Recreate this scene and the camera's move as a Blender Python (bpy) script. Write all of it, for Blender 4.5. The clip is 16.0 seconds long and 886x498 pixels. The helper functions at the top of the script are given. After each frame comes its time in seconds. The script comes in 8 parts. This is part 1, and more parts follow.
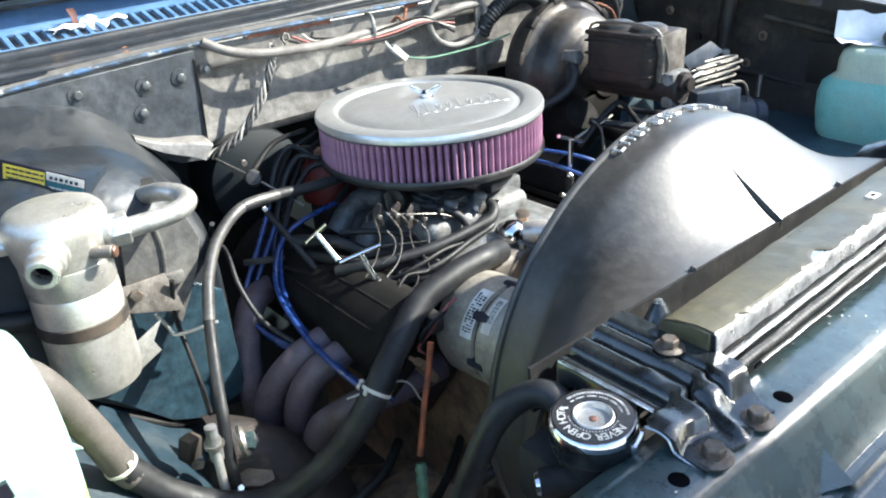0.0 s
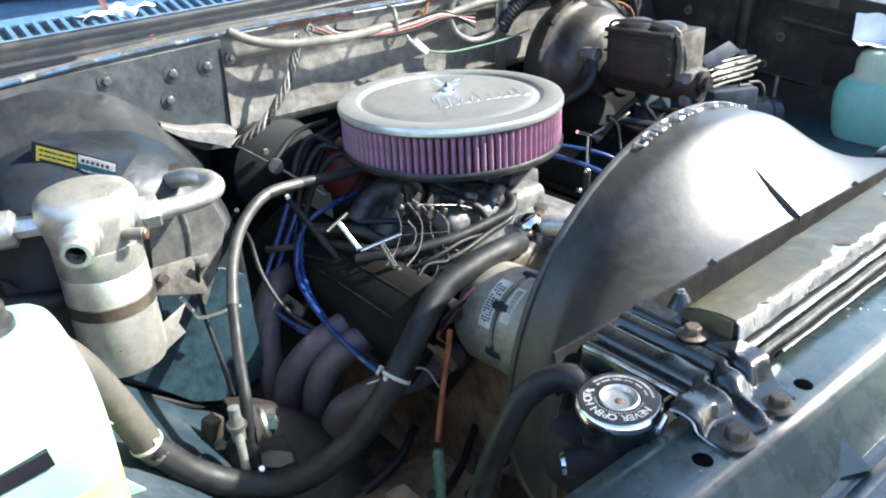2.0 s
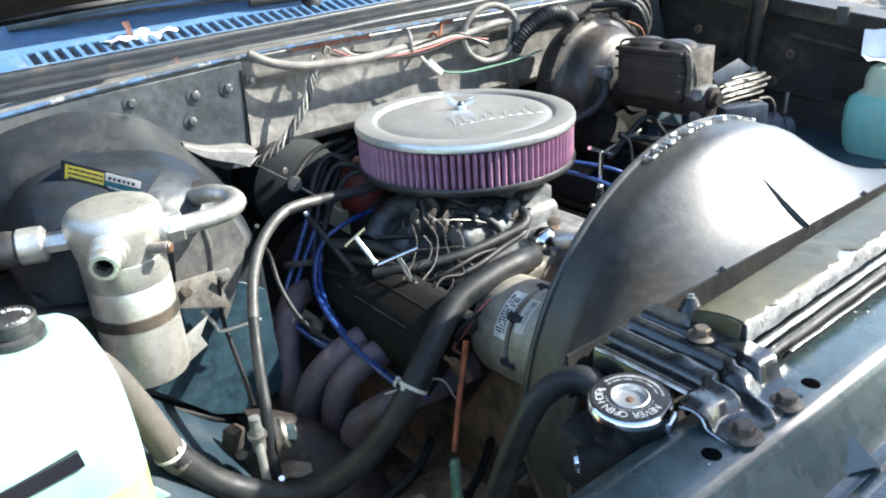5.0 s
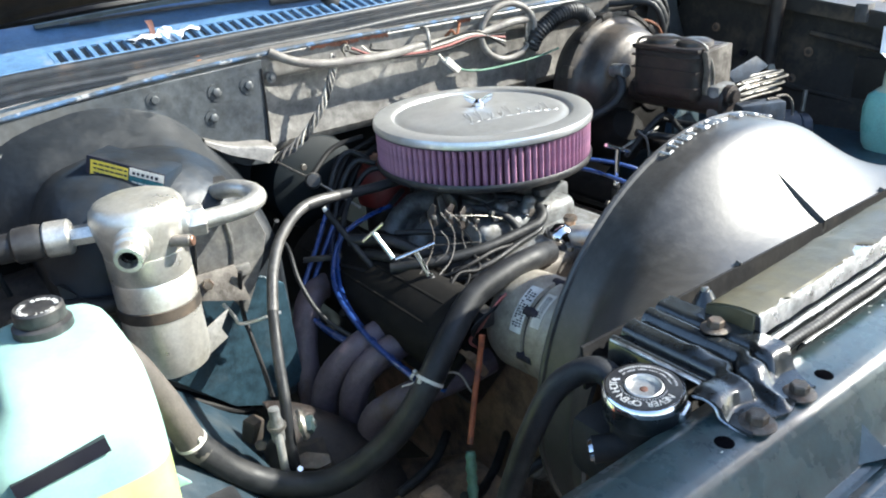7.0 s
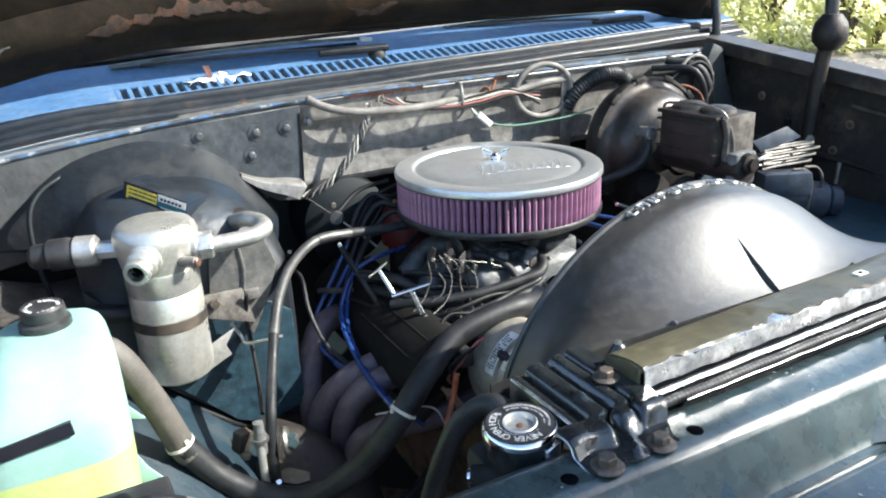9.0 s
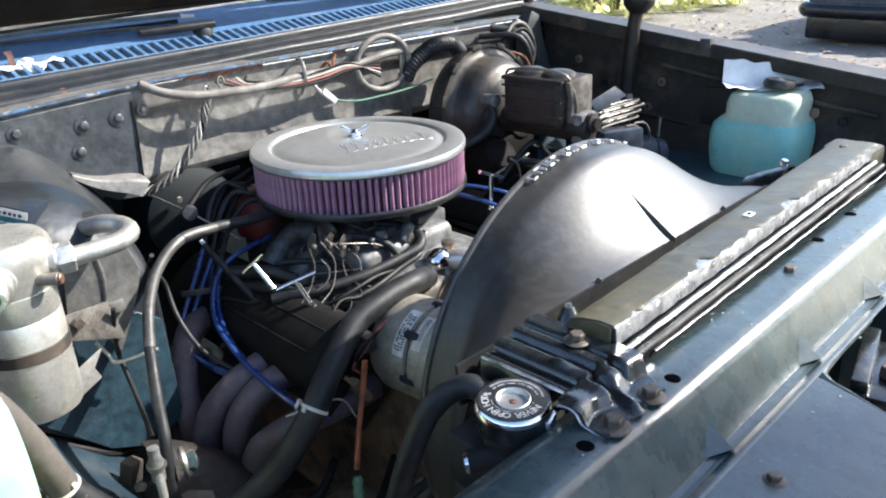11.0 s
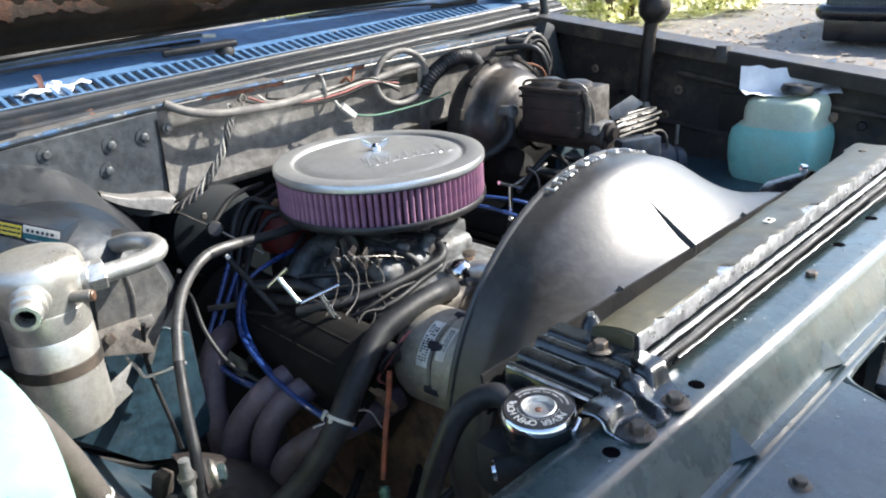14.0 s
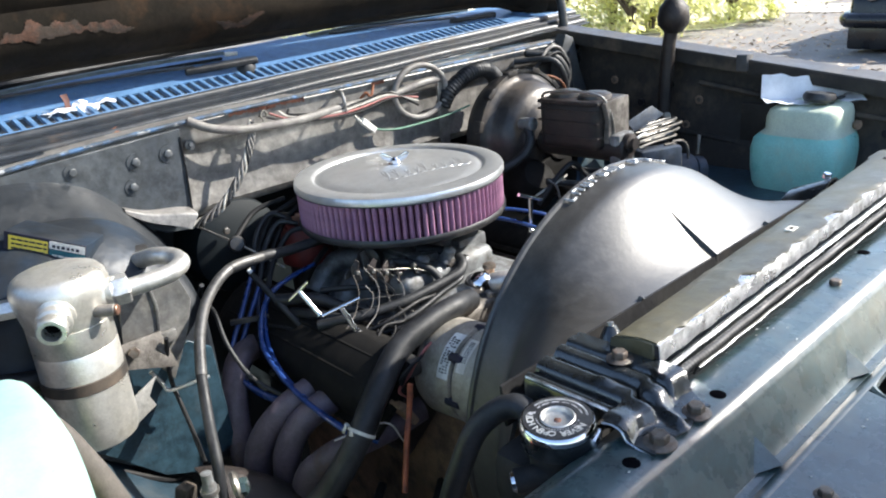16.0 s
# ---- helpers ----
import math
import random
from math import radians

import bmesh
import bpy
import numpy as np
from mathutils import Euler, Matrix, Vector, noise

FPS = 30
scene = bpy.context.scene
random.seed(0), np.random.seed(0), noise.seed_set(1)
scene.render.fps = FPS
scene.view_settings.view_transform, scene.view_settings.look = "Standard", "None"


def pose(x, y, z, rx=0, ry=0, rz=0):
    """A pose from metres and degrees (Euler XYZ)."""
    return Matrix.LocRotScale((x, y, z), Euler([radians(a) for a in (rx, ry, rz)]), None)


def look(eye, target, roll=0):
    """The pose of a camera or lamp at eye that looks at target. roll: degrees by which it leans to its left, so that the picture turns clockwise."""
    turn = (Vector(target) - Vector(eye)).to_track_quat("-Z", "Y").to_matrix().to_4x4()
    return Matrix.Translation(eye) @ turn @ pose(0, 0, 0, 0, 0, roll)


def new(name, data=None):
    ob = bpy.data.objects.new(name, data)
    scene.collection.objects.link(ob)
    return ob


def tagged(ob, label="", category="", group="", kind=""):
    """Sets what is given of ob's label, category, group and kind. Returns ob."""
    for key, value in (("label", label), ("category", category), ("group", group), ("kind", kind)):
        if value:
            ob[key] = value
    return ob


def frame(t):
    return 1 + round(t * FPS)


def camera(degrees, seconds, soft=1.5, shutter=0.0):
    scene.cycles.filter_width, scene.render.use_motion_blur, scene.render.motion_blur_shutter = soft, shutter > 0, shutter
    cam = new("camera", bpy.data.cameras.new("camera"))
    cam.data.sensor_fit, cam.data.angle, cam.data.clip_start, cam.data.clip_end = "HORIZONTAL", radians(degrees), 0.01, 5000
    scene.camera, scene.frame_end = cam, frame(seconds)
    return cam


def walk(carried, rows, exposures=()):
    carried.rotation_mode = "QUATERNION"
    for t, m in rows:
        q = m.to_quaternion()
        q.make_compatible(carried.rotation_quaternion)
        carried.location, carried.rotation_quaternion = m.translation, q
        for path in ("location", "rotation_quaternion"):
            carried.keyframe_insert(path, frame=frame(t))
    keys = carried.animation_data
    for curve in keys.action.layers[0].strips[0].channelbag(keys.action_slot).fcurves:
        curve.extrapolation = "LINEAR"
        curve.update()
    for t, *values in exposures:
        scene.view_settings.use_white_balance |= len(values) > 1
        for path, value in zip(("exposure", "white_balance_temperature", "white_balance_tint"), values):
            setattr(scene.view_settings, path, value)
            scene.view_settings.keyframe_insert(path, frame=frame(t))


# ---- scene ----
cam = camera(59.9, 16.0, soft=2.0)
METRES, EYE, TILT, LEAN, TURN = 0.617, 1.45, -26.1, 3.64, -40.0
ROWS = [
    (0.0, 0.0, 0.0, 0.0, 0.0, 0.0, -0.0),
    (0.5, -0.0064, 0.0024, 0.0017, 0.44, 0.08, -0.66),
    (1.0, -0.0237, 0.0165, 0.0024, 0.76, 0.07, -0.85),
    (1.5, -0.0402, 0.002, -0.0065, 0.56, -0.13, -0.98),
    (2.0, -0.0316, -0.0274, -0.0151, 0.4, -0.22, -1.25),
    (2.5, -0.0267, -0.0483, -0.0217, 0.65, 0.07, -1.01),
    (3.0, -0.0168, -0.0583, -0.0242, 1.18, 0.54, -1.39),
    (3.5, -0.0198, -0.0634, -0.0233, 1.31, 1.14, -0.91),
    (6.0, -0.0316, -0.0574, -0.044, 1.89, 1.59, -1.16),
    (6.5, -0.031, -0.0575, -0.0417, 2.61, 1.33, -1.16),
    (7.0, -0.0307, -0.0799, -0.0485, 2.77, 1.49, -1.15),
    (7.5, 0.0576, -0.1204, -0.0443, 2.46, 2.68, -0.78),
    (8.0, 0.2425, -0.1788, -0.0676, 9.08, 3.41, -6.7),
    (8.5, 0.3091, -0.2057, -0.0628, 13.91, 3.3, -9.06),
    (9.0, 0.2246, -0.1597, -0.0499, 9.97, 4.56, -6.08),
    (9.5, 0.0641, -0.1402, -0.0531, -0.97, 5.7, 1.05),
    (12.0, -0.0175, -0.1186, -0.0521, -5.84, 3.05, 1.32),
    (12.5, -0.0125, -0.1149, -0.0543, -5.83, 2.73, 1.68),
    (13.0, -0.0141, -0.1328, -0.0525, -6.07, 2.67, 2.05),
    (13.5, -0.0314, -0.1489, -0.0529, -5.8, 3.38, 2.11),
    (14.0, -0.0216, -0.141, -0.0498, -4.02, 4.28, 2.16),
    (14.5, -0.02, -0.1465, -0.0517, -3.36, 4.68, 2.17),
    (15.0, -0.0079, -0.1402, -0.0518, -2.9, 4.98, 2.48),
    (15.5, -0.0081, -0.1389, -0.0516, -2.57, 5.26, 2.51),
    (16.0, -0.0141, -0.1432, -0.0548, -2.26, 5.41, 2.56),
]
walk(cam, [(t, pose(0, 0, EYE, TILT, LEAN, TURN) @ pose(METRES * x, METRES * y, METRES * z, 90 + pitch, roll, yaw)) for t, x, y, z, yaw, pitch, roll in ROWS],
     [(0.0, 1.87, 6350, 6), (3.5, 1.87, 6350, 6), (6.0, 1.80, 6350, 6), (7.0, 1.72, 6350, 6), (8.5, 1.47, 6300, 5), (9.5, 1.56, 6350, 9), (12.0, 1.33, 6400, 10), (14.0, 1.39, 6400, 10), (16.0, 1.41, 6400, 10)])
# ---------------------------------------------------------------- light
SUN_DIR = Vector((0.68, -0.40, 0.60)).normalized()
world = bpy.data.worlds.new("world")
scene.world = world
world.use_nodes = True
wn = world.node_tree.nodes
wn.clear()
sky = wn.new("ShaderNodeTexSky")
sky.sky_type = "NISHITA"
sky.sun_disc = False
sky.sun_elevation = math.asin(SUN_DIR.z)
sky.sun_rotation = math.atan2(SUN_DIR.x, SUN_DIR.y)
bg = wn.new("ShaderNodeBackground")
bg.inputs[1].default_value = 0.15
wo = wn.new("ShaderNodeOutputWorld")
world.node_tree.links.new(sky.outputs[0], bg.inputs[0])
world.node_tree.links.new(bg.outputs[0], wo.inputs[0])
sun_data = bpy.data.lights.new("sun", "SUN")
sun_data.energy = 5.0
sun_data.angle = radians(0.8)
sun_data.color = (1.0, 0.95, 0.86)
sun = new("sun", sun_data)
sun.matrix_world = look(SUN_DIR * 20, (0, 0, 0))


# ---------------------------------------------------------------- materials
def mat(name, base, rough=0.5, metal=0.0, second=None, scale=30.0, mix=(0.4, 0.65), fine=0.12, fine_scale=400.0,
        bump=0.15, bump_scale=250.0, dirt=None, dirt_scale=7.0, dirt_mix=(0.5, 0.7), rough_var=0.15, coat=0.0,
        island=0.0, sub=0.0, trans=0.0, spec=0.5, coat_rough=0.12, coat_ior=1.5, thin=0.0, wear=0.22, dent=0.0):
    """A surface in two scales: broad patches of a second colour, dirt, and a fine grain with relief."""
    m = bpy.data.materials.new(name)
    m.use_nodes = True
    nt = m.node_tree
    n, link = nt.nodes, nt.links.new
    n.clear()
    out = n.new("ShaderNodeOutputMaterial")
    p = n.new("ShaderNodeBsdfPrincipled")
    link(p.outputs[0], out.inputs[0])
    tc = n.new("ShaderNodeTexCoord")

    def noise_tex(sc, detail=4.0, rgh=0.6):
        t = n.new("ShaderNodeTexNoise")
        t.inputs["Scale"].default_value = sc
        t.inputs["Detail"].default_value = detail
        t.inputs["Roughness"].default_value = rgh
        link(tc.outputs["Object"], t.inputs["Vector"])
        return t

    def ramp(src, lo, hi):
        r = n.new("ShaderNodeMapRange")
        r.inputs[1].default_value, r.inputs[2].default_value = lo, hi
        link(src, r.inputs[0])
        return r.outputs[0]

    def blend(fac, a, b, mode="MIX"):
        x = n.new("ShaderNodeMix")
        x.data_type, x.blend_type = "RGBA", mode
        if isinstance(fac, float):
            x.inputs[0].default_value = fac
        else:
            link(fac, x.inputs[0])
        for sock, v in ((6, a), (7, b)):
            if isinstance(v, tuple):
                x.inputs[sock].default_value = (*v, 1.0)
            else:
                link(v, x.inputs[sock])
        return x.outputs[2]

    col = (tuple(base))
    big = noise_tex(scale)
    if second is None:
        second = tuple(c * 0.7 for c in base)
    col = blend(ramp(big.outputs[0], *mix), tuple(base), tuple(second))
    grain = noise_tex(fine_scale, 3.0)
    gv = n.new("ShaderNodeMapRange")
    gv.inputs[1].default_value, gv.inputs[2].default_value = 0.3, 0.7
    gv.inputs[3].default_value, gv.inputs[4].default_value = 1.0 - fine, 1.0 + fine
    link(grain.outputs[0], gv.inputs[0])
    cmb = n.new("ShaderNodeCombineColor")
    for i in range(3):
        link(gv.outputs[0], cmb.inputs[i])
    col = blend(1.0, col, cmb.outputs[0], "MULTIPLY")
    if wear:
        mid = noise_tex(58.0, 8.0, 0.72)
        wv = n.new("ShaderNodeMapRange")
        wv.inputs[1].default_value, wv.inputs[2].default_value = 0.35, 0.65
        wv.inputs[3].default_value, wv.inputs[4].default_value = 1.0 - wear, 1.0 + wear
        link(mid.outputs[0], wv.inputs[0])
        wc = n.new("ShaderNodeCombineColor")
        for i in range(3):
            link(wv.outputs[0], wc.inputs[i])
        col = blend(1.0, col, wc.outputs[0], "MULTIPLY")
    if island:
        oi = n.new("ShaderNodeObjectInfo")
        rr = n.new("ShaderNodeMapRange")
        rr.inputs[3].default_value, rr.inputs[4].default_value = 1.0 - island, 1.0 + island
        link(oi.outputs["Random"], rr.inputs[0])
        cc = n.new("ShaderNodeCombineColor")
        for i in range(3):
            link(rr.outputs[0], cc.inputs[i])
        col = blend(1.0, col, cc.outputs[0], "MULTIPLY")
    rsrc = big
    if dirt:
        dn = noise_tex(dirt_scale, 6.0, 0.68)
        fac = ramp(dn.outputs[0], *dirt_mix)
        col = blend(fac, col, tuple(dirt))
        rsrc = dn
    link(col, p.inputs["Base Color"])
    rv = n.new("ShaderNodeMapRange")
    rv.inputs[1].default_value, rv.inputs[2].default_value = 0.3, 0.7
    rv.inputs[3].default_value = max(0.02, rough - rough_var)
    rv.inputs[4].default_value = min(1.0, rough + rough_var)
    link(rsrc.outputs[0], rv.inputs[0])
    link(rv.outputs[0], p.inputs["Roughness"])
    p.inputs["Metallic"].default_value = metal
    p.inputs["Specular IOR Level"].default_value = spec
    if coat:
        p.inputs["Coat Weight"].default_value = coat
        p.inputs["Coat Roughness"].default_value = coat_rough
        p.inputs["Coat IOR"].default_value = coat_ior
    if sub:
        p.inputs["Subsurface Weight"].default_value = sub
        p.inputs["Subsurface Radius"].default_value = (0.05, 0.05, 0.04)
        p.inputs["Subsurface Scale"].default_value = 0.5
    if thin:
        tr = n.new("ShaderNodeBsdfTranslucent")
        link(col, tr.inputs[0])
        mx = n.new("ShaderNodeMixShader")
        mx.inputs[0].default_value = thin
        link(p.outputs[0], mx.inputs[1])
        link(tr.outputs[0], mx.inputs[2])
        link(mx.outputs[0], out.inputs[0])
    if trans:
        p.inputs["Transmission Weight"].default_value = trans
    if bump:
        bn = noise_tex(bump_scale, 4.0)
        b = n.new("ShaderNodeBump")
        b.inputs["Strength"].default_value = bump
        b.inputs["Distance"].default_value = 0.002
        link(bn.outputs[0], b.inputs["Height"])
        link(b.outputs[0], p.inputs["Normal"])
        if dent:
            dn2 = noise_tex(16.0, 3.0)
            b2 = n.new("ShaderNodeBump")
            b2.inputs["Strength"].default_value = dent
            b2.inputs["Distance"].default_value = 0.012
            link(dn2.outputs[0], b2.inputs["Height"])
            link(b2.outputs[0], b.inputs["Normal"])
    return m


def glossy_glass(name, tint, rough=0.02):
    m = bpy.data.materials.new(name)
    m.use_nodes = True
    p = m.node_tree.nodes["Principled BSDF"]
    p.inputs["Base Color"].default_value = (*tint, 1)
    p.inputs["Roughness"].default_value = rough
    p.inputs["Transmission Weight"].default_value = 0.9
    return m


DUST = (0.22, 0.19, 0.15)
M_SHROUD = mat("shroud_plastic", (0.026, 0.025, 0.023), 0.5, second=(0.034, 0.032, 0.030), scale=5, spec=0.35, dirt=(0.075, 0.072, 0.067), dirt_scale=70, dirt_mix=(0.45, 0.95), dent=0.06, bump=0.25, bump_scale=160, rough_var=0.04, coat=0.8, coat_rough=0.40, coat_ior=1.6, wear=0.15)
M_BLACK = mat("black_plastic", (0.02, 0.02, 0.022), 0.4, second=(0.04, 0.04, 0.04), dirt=(0.10, 0.09, 0.08), dirt_mix=(0.55, 0.85), dirt_scale=25)
M_TANK = mat("matt_black_tank", (0.012, 0.012, 0.013), 0.62, second=(0.022, 0.021, 0.020), scale=18, spec=0.25, dirt=(0.06, 0.05, 0.04), dirt_scale=22, dirt_mix=(0.58, 0.85), bump=0.3, bump_scale=140)
M_BLACKPAINT = mat("black_paint_worn", (0.008, 0.010, 0.011), 0.26, second=(0.018, 0.021, 0.023), scale=14, wear=0.5, dirt=(0.055, 0.053, 0.049), dirt_scale=22, dirt_mix=(0.57, 0.8), bump=0.25, bump_scale=120, coat=0.6, coat_rough=0.12, dent=0.22)
M_PANEL = mat("blue_green_paint_faded", (0.024, 0.043, 0.047), 0.30, second=(0.032, 0.055, 0.058), scale=4, dirt=(0.070, 0.082, 0.074), dirt_scale=26, dirt_mix=(0.52, 0.90), wear=0.4, bump=0.12, bump_scale=140, dent=0.12, coat=0.75, coat_rough=0.34)
M_BLUE = mat("blue_body_paint", (0.060, 0.135, 0.265), 0.42, second=(0.085, 0.165, 0.28), scale=8, dirt=(0.22, 0.24, 0.25), dirt_scale=20, dirt_mix=(0.56, 0.8), coat=0.2)
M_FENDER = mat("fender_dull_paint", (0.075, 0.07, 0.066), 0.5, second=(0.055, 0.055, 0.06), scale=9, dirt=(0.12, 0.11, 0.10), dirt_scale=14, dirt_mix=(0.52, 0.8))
M_COWLGREY = mat("cowl_faded_paint", (0.014, 0.017, 0.022), 0.45, second=(0.009, 0.013, 0.020), scale=12, wear=0.4, dirt=(0.045, 0.032, 0.026), dirt_scale=16, dirt_mix=(0.57, 0.70))
M_CHIPPED = mat("chipped_blue_edge_paint", (0.05, 0.11, 0.21), 0.72, second=(0.035, 0.05, 0.07), scale=30, mix=(0.42, 0.52), dirt=(0.26, 0.27, 0.28), dirt_scale=45, dirt_mix=(0.6, 0.64))
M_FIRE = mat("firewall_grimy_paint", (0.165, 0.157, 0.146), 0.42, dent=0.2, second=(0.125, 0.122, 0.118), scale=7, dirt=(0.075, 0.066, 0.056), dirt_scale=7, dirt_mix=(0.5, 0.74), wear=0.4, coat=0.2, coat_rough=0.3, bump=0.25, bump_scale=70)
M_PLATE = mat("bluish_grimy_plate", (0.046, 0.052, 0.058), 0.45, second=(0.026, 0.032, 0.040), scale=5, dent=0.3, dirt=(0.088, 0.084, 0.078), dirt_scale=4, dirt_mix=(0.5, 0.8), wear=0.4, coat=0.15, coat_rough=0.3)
# Near-black base puts the shade low on the firewall into the colour.
M_FIREDARK = mat("firewall_blue_black", (0.004, 0.007, 0.009), 0.55, second=(0.007, 0.012, 0.015), scale=9, spec=0.3, dirt=(0.012, 0.015, 0.017), dirt_scale=10, dirt_mix=(0.56, 0.82), wear=0.06)
M_CASE = mat("evaporator_case_plastic", (0.010, 0.013, 0.017), 0.52, second=(0.010, 0.028, 0.056), scale=5, mix=(0.5, 0.72), dirt=(0.034, 0.036, 0.038), dirt_scale=7, dirt_mix=(0.5, 0.8), wear=0.15, dent=0.35, bump=0.2, bump_scale=60)
M_COVER = mat("teal_lit_case", (0.015, 0.032, 0.046), 0.42, second=(0.022, 0.048, 0.066), scale=9, dirt=(0.055, 0.072, 0.082), dirt_scale=16, dirt_mix=(0.55, 0.82), wear=0.5, dent=0.2, bump=0.25, bump_scale=90)
M_SPLASH = mat("dark_blue_splash", (0.009, 0.022, 0.033), 0.5, second=(0.013, 0.030, 0.045), scale=7, dirt=(0.032, 0.040, 0.044), dirt_scale=14, dirt_mix=(0.52, 0.82), wear=0.15, dent=0.2, bump=0.3)
M_SHELF = mat("dusty_brown_grey_paint", (0.060, 0.053, 0.047), 0.55, second=(0.034, 0.034, 0.036), scale=8, dirt=(0.13, 0.112, 0.095), dirt_scale=17, dirt_mix=(0.52, 0.78), wear=0.4, dent=0.3, bump=0.4, bump_scale=70)
M_PUMP = mat("dull_blue_grey_metal", (0.034, 0.047, 0.068), 0.48, second=(0.022, 0.030, 0.046), scale=14, dirt=(0.09, 0.088, 0.085), dirt_scale=24, dirt_mix=(0.54, 0.8), wear=0.4, bump=0.25)
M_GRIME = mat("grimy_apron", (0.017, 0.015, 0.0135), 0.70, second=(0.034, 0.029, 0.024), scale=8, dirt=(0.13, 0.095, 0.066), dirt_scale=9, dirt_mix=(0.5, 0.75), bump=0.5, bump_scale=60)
M_APRON = mat("apron_blue_black", (0.026, 0.048, 0.062), 0.45, second=(0.040, 0.075, 0.098), scale=6, coat=0.3, coat_rough=0.3, wear=0.35, dirt=(0.10, 0.105, 0.10), dirt_scale=9, dirt_mix=(0.52, 0.8), bump=0.3, bump_scale=80)
M_BROWN = mat("oily_brown_steel", (0.20, 0.135, 0.092), 0.6, second=(0.26, 0.17, 0.11), scale=15, dirt=(0.03, 0.026, 0.023), dirt_scale=14, dirt_mix=(0.45, 0.7), bump=0.5, bump_scale=80)
M_RUST = mat("rust", (0.20, 0.07, 0.03), 0.8, second=(0.11, 0.045, 0.028), scale=60, dirt=(0.28, 0.12, 0.06), dirt_scale=90, bump=0.6, bump_scale=300)
M_SEAL = mat("old_red_sealer", (0.24, 0.085, 0.05), 0.8, second=(0.13, 0.06, 0.045), scale=50, bump=0.6, bump_scale=200)
M_ALU = mat("dull_aluminium", (0.62, 0.61, 0.58), 0.42, 0.75, second=(0.50, 0.49, 0.46), scale=25, dirt=(0.33, 0.31, 0.28), dirt_scale=30, dirt_mix=(0.52, 0.8), bump=0.15, bump_scale=350)
M_CAST = mat("cast_aluminium", (0.21, 0.22, 0.225), 0.55, 0.5, second=(0.135, 0.14, 0.145), scale=30, dirt=(0.075, 0.065, 0.055), dirt_scale=35, dirt_mix=(0.48, 0.7), bump=0.5, bump_scale=450)
M_CHROME = mat("chrome", (0.80, 0.80, 0.82), 0.12, 1.0, second=(0.7, 0.7, 0.72), fine=0.03, bump=0.03, rough_var=0.06, wear=0.06)
M_LID = mat("brushed_lid", (0.64, 0.65, 0.65), 0.33, 0.8, second=(0.56, 0.57, 0.58), scale=9, fine=0.06, dirt=(0.44, 0.44, 0.43), dirt_scale=18, dirt_mix=(0.55, 0.85), bump=0.02, bump_scale=500, rough_var=0.05, wear=0.06)
M_LIPMETAL = mat("bare_bright_lip", (0.62, 0.62, 0.63), 0.34, 0.9, second=(0.42, 0.43, 0.45), scale=26, dirt=(0.17, 0.165, 0.155), dirt_scale=38, dirt_mix=(0.52, 0.68), bump=0.2, bump_scale=160, dent=0.35, wear=0.4)
M_DARKPIPE = mat("weathered_dark_pipe", (0.11, 0.108, 0.105), 0.5, 0.5, second=(0.075, 0.074, 0.073), scale=30, dirt=(0.16, 0.14, 0.12), dirt_scale=40, dirt_mix=(0.55, 0.8))
M_SHIELD = mat("dusty_tan_shield", (0.145, 0.138, 0.125), 0.55, 0.1, second=(0.085, 0.085, 0.085), scale=14, wear=0.4, dirt=(0.07, 0.065, 0.06), dirt_scale=18, dirt_mix=(0.5, 0.75), dent=0.2)
M_STEEL = mat("grey_steel", (0.26, 0.25, 0.235), 0.45, 0.8, second=(0.2, 0.19, 0.17), scale=50, dirt=(0.16, 0.09, 0.05), dirt_scale=60, dirt_mix=(0.56, 0.75))
M_BOLT = mat("worn_bolt", (0.10, 0.086, 0.072), 0.5, 0.5, second=(0.13, 0.105, 0.085), scale=120, dirt=(0.085, 0.052, 0.036), dirt_scale=140, dirt_mix=(0.48, 0.7), bump=0.4, bump_scale=600)
M_RUBBER = mat("black_rubber_hose", (0.009, 0.010, 0.012), 0.52, second=(0.024, 0.025, 0.027), scale=30, dirt=(0.034, 0.033, 0.032), dirt_scale=40, dirt_mix=(0.56, 0.8), bump=0.2, bump_scale=500, spec=0.35)
M_ACC = mat("oxidised_aluminium_can", (0.72, 0.70, 0.645), 0.36, 0.78, second=(0.62, 0.60, 0.54), scale=14, fine=0.06, dirt=(0.40, 0.36, 0.29), dirt_scale=22, dirt_mix=(0.54, 0.8), bump=0.25, bump_scale=350, wear=0.12)
M_GREYHOSE = mat("weathered_grey_hose", (0.105, 0.094, 0.084), 0.6, second=(0.080, 0.072, 0.065), scale=12, dirt=(0.11, 0.10, 0.09), dirt_scale=16, dirt_mix=(0.55, 0.85), wear=0.15, bump=0.3, bump_scale=400)
M_CONDUIT = mat("grey_conduit", (0.17, 0.16, 0.145), 0.6, second=(0.11, 0.10, 0.095), scale=30, bump=0.2)
M_BLUEWIRE = mat("blue_silicone_wire", (0.012, 0.036, 0.145), 0.28, second=(0.016, 0.045, 0.175), fine=0.05, bump=0.05, coat=0.3, wear=0.06)
M_NAVYWIRE = mat("navy_silicone_wire", (0.006, 0.012, 0.040), 0.35, second=(0.008, 0.016, 0.055), fine=0.05, bump=0.05, coat=0.2, wear=0.06)
M_WIRE = mat("black_wire", (0.009, 0.009, 0.010), 0.55, second=(0.014, 0.014, 0.015), spec=0.2, fine=0.05, bump=0.05, wear=0.1)
M_WHITEWIRE = mat("pale_wire", (0.36, 0.34, 0.30), 0.5, second=(0.4, 0.38, 0.33), bump=0.05)
M_REDWIRE = mat("faded_red_wire", (0.26, 0.08, 0.07), 0.5, bump=0.05)
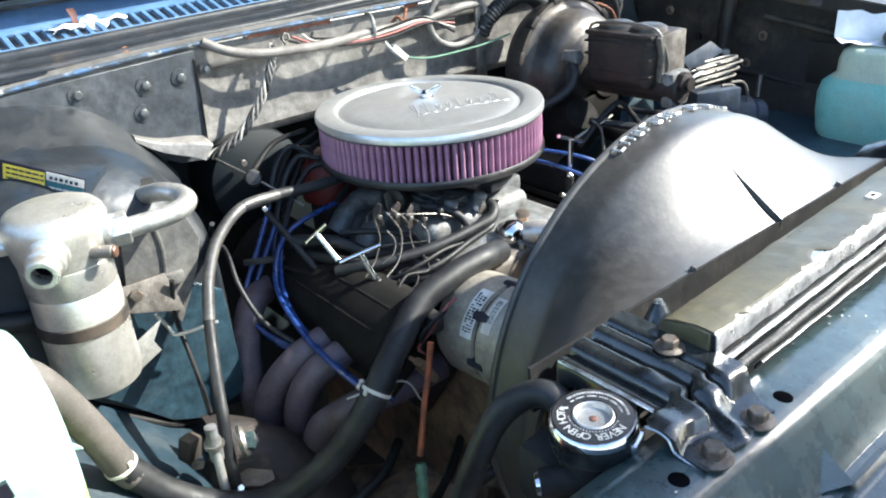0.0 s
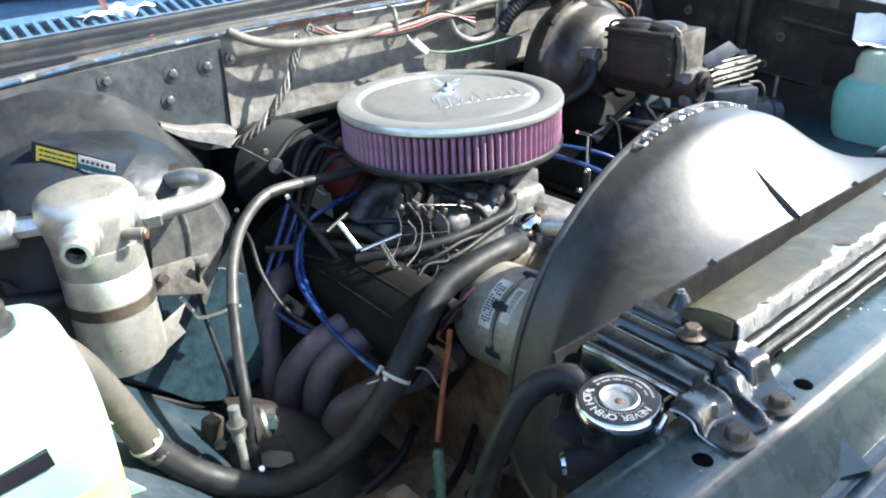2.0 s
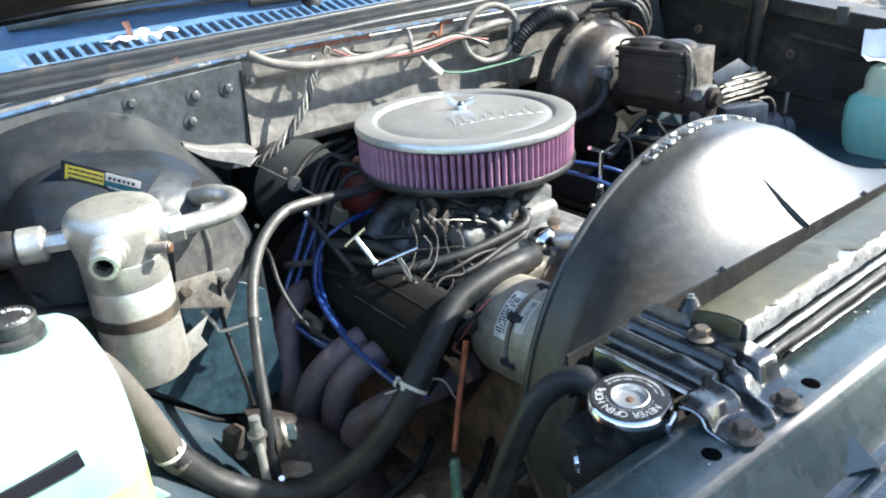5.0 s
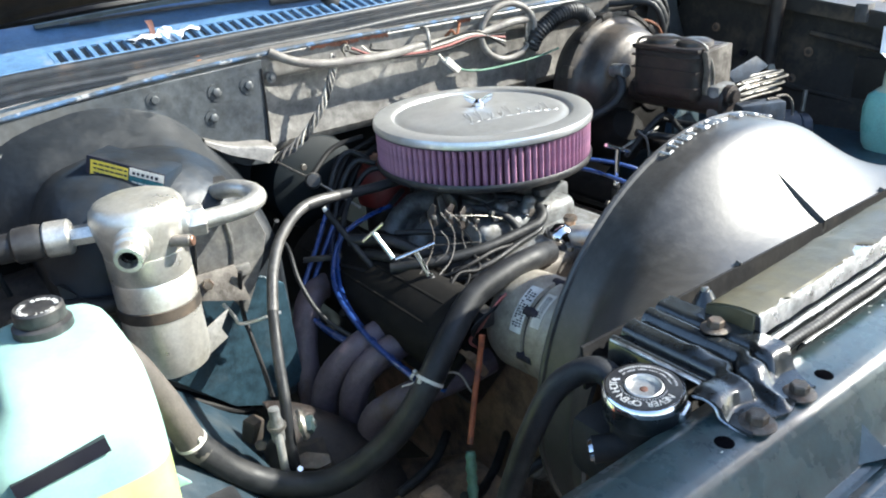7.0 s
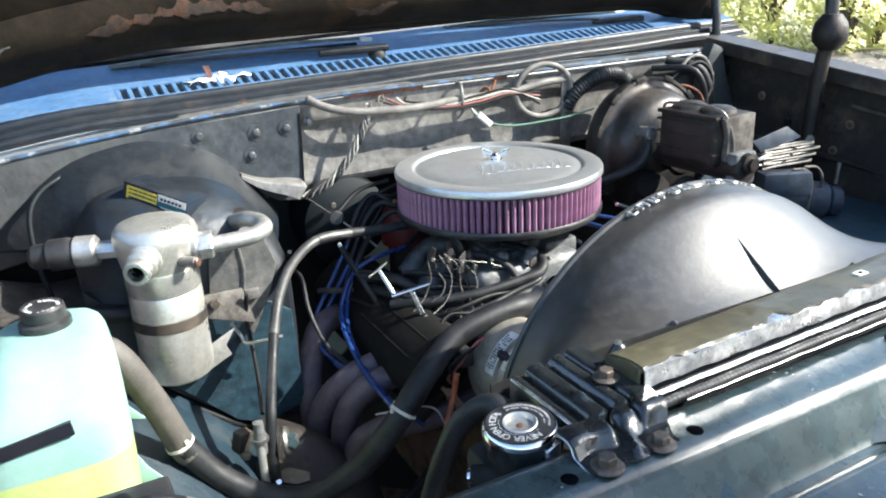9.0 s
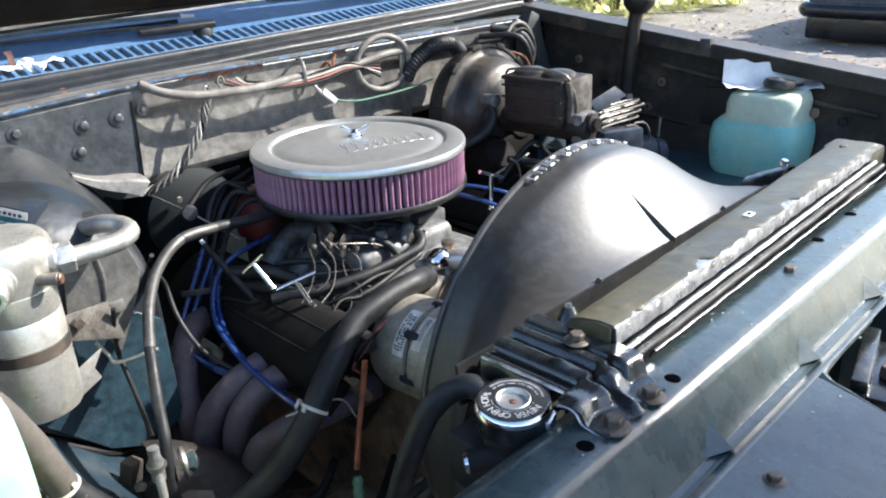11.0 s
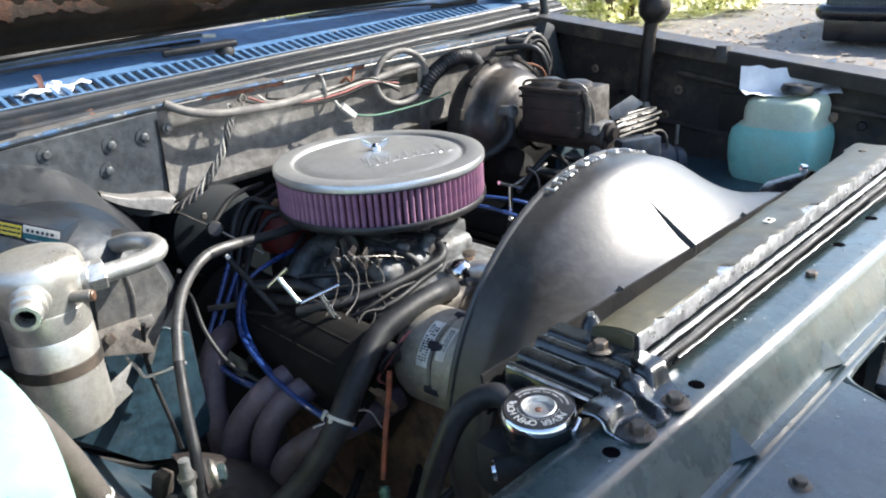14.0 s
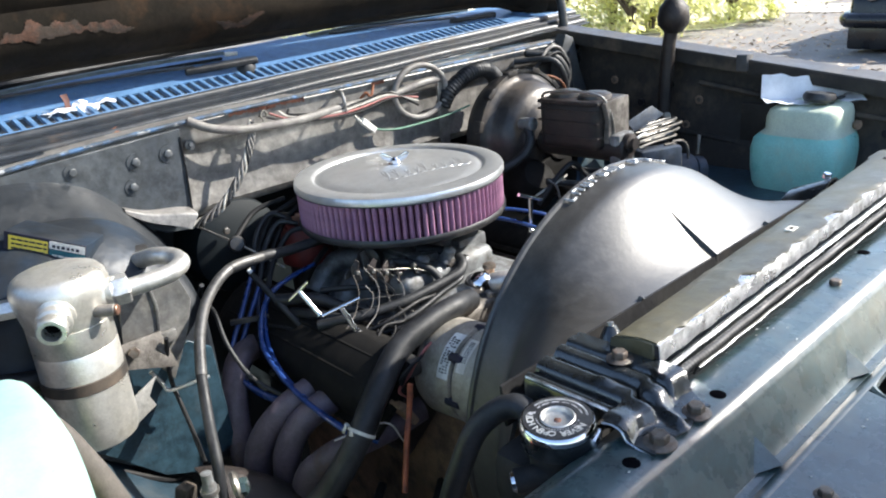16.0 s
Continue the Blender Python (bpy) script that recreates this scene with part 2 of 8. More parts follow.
M_GREENWIRE = mat("green_wire", (0.10, 0.20, 0.14), 0.5, bump=0.05)
M_ORANGE = mat("orange_cable", (0.30, 0.08, 0.035), 0.6, second=(0.16, 0.045, 0.025), scale=40, dirt=(0.06, 0.04, 0.03), dirt_scale=40, dirt_mix=(0.52, 0.78), bump=0.3)
M_PLEAT = mat("red_cotton_pleat", (0.35, 0.175, 0.26), 0.45, second=(0.28, 0.145, 0.235), scale=40, bump=0.4, bump_scale=900, fine=0.1, wear=0.1)
# Pleat red darkened to hold the shade between the folds.
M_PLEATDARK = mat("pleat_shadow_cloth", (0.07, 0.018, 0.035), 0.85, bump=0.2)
M_HEADER = mat("heat_stained_header", (0.105, 0.085, 0.110), 0.62, 0.2, second=(0.08, 0.065, 0.078), scale=12, dirt=(0.09, 0.052, 0.038), dirt_scale=12, dirt_mix=(0.56, 0.8), bump=0.3, bump_scale=300)
M_REDCAP = mat("red_distributor_cap", (0.13, 0.012, 0.010), 0.55, second=(0.085, 0.010, 0.009), bump=0.1)
M_BOTTLE = mat("milky_bottle_plastic", (0.27, 0.43, 0.38), 0.36, second=(0.24, 0.41, 0.375), scale=8, fine=0.03, dirt=(0.32, 0.45, 0.33), dirt_scale=9, dirt_mix=(0.55, 0.9), bump=0.05, sub=0.25, wear=0.06)
# Black without sheen, painted where holes would be unlit.
M_HOLE = mat("unlit_hole_black", (0.004, 0.004, 0.005), 1.0, fine=0.03, bump=0, spec=0.0)
M_COOLANT = mat("yellow_coolant_through_plastic", (0.42, 0.53, 0.19), 0.36, second=(0.46, 0.56, 0.26), scale=8, fine=0.03, bump=0.05, sub=0.25, wear=0.06)
M_WASHTOP = mat("yellowed_tank_plastic", (0.52, 0.58, 0.45), 0.4, second=(0.45, 0.52, 0.42), scale=18, dirt=(0.34, 0.33, 0.24), dirt_scale=14, dirt_mix=(0.55, 0.85), bump=0.1, sub=0.2, wear=0.06)
M_WASH = mat("turquoise_washer_fluid_tank", (0.24, 0.56, 0.50), 0.35, second=(0.30, 0.62, 0.56), scale=12, dirt=(0.34, 0.52, 0.42), dirt_scale=12, bump=0.1, sub=0.2, wear=0.06)
M_PAPER = mat("pale_paper", (0.72, 0.74, 0.78), 0.8, second=(0.66, 0.68, 0.72), fine=0.04, bump=0.2, bump_scale=60, wear=0.06)
M_WHITE = mat("white_print", (0.75, 0.75, 0.73), 0.6, fine=0.03, bump=0, wear=0.06)
M_LABEL = mat("white_label", (0.62, 0.60, 0.55), 0.55, second=(0.52, 0.50, 0.46), scale=40, bump=0.03, wear=0.06)
M_YELLOW = mat("yellow_label", (0.72, 0.55, 0.06), 0.5, second=(0.6, 0.47, 0.08), scale=60, fine=0.05, bump=0.03, wear=0.06)
M_TEAL = mat("teal_label", (0.02, 0.13, 0.16), 0.5, bump=0.03)
M_INK = mat("dark_ink", (0.015, 0.015, 0.03), 0.6, fine=0.03, bump=0)
M_MARK = mat("black_bar_print", (0.008, 0.008, 0.014), 0.5, fine=0.03, bump=0)
M_REDLABEL = mat("red_label", (0.55, 0.02, 0.025), 0.45, fine=0.04, bump=0.02)
M_TIE = mat("white_nylon_tie", (0.7, 0.68, 0.62), 0.45, fine=0.04, bump=0.05, wear=0.06)
M_BRAKE = mat("dark_plated_booster", (0.054, 0.049, 0.045), 0.44, 0.45, second=(0.032, 0.031, 0.032), scale=8, dirt=(0.10, 0.080, 0.064), dirt_scale=14, dirt_mix=(0.5, 0.75), dent=0.15, bump=0.2, bump_scale=180)
M_IRON = mat("oily_cast_iron", (0.022, 0.018, 0.017), 0.48, 0.3, second=(0.038, 0.028, 0.024), scale=30, dirt=(0.015, 0.014, 0.014), dirt_scale=20, bump=0.6, bump_scale=350)
M_VALVE = mat("black_crinkle_cover", (0.006, 0.006, 0.006), 0.75, spec=0.15, second=(0.011, 0.010, 0.009), scale=20, dirt=(0.028, 0.024, 0.020), dirt_scale=25, dirt_mix=(0.58, 0.82), bump=0.4, bump_scale=600)
M_ALTCASE = mat("cream_grey_casting", (0.37, 0.34, 0.29), 0.5, 0.35, second=(0.29, 0.265, 0.225), scale=25, dirt=(0.18, 0.16, 0.13), dirt_scale=30, dirt_mix=(0.55, 0.8), bump=0.35, bump_scale=500)
M_CASTDIRTY = mat("oil_darkened_aluminium", (0.16, 0.145, 0.13), 0.6, 0.4, second=(0.10, 0.09, 0.08), scale=30, dirt=(0.05, 0.042, 0.036), dirt_scale=30, dirt_mix=(0.48, 0.7), bump=0.5, bump_scale=450)
M_GLINT = mat("bright_glint_plastic", (0.5, 0.5, 0.5), 0.25, second=(0.4, 0.4, 0.4), bump=0.05, spec=1.0)
M_COPPER = mat("copper_fitting", (0.20, 0.115, 0.08), 0.5, 0.6, second=(0.3, 0.12, 0.08), bump=0.2)
M_HOOD = mat("hood_underside", (0.010, 0.0082, 0.0062), 0.8, spec=0.1, second=(0.022, 0.0165, 0.0115), scale=9, dirt=(0.045, 0.026, 0.015), dirt_scale=7.0, dirt_mix=(0.58, 0.72), bump=0.4, bump_scale=60)
M_RUSTPAINT = mat("rust_bare_patch", (0.060, 0.026, 0.014), 0.85, second=(0.026, 0.017, 0.011), scale=26, mix=(0.45, 0.55), wear=0.4, dirt=(0.16, 0.12, 0.08), dirt_scale=60, dirt_mix=(0.66, 0.74), bump=0.5)
M_GLASS = glossy_glass("windscreen_glass", (0.10, 0.14, 0.18))
M_BLADE = mat("dusty_grey_blue_blade", (0.085, 0.115, 0.13), 0.45, second=(0.06, 0.085, 0.10), scale=30, bump=0.2)
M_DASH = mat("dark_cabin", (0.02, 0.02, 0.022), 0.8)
M_ASPHALT = mat("asphalt", (0.16, 0.15, 0.143), 0.8, second=(0.20, 0.185, 0.17), scale=1.3, dirt=(0.16, 0.12, 0.08), dirt_scale=2.5, dirt_mix=(0.52, 0.75), fine=0.35, fine_scale=60, bump=0.6, bump_scale=40)
M_CONCRETE = mat("pale_concrete", (0.42, 0.39, 0.35), 0.85, second=(0.33, 0.31, 0.28), scale=1.5, bump=0.4, bump_scale=40)
# Leaf base far paler than foliage, with the sun's glare in the colour.
M_LEAF = mat("sunlit_leaf", (0.64, 0.68, 0.32), 0.5, second=(0.76, 0.74, 0.42), scale=3.0, mix=(0.35, 0.6), fine=0.2, fine_scale=12, bump=0, thin=0.75)
M_FALLEN = mat("dry_fallen_leaf", (0.30, 0.22, 0.15), 0.8, second=(0.42, 0.34, 0.26), scale=2.0, fine=0.3, fine_scale=9, bump=0)
M_BARK = mat("bark", (0.10, 0.075, 0.055), 0.9, scale=10, bump=0.8, bump_scale=30)
M_CARBLACK = mat("black_car_paint", (0.006, 0.006, 0.008), 0.3, second=(0.010, 0.010, 0.012), scale=3, bump=0.02, coat=0.2, spec=0.3)
M_TYRE = mat("tyre_rubber", (0.02, 0.02, 0.02), 0.8, bump=0.3)


# ---------------------------------------------------------------- building helpers
def finish(name, bm, material, smooth=True):
    bmesh.ops.recalc_face_normals(bm, faces=bm.faces)
    me = bpy.data.meshes.new(name)
    bm.to_mesh(me)
    bm.free()
    me.materials.append(material)
    if smooth:
        for f in me.polygons:
            f.use_smooth = True
        me.set_sharp_from_angle(angle=radians(38))
    return me


def thing(name, base, label, category, group="", kind=""):
    """An empty at a thing's base, to which its parts belong."""
    ob = new(name)
    ob.empty_display_size = 0.02
    ob.location = base
    return tagged(ob, label, category, group, kind)


def part(name, bm, material, parent, label=""):
    ob = new(name, finish(name, bm, material))
    ob.parent = parent
    top = parent
    off = Vector((0, 0, 0))
    while top is not None:
        if top.data is None:
            off += Vector(top.location)
        top = top.parent
    if parent.data is None:
        ob.matrix_parent_inverse = Matrix.Translation(-off)
    return tagged(ob, label)


def solo(name, bm, material, label, category, group="", kind=""):
    return tagged(new(name, finish(name, bm, material)), label, category, group, kind)


def bevel(bm, w, seg=2, ang=30, geom=None):
    edges = [e for e in (geom or bm.edges) if len(e.link_faces) == 2 and e.calc_face_angle(0) > radians(ang)]
    if edges and w > 0:
        bmesh.ops.bevel(bm, geom=edges, offset=w, segments=seg, affect="EDGES", profile=0.6, clamp_overlap=True)
    return bm


def box(x0, x1, y0, y1, z0, z1, bev=0.0, m=None, seg=2, bm=None):
    """A bevelled block between two corners, turned by m if given."""
    b = bmesh.new()
    bmesh.ops.create_cube(b, size=1.0)
    for v in b.verts:
        v.co = Vector(((x0 + x1) / 2 + v.co.x * (x1 - x0), (y0 + y1) / 2 + v.co.y * (y1 - y0), (z0 + z1) / 2 + v.co.z * (z1 - z0)))
    if bev:
        bevel(b, bev, seg)
    if m is not None:
        b.transform(m)
    return b if bm is None else join(bm, b)


def join(a, b):
    """Adds the faces of b to a."""
    me = bpy.data.meshes.new("tmp")
    b.to_mesh(me)
    b.free()
    a.from_mesh(me)
    bpy.data.meshes.remove(me)
    return a


def frame_of(axis):
    q = Vector(axis).normalized().to_track_quat("Z", "Y")
    return q.to_matrix().to_4x4()


def lathe(profile, origin=(0, 0, 0), axis=(0, 0, 1), n=32, bm=None, closed=False):
    """Turns a profile of (radius, height) round an axis."""
    b = bmesh.new()
    m = Matrix.Translation(origin) @ frame_of(axis)
    rings = []
    for r, h in profile:
        if r < 1e-6:
            rings.append([b.verts.new(m @ Vector((0, 0, h)))])
        else:
            rings.append([b.verts.new(m @ Vector((r * math.cos(2 * math.pi * k / n), r * math.sin(2 * math.pi * k / n), h))) for k in range(n)])
    pairs = list(zip(rings, rings[1:]))
    if closed:
        pairs.append((rings[-1], rings[0]))
    for a, c in pairs:
        for k in range(n):
            k2 = (k + 1) % n
            if len(a) == 1 and len(c) == 1:
                continue
            if len(a) == 1:
                b.faces.new((a[0], c[k], c[k2]))
            elif len(c) == 1:
                b.faces.new((a[k], a[k2], c[0]))
            else:
                b.faces.new((a[k], a[k2], c[k2], c[k]))
    return b if bm is None else join(bm, b)


def cyl(p, q, r, r2=None, n=20, bev=0.0, bm=None):
    p, q = Vector(p), Vector(q)
    h = (q - p).length
    r2 = r if r2 is None else r2
    if bev:
        prof = [(0, 0), (r - bev, 0), (r, bev), (r2, h - bev), (r2 - bev, h), (0, h)]
    else:
        prof = [(0, 0), (r, 0), (r2, h), (0, h)]
    return lathe(prof, p, q - p, n, bm)


def smooth_path(pts, res=6):
    pts = [Vector(p) for p in pts]
    if len(pts) < 3:
        return pts
    ext = [pts[0] * 2 - pts[1]] + pts + [pts[-1] * 2 - pts[-2]]
    out = []
    for i in range(1, len(ext) - 2):
        a, b, c, d = ext[i - 1], ext[i], ext[i + 1], ext[i + 2]
        for k in range(res):
            t = k / res
            out.append(0.5 * ((2 * b) + (c - a) * t + (2 * a - 5 * b + 4 * c - d) * t * t + (3 * b - a - 3 * c + d) * t ** 3))
    out.append(pts[-1])
    return out


def tube(pts, r, n=12, res=6, bm=None, ribs=None):
    """A round hose along a smooth path. ribs: (pitch, depth) of corrugation."""
    path = smooth_path(pts, res)
    if ribs:
        dense, acc = [path[0]], 0.0
        for a, c in zip(path, path[1:]):
            steps = max(1, int((c - a).length / (ribs[0] / 4)))
            dense += [a.lerp(c, (i + 1) / steps) for i in range(steps)]
        path = dense
    b = bmesh.new()
    rings, normal, run = [], None, 0.0
    for i, p in enumerate(path):
        t = (path[min(i + 1, len(path) - 1)] - path[max(i - 1, 0)]).normalized()
        if normal is None:
            normal = t.orthogonal().normalized()
        normal = (normal - t * normal.dot(t)).normalized()
        bi = t.cross(normal)
        rad = r
        if ribs:
            rad = r + (ribs[1] if (i // 2) % 2 else 0.0)
        rings.append([b.verts.new(p + (normal * math.cos(2 * math.pi * k / n) + bi * math.sin(2 * math.pi * k / n)) * rad) for k in range(n)])
    for a, c in zip(rings, rings[1:]):
        for k in range(n):
            b.faces.new((a[k], a[(k + 1) % n], c[(k + 1) % n], c[k]))
    b.faces.new(rings[0])
    b.faces.new(rings[-1][::-1])
    return b if bm is None else join(bm, b)


def prism(poly, depth, m=None, bev=0.0, seg=2, bm=None):
    """A flat outline in x, y made thick along z, then set by m."""
    b = bmesh.new()
    vs = [b.verts.new((x, y, 0)) for x, y in poly]
    f = b.faces.new(vs)
    r = bmesh.ops.extrude_face_region(b, geom=[f])
    for v in r["geom"]:
        if isinstance(v, bmesh.types.BMVert):
            v.co.z += depth
    bmesh.ops.recalc_face_normals(b, faces=b.faces)
    if bev:
        bevel(b, bev, seg)
    if m is not None:
        b.transform(m)
    return b if bm is None else join(bm, b)


def sheet(f, nu, nv, thick, keep=None):
    """A panel of some thickness over f(u, v). keep(u, v) leaves cells out."""
    b = bmesh.new()
    g = [[b.verts.new(f(i / nu, j / nv)) for j in range(nv + 1)] for i in range(nu + 1)]
    for i in range(nu):
        for j in range(nv):
            if keep is None or keep((i + 0.5) / nu, (j + 0.5) / nv):
                b.faces.new((g[i][j], g[i + 1][j], g[i + 1][j + 1], g[i][j + 1]))
    loose = [v for v in b.verts if not v.link_faces]
    bmesh.ops.delete(b, geom=loose, context="VERTS")
    b.normal_update()
    nrm = {v: v.normal.copy() for v in b.verts}
    top = list(b.faces)
    low = {v: b.verts.new(v.co - nrm[v] * thick) for v in list(b.verts)}
    border = [e for e in b.edges if len(e.link_faces) == 1]
    for fc in top:
        b.faces.new([low[v] for v in reversed(fc.verts)])
    for e in border:
        a, c = e.verts
        b.faces.new((a, c, low[c], low[a]))
    return b


def sweep_x(profile, x0, x1, thick, nx=24, warp=None, sub=4):
    """A folded panel: a profile of (y, z) run along x. warp(x, y, z) bends it."""
    pts = [Vector((0, y, z)) for y, z in profile]
    fine = []
    for a, c in zip(pts, pts[1:]):
        fine += [a.lerp(c, k / sub) for k in range(sub)]
    fine.append(pts[-1])

    def f(u, v):
        p = fine[min(len(fine) - 1, round(v * (len(fine) - 1)))]
        x = x0 + (x1 - x0) * u
        return warp(x, p.y, p.z) if warp else Vector((x, p.y, p.z))
    return sheet(f, nx, len(fine) - 1, thick)


def hexhead(p, axis, r, h, bm=None):
    return lathe([(0, 0), (r, 0), (r, h * 0.85), (r * 0.86, h), (0, h)], p, axis, 6, bm)


def bolt(p, axis, r, group, label, parent=None, material=None):
    """A flanged hexagon bolt head."""
    material = material or M_BOLT
    a = Vector(axis).normalized()
    b = thing("bolt", p, label, "bolt", group)
    part("washer", lathe([(0, 0), (r * 1.75, 0), (r * 1.75, r * 0.12), (r * 1.45, r * 0.32), (0, r * 0.32)], p, a, 20), material, b)
    part("head", hexhead(Vector(p) + a * r * 0.3, a, r, r * 0.95), material, b)
    return b


def lettering(text, size, depth):
    """A mesh of raised letters in the built-in font, centred on the origin."""
    cu = bpy.data.curves.new("letters", "FONT")
    cu.body, cu.size, cu.extrude, cu.align_x, cu.align_y = text, size, depth, "CENTER", "CENTER"
    ob = bpy.data.objects.new("letters", cu)
    scene.collection.objects.link(ob)
    me = bpy.data.meshes.new_from_object(ob)
    bm = bmesh.new()
    bm.from_mesh(me)
    bpy.data.objects.remove(ob)
    bpy.data.meshes.remove(me)
    return bm


def bars(lines, m, height, gap, depth, seed=1, words=(0.006, 0.014)):
    """Rows of plain bars for writing that cannot be read: (width, row) on a label plane."""
    rnd = random.Random(seed)
    bm = bmesh.new()
    for row, width in enumerate(lines):
        x = 0.0
        while x < width - 0.002:
            w = min(rnd.uniform(*words), width - x)
            box(x, x + w, -row * gap - height, -row * gap, 0, depth, bm=bm)
            x += w + height * 0.6
    bm.transform(m)
    return bm


def plane_at(o, ux, uy):
    """The pose of a label plane: origin, its x and its y direction."""
    ux = Vector(ux).normalized()
    uy = Vector(uy)
    uy = (uy - ux * uy.dot(ux)).normalized()
    uz = ux.cross(uy)
    m = Matrix((ux, uy, uz)).transposed().to_4x4()
    m.translation = Vector(o)
    return m


def ring_text(text, start, step, r, size, h, fr):
    """Letters round a ring, read clockwise, with their tops outward."""
    bm = bmesh.new()
    for i, ch in enumerate(text):
        if ch == " ":
            continue
        g = lettering(ch, size, 0.0003)
        g.transform(fr @ Matrix.Rotation(radians(start - i * step), 4, "Z") @ Matrix.Translation((r, 0, h)) @ Matrix.Rotation(radians(-90), 4, "Z"))
        join(bm, g)
    return bm


# ---------------------------------------------------------------- ground and surroundings
tagged(new("ground", finish("ground", sheet(lambda u, v: Vector((-150 + 300 * u, -150 + 300 * v, 0.0)), 30, 30, 0.05), M_ASPHALT)),
       "dark asphalt driveway scattered with dry leaves", "ground", kind="structure")
drive = tagged(new("pavement", finish("pavement", sheet(lambda u, v: Vector((13.9 + 1.5 * u, -12 + 20 * v, 0.012)), 4, 20, 0.01), M_CONCRETE)),
               "pale concrete strip across the driveway", "pavement", kind="structure")


M_GRAVEL = mat("pale_glare_ground", (0.55, 0.52, 0.42), 0.9, second=(0.48, 0.47, 0.30), scale=1.2, dirt=(0.42, 0.44, 0.20), dirt_scale=1.6, dirt_mix=(0.5, 0.62), fine=0.3, fine_scale=30, bump=0.6, bump_scale=30)


def border_edge(y):
    return 10.2 + 0.5 * math.sin(y * 0.9) + 0.25 * math.sin(y * 2.3) + 0.9 * max(0.0, 8.0 - y)


# Added pale ground that imitates the sun's glare behind the shrubs.
tagged(new("pavement", finish("pavement", sheet(lambda u, v: Vector((border_edge(6.2 + 24 * v) + 26 * u, 6.2 + 24 * v, 0.016)), 12, 40, 0.012), M_GRAVEL)),
       "pale ground added to give the glare behind the shrubs", "gravel", kind="structure")


def leaf_litter():
    rnd = random.Random(5)
    bm = bmesh.new()
    for _ in range(16000):
        x, y = rnd.uniform(5, 20), rnd.uniform(-1, 14)
        if rnd.random() > 0.25 + 0.6 * noise.noise(Vector((x * 0.5, y * 0.5, 0))) + 0.25:
            continue
        s, a = rnd.uniform(0.02, 0.055), rnd.uniform(0, 6.28)
        m = Matrix.Translation((x, y, 0.02)) @ Euler((rnd.uniform(-0.4, 0.4), rnd.uniform(-0.4, 0.4), a)).to_matrix().to_4x4()
        vs = [bm.verts.new(m @ Vector(p)) for p in ((-s, 0, 0), (0, -s * 0.5, 0.008), (s, 0, 0), (0, s * 0.5, 0.008))]
        bm.faces.new(vs)
    return bm


solo("fallen_leaves", leaf_litter(), M_FALLEN, "dry brown fallen leaves lying on the driveway", "leaves", kind="stuff")


def shrub(x, y, h, w, seed):
    """A leafy shrub: a short trunk with limbs and clumps of small leaves."""
    rnd = random.Random(seed)
    s = thing("shrub", (x, y, 0), "sunlit yellow-green leafy shrub beside the driveway", "shrub", "shrubs beside the driveway")
    bm = tube([(x, y, 0), (x + 0.05, y, h * 0.3), (x, y + 0.04, h * 0.6)], 0.06, 8, 4)
    ends = []
    for k in range(7):
        a, r = k * 0.9 + rnd.random(), w * rnd.uniform(0.25, 0.45)
        e = Vector((x + r * math.cos(a), y + r * math.sin(a), h * rnd.uniform(0.5, 0.9)))
        ends.append(e)
        tube([(x, y, h * 0.25), (Vector((x, y, h * 0.5)) + e) / 2, e], 0.025, 6, 4, bm)
    part("trunk", bm, M_BARK, s)
    bm = bmesh.new()
    clumps = [(Vector((x + rnd.gauss(0, w * 0.3), y + rnd.gauss(0, w * 0.3), h * rnd.uniform(0.06, 1.0))), rnd.uniform(0.18, 0.4)) for _ in range(26)]
    for c, r in clumps:
        for _ in range(70):
            d = Vector((rnd.gauss(0, 1), rnd.gauss(0, 1), rnd.gauss(0, 0.8))).normalized() * r * rnd.uniform(0.4, 1.0)
            p = c + d
            if p.z < 0.03:
                continue
            sz = rnd.uniform(0.04, 0.085)
            m = Matrix.Translation(p) @ frame_of(SUN_DIR + Vector((-0.2, -0.2, 0.2))) @ Euler((rnd.uniform(-0.8, 0.8), rnd.uniform(-0.8, 0.8), rnd.uniform(0, 6.28))).to_matrix().to_4x4()
            bm.faces.new([bm.verts.new(m @ Vector(q)) for q in ((-sz, 0, 0), (0, -sz * 0.45, 0.01), (sz, 0, 0), (0, sz * 0.45, 0.01))])
    part("crown", bm, M_LEAF, s)


for k, (sx, sy, sh, sw) in enumerate([(10.4, 7.0, 1.3, 1.8), (10.2, 8.2, 1.6, 2.0), (9.8, 9.4, 1.8, 2.2), (9.4, 10.8, 2.0, 2.4), (12.2, 8.6, 2.0, 2.4), (12.0, 10.4, 2.4, 2.6), (8.6, 12.4, 2.6, 2.8), (11.2, 12.6, 3.0, 3.0), (14.6, 10.4, 2.6, 2.8), (13.4, 12.6, 3.2, 3.2), (11.6, 7.4, 1.2, 1.6), (12.8, 6.6, 1.0, 1.8), (13.6, 8.0, 1.8, 2.2), (16.0, 8.6, 2.6, 2.8)]):
    shrub(sx, sy, sh, sw, 20 + k)


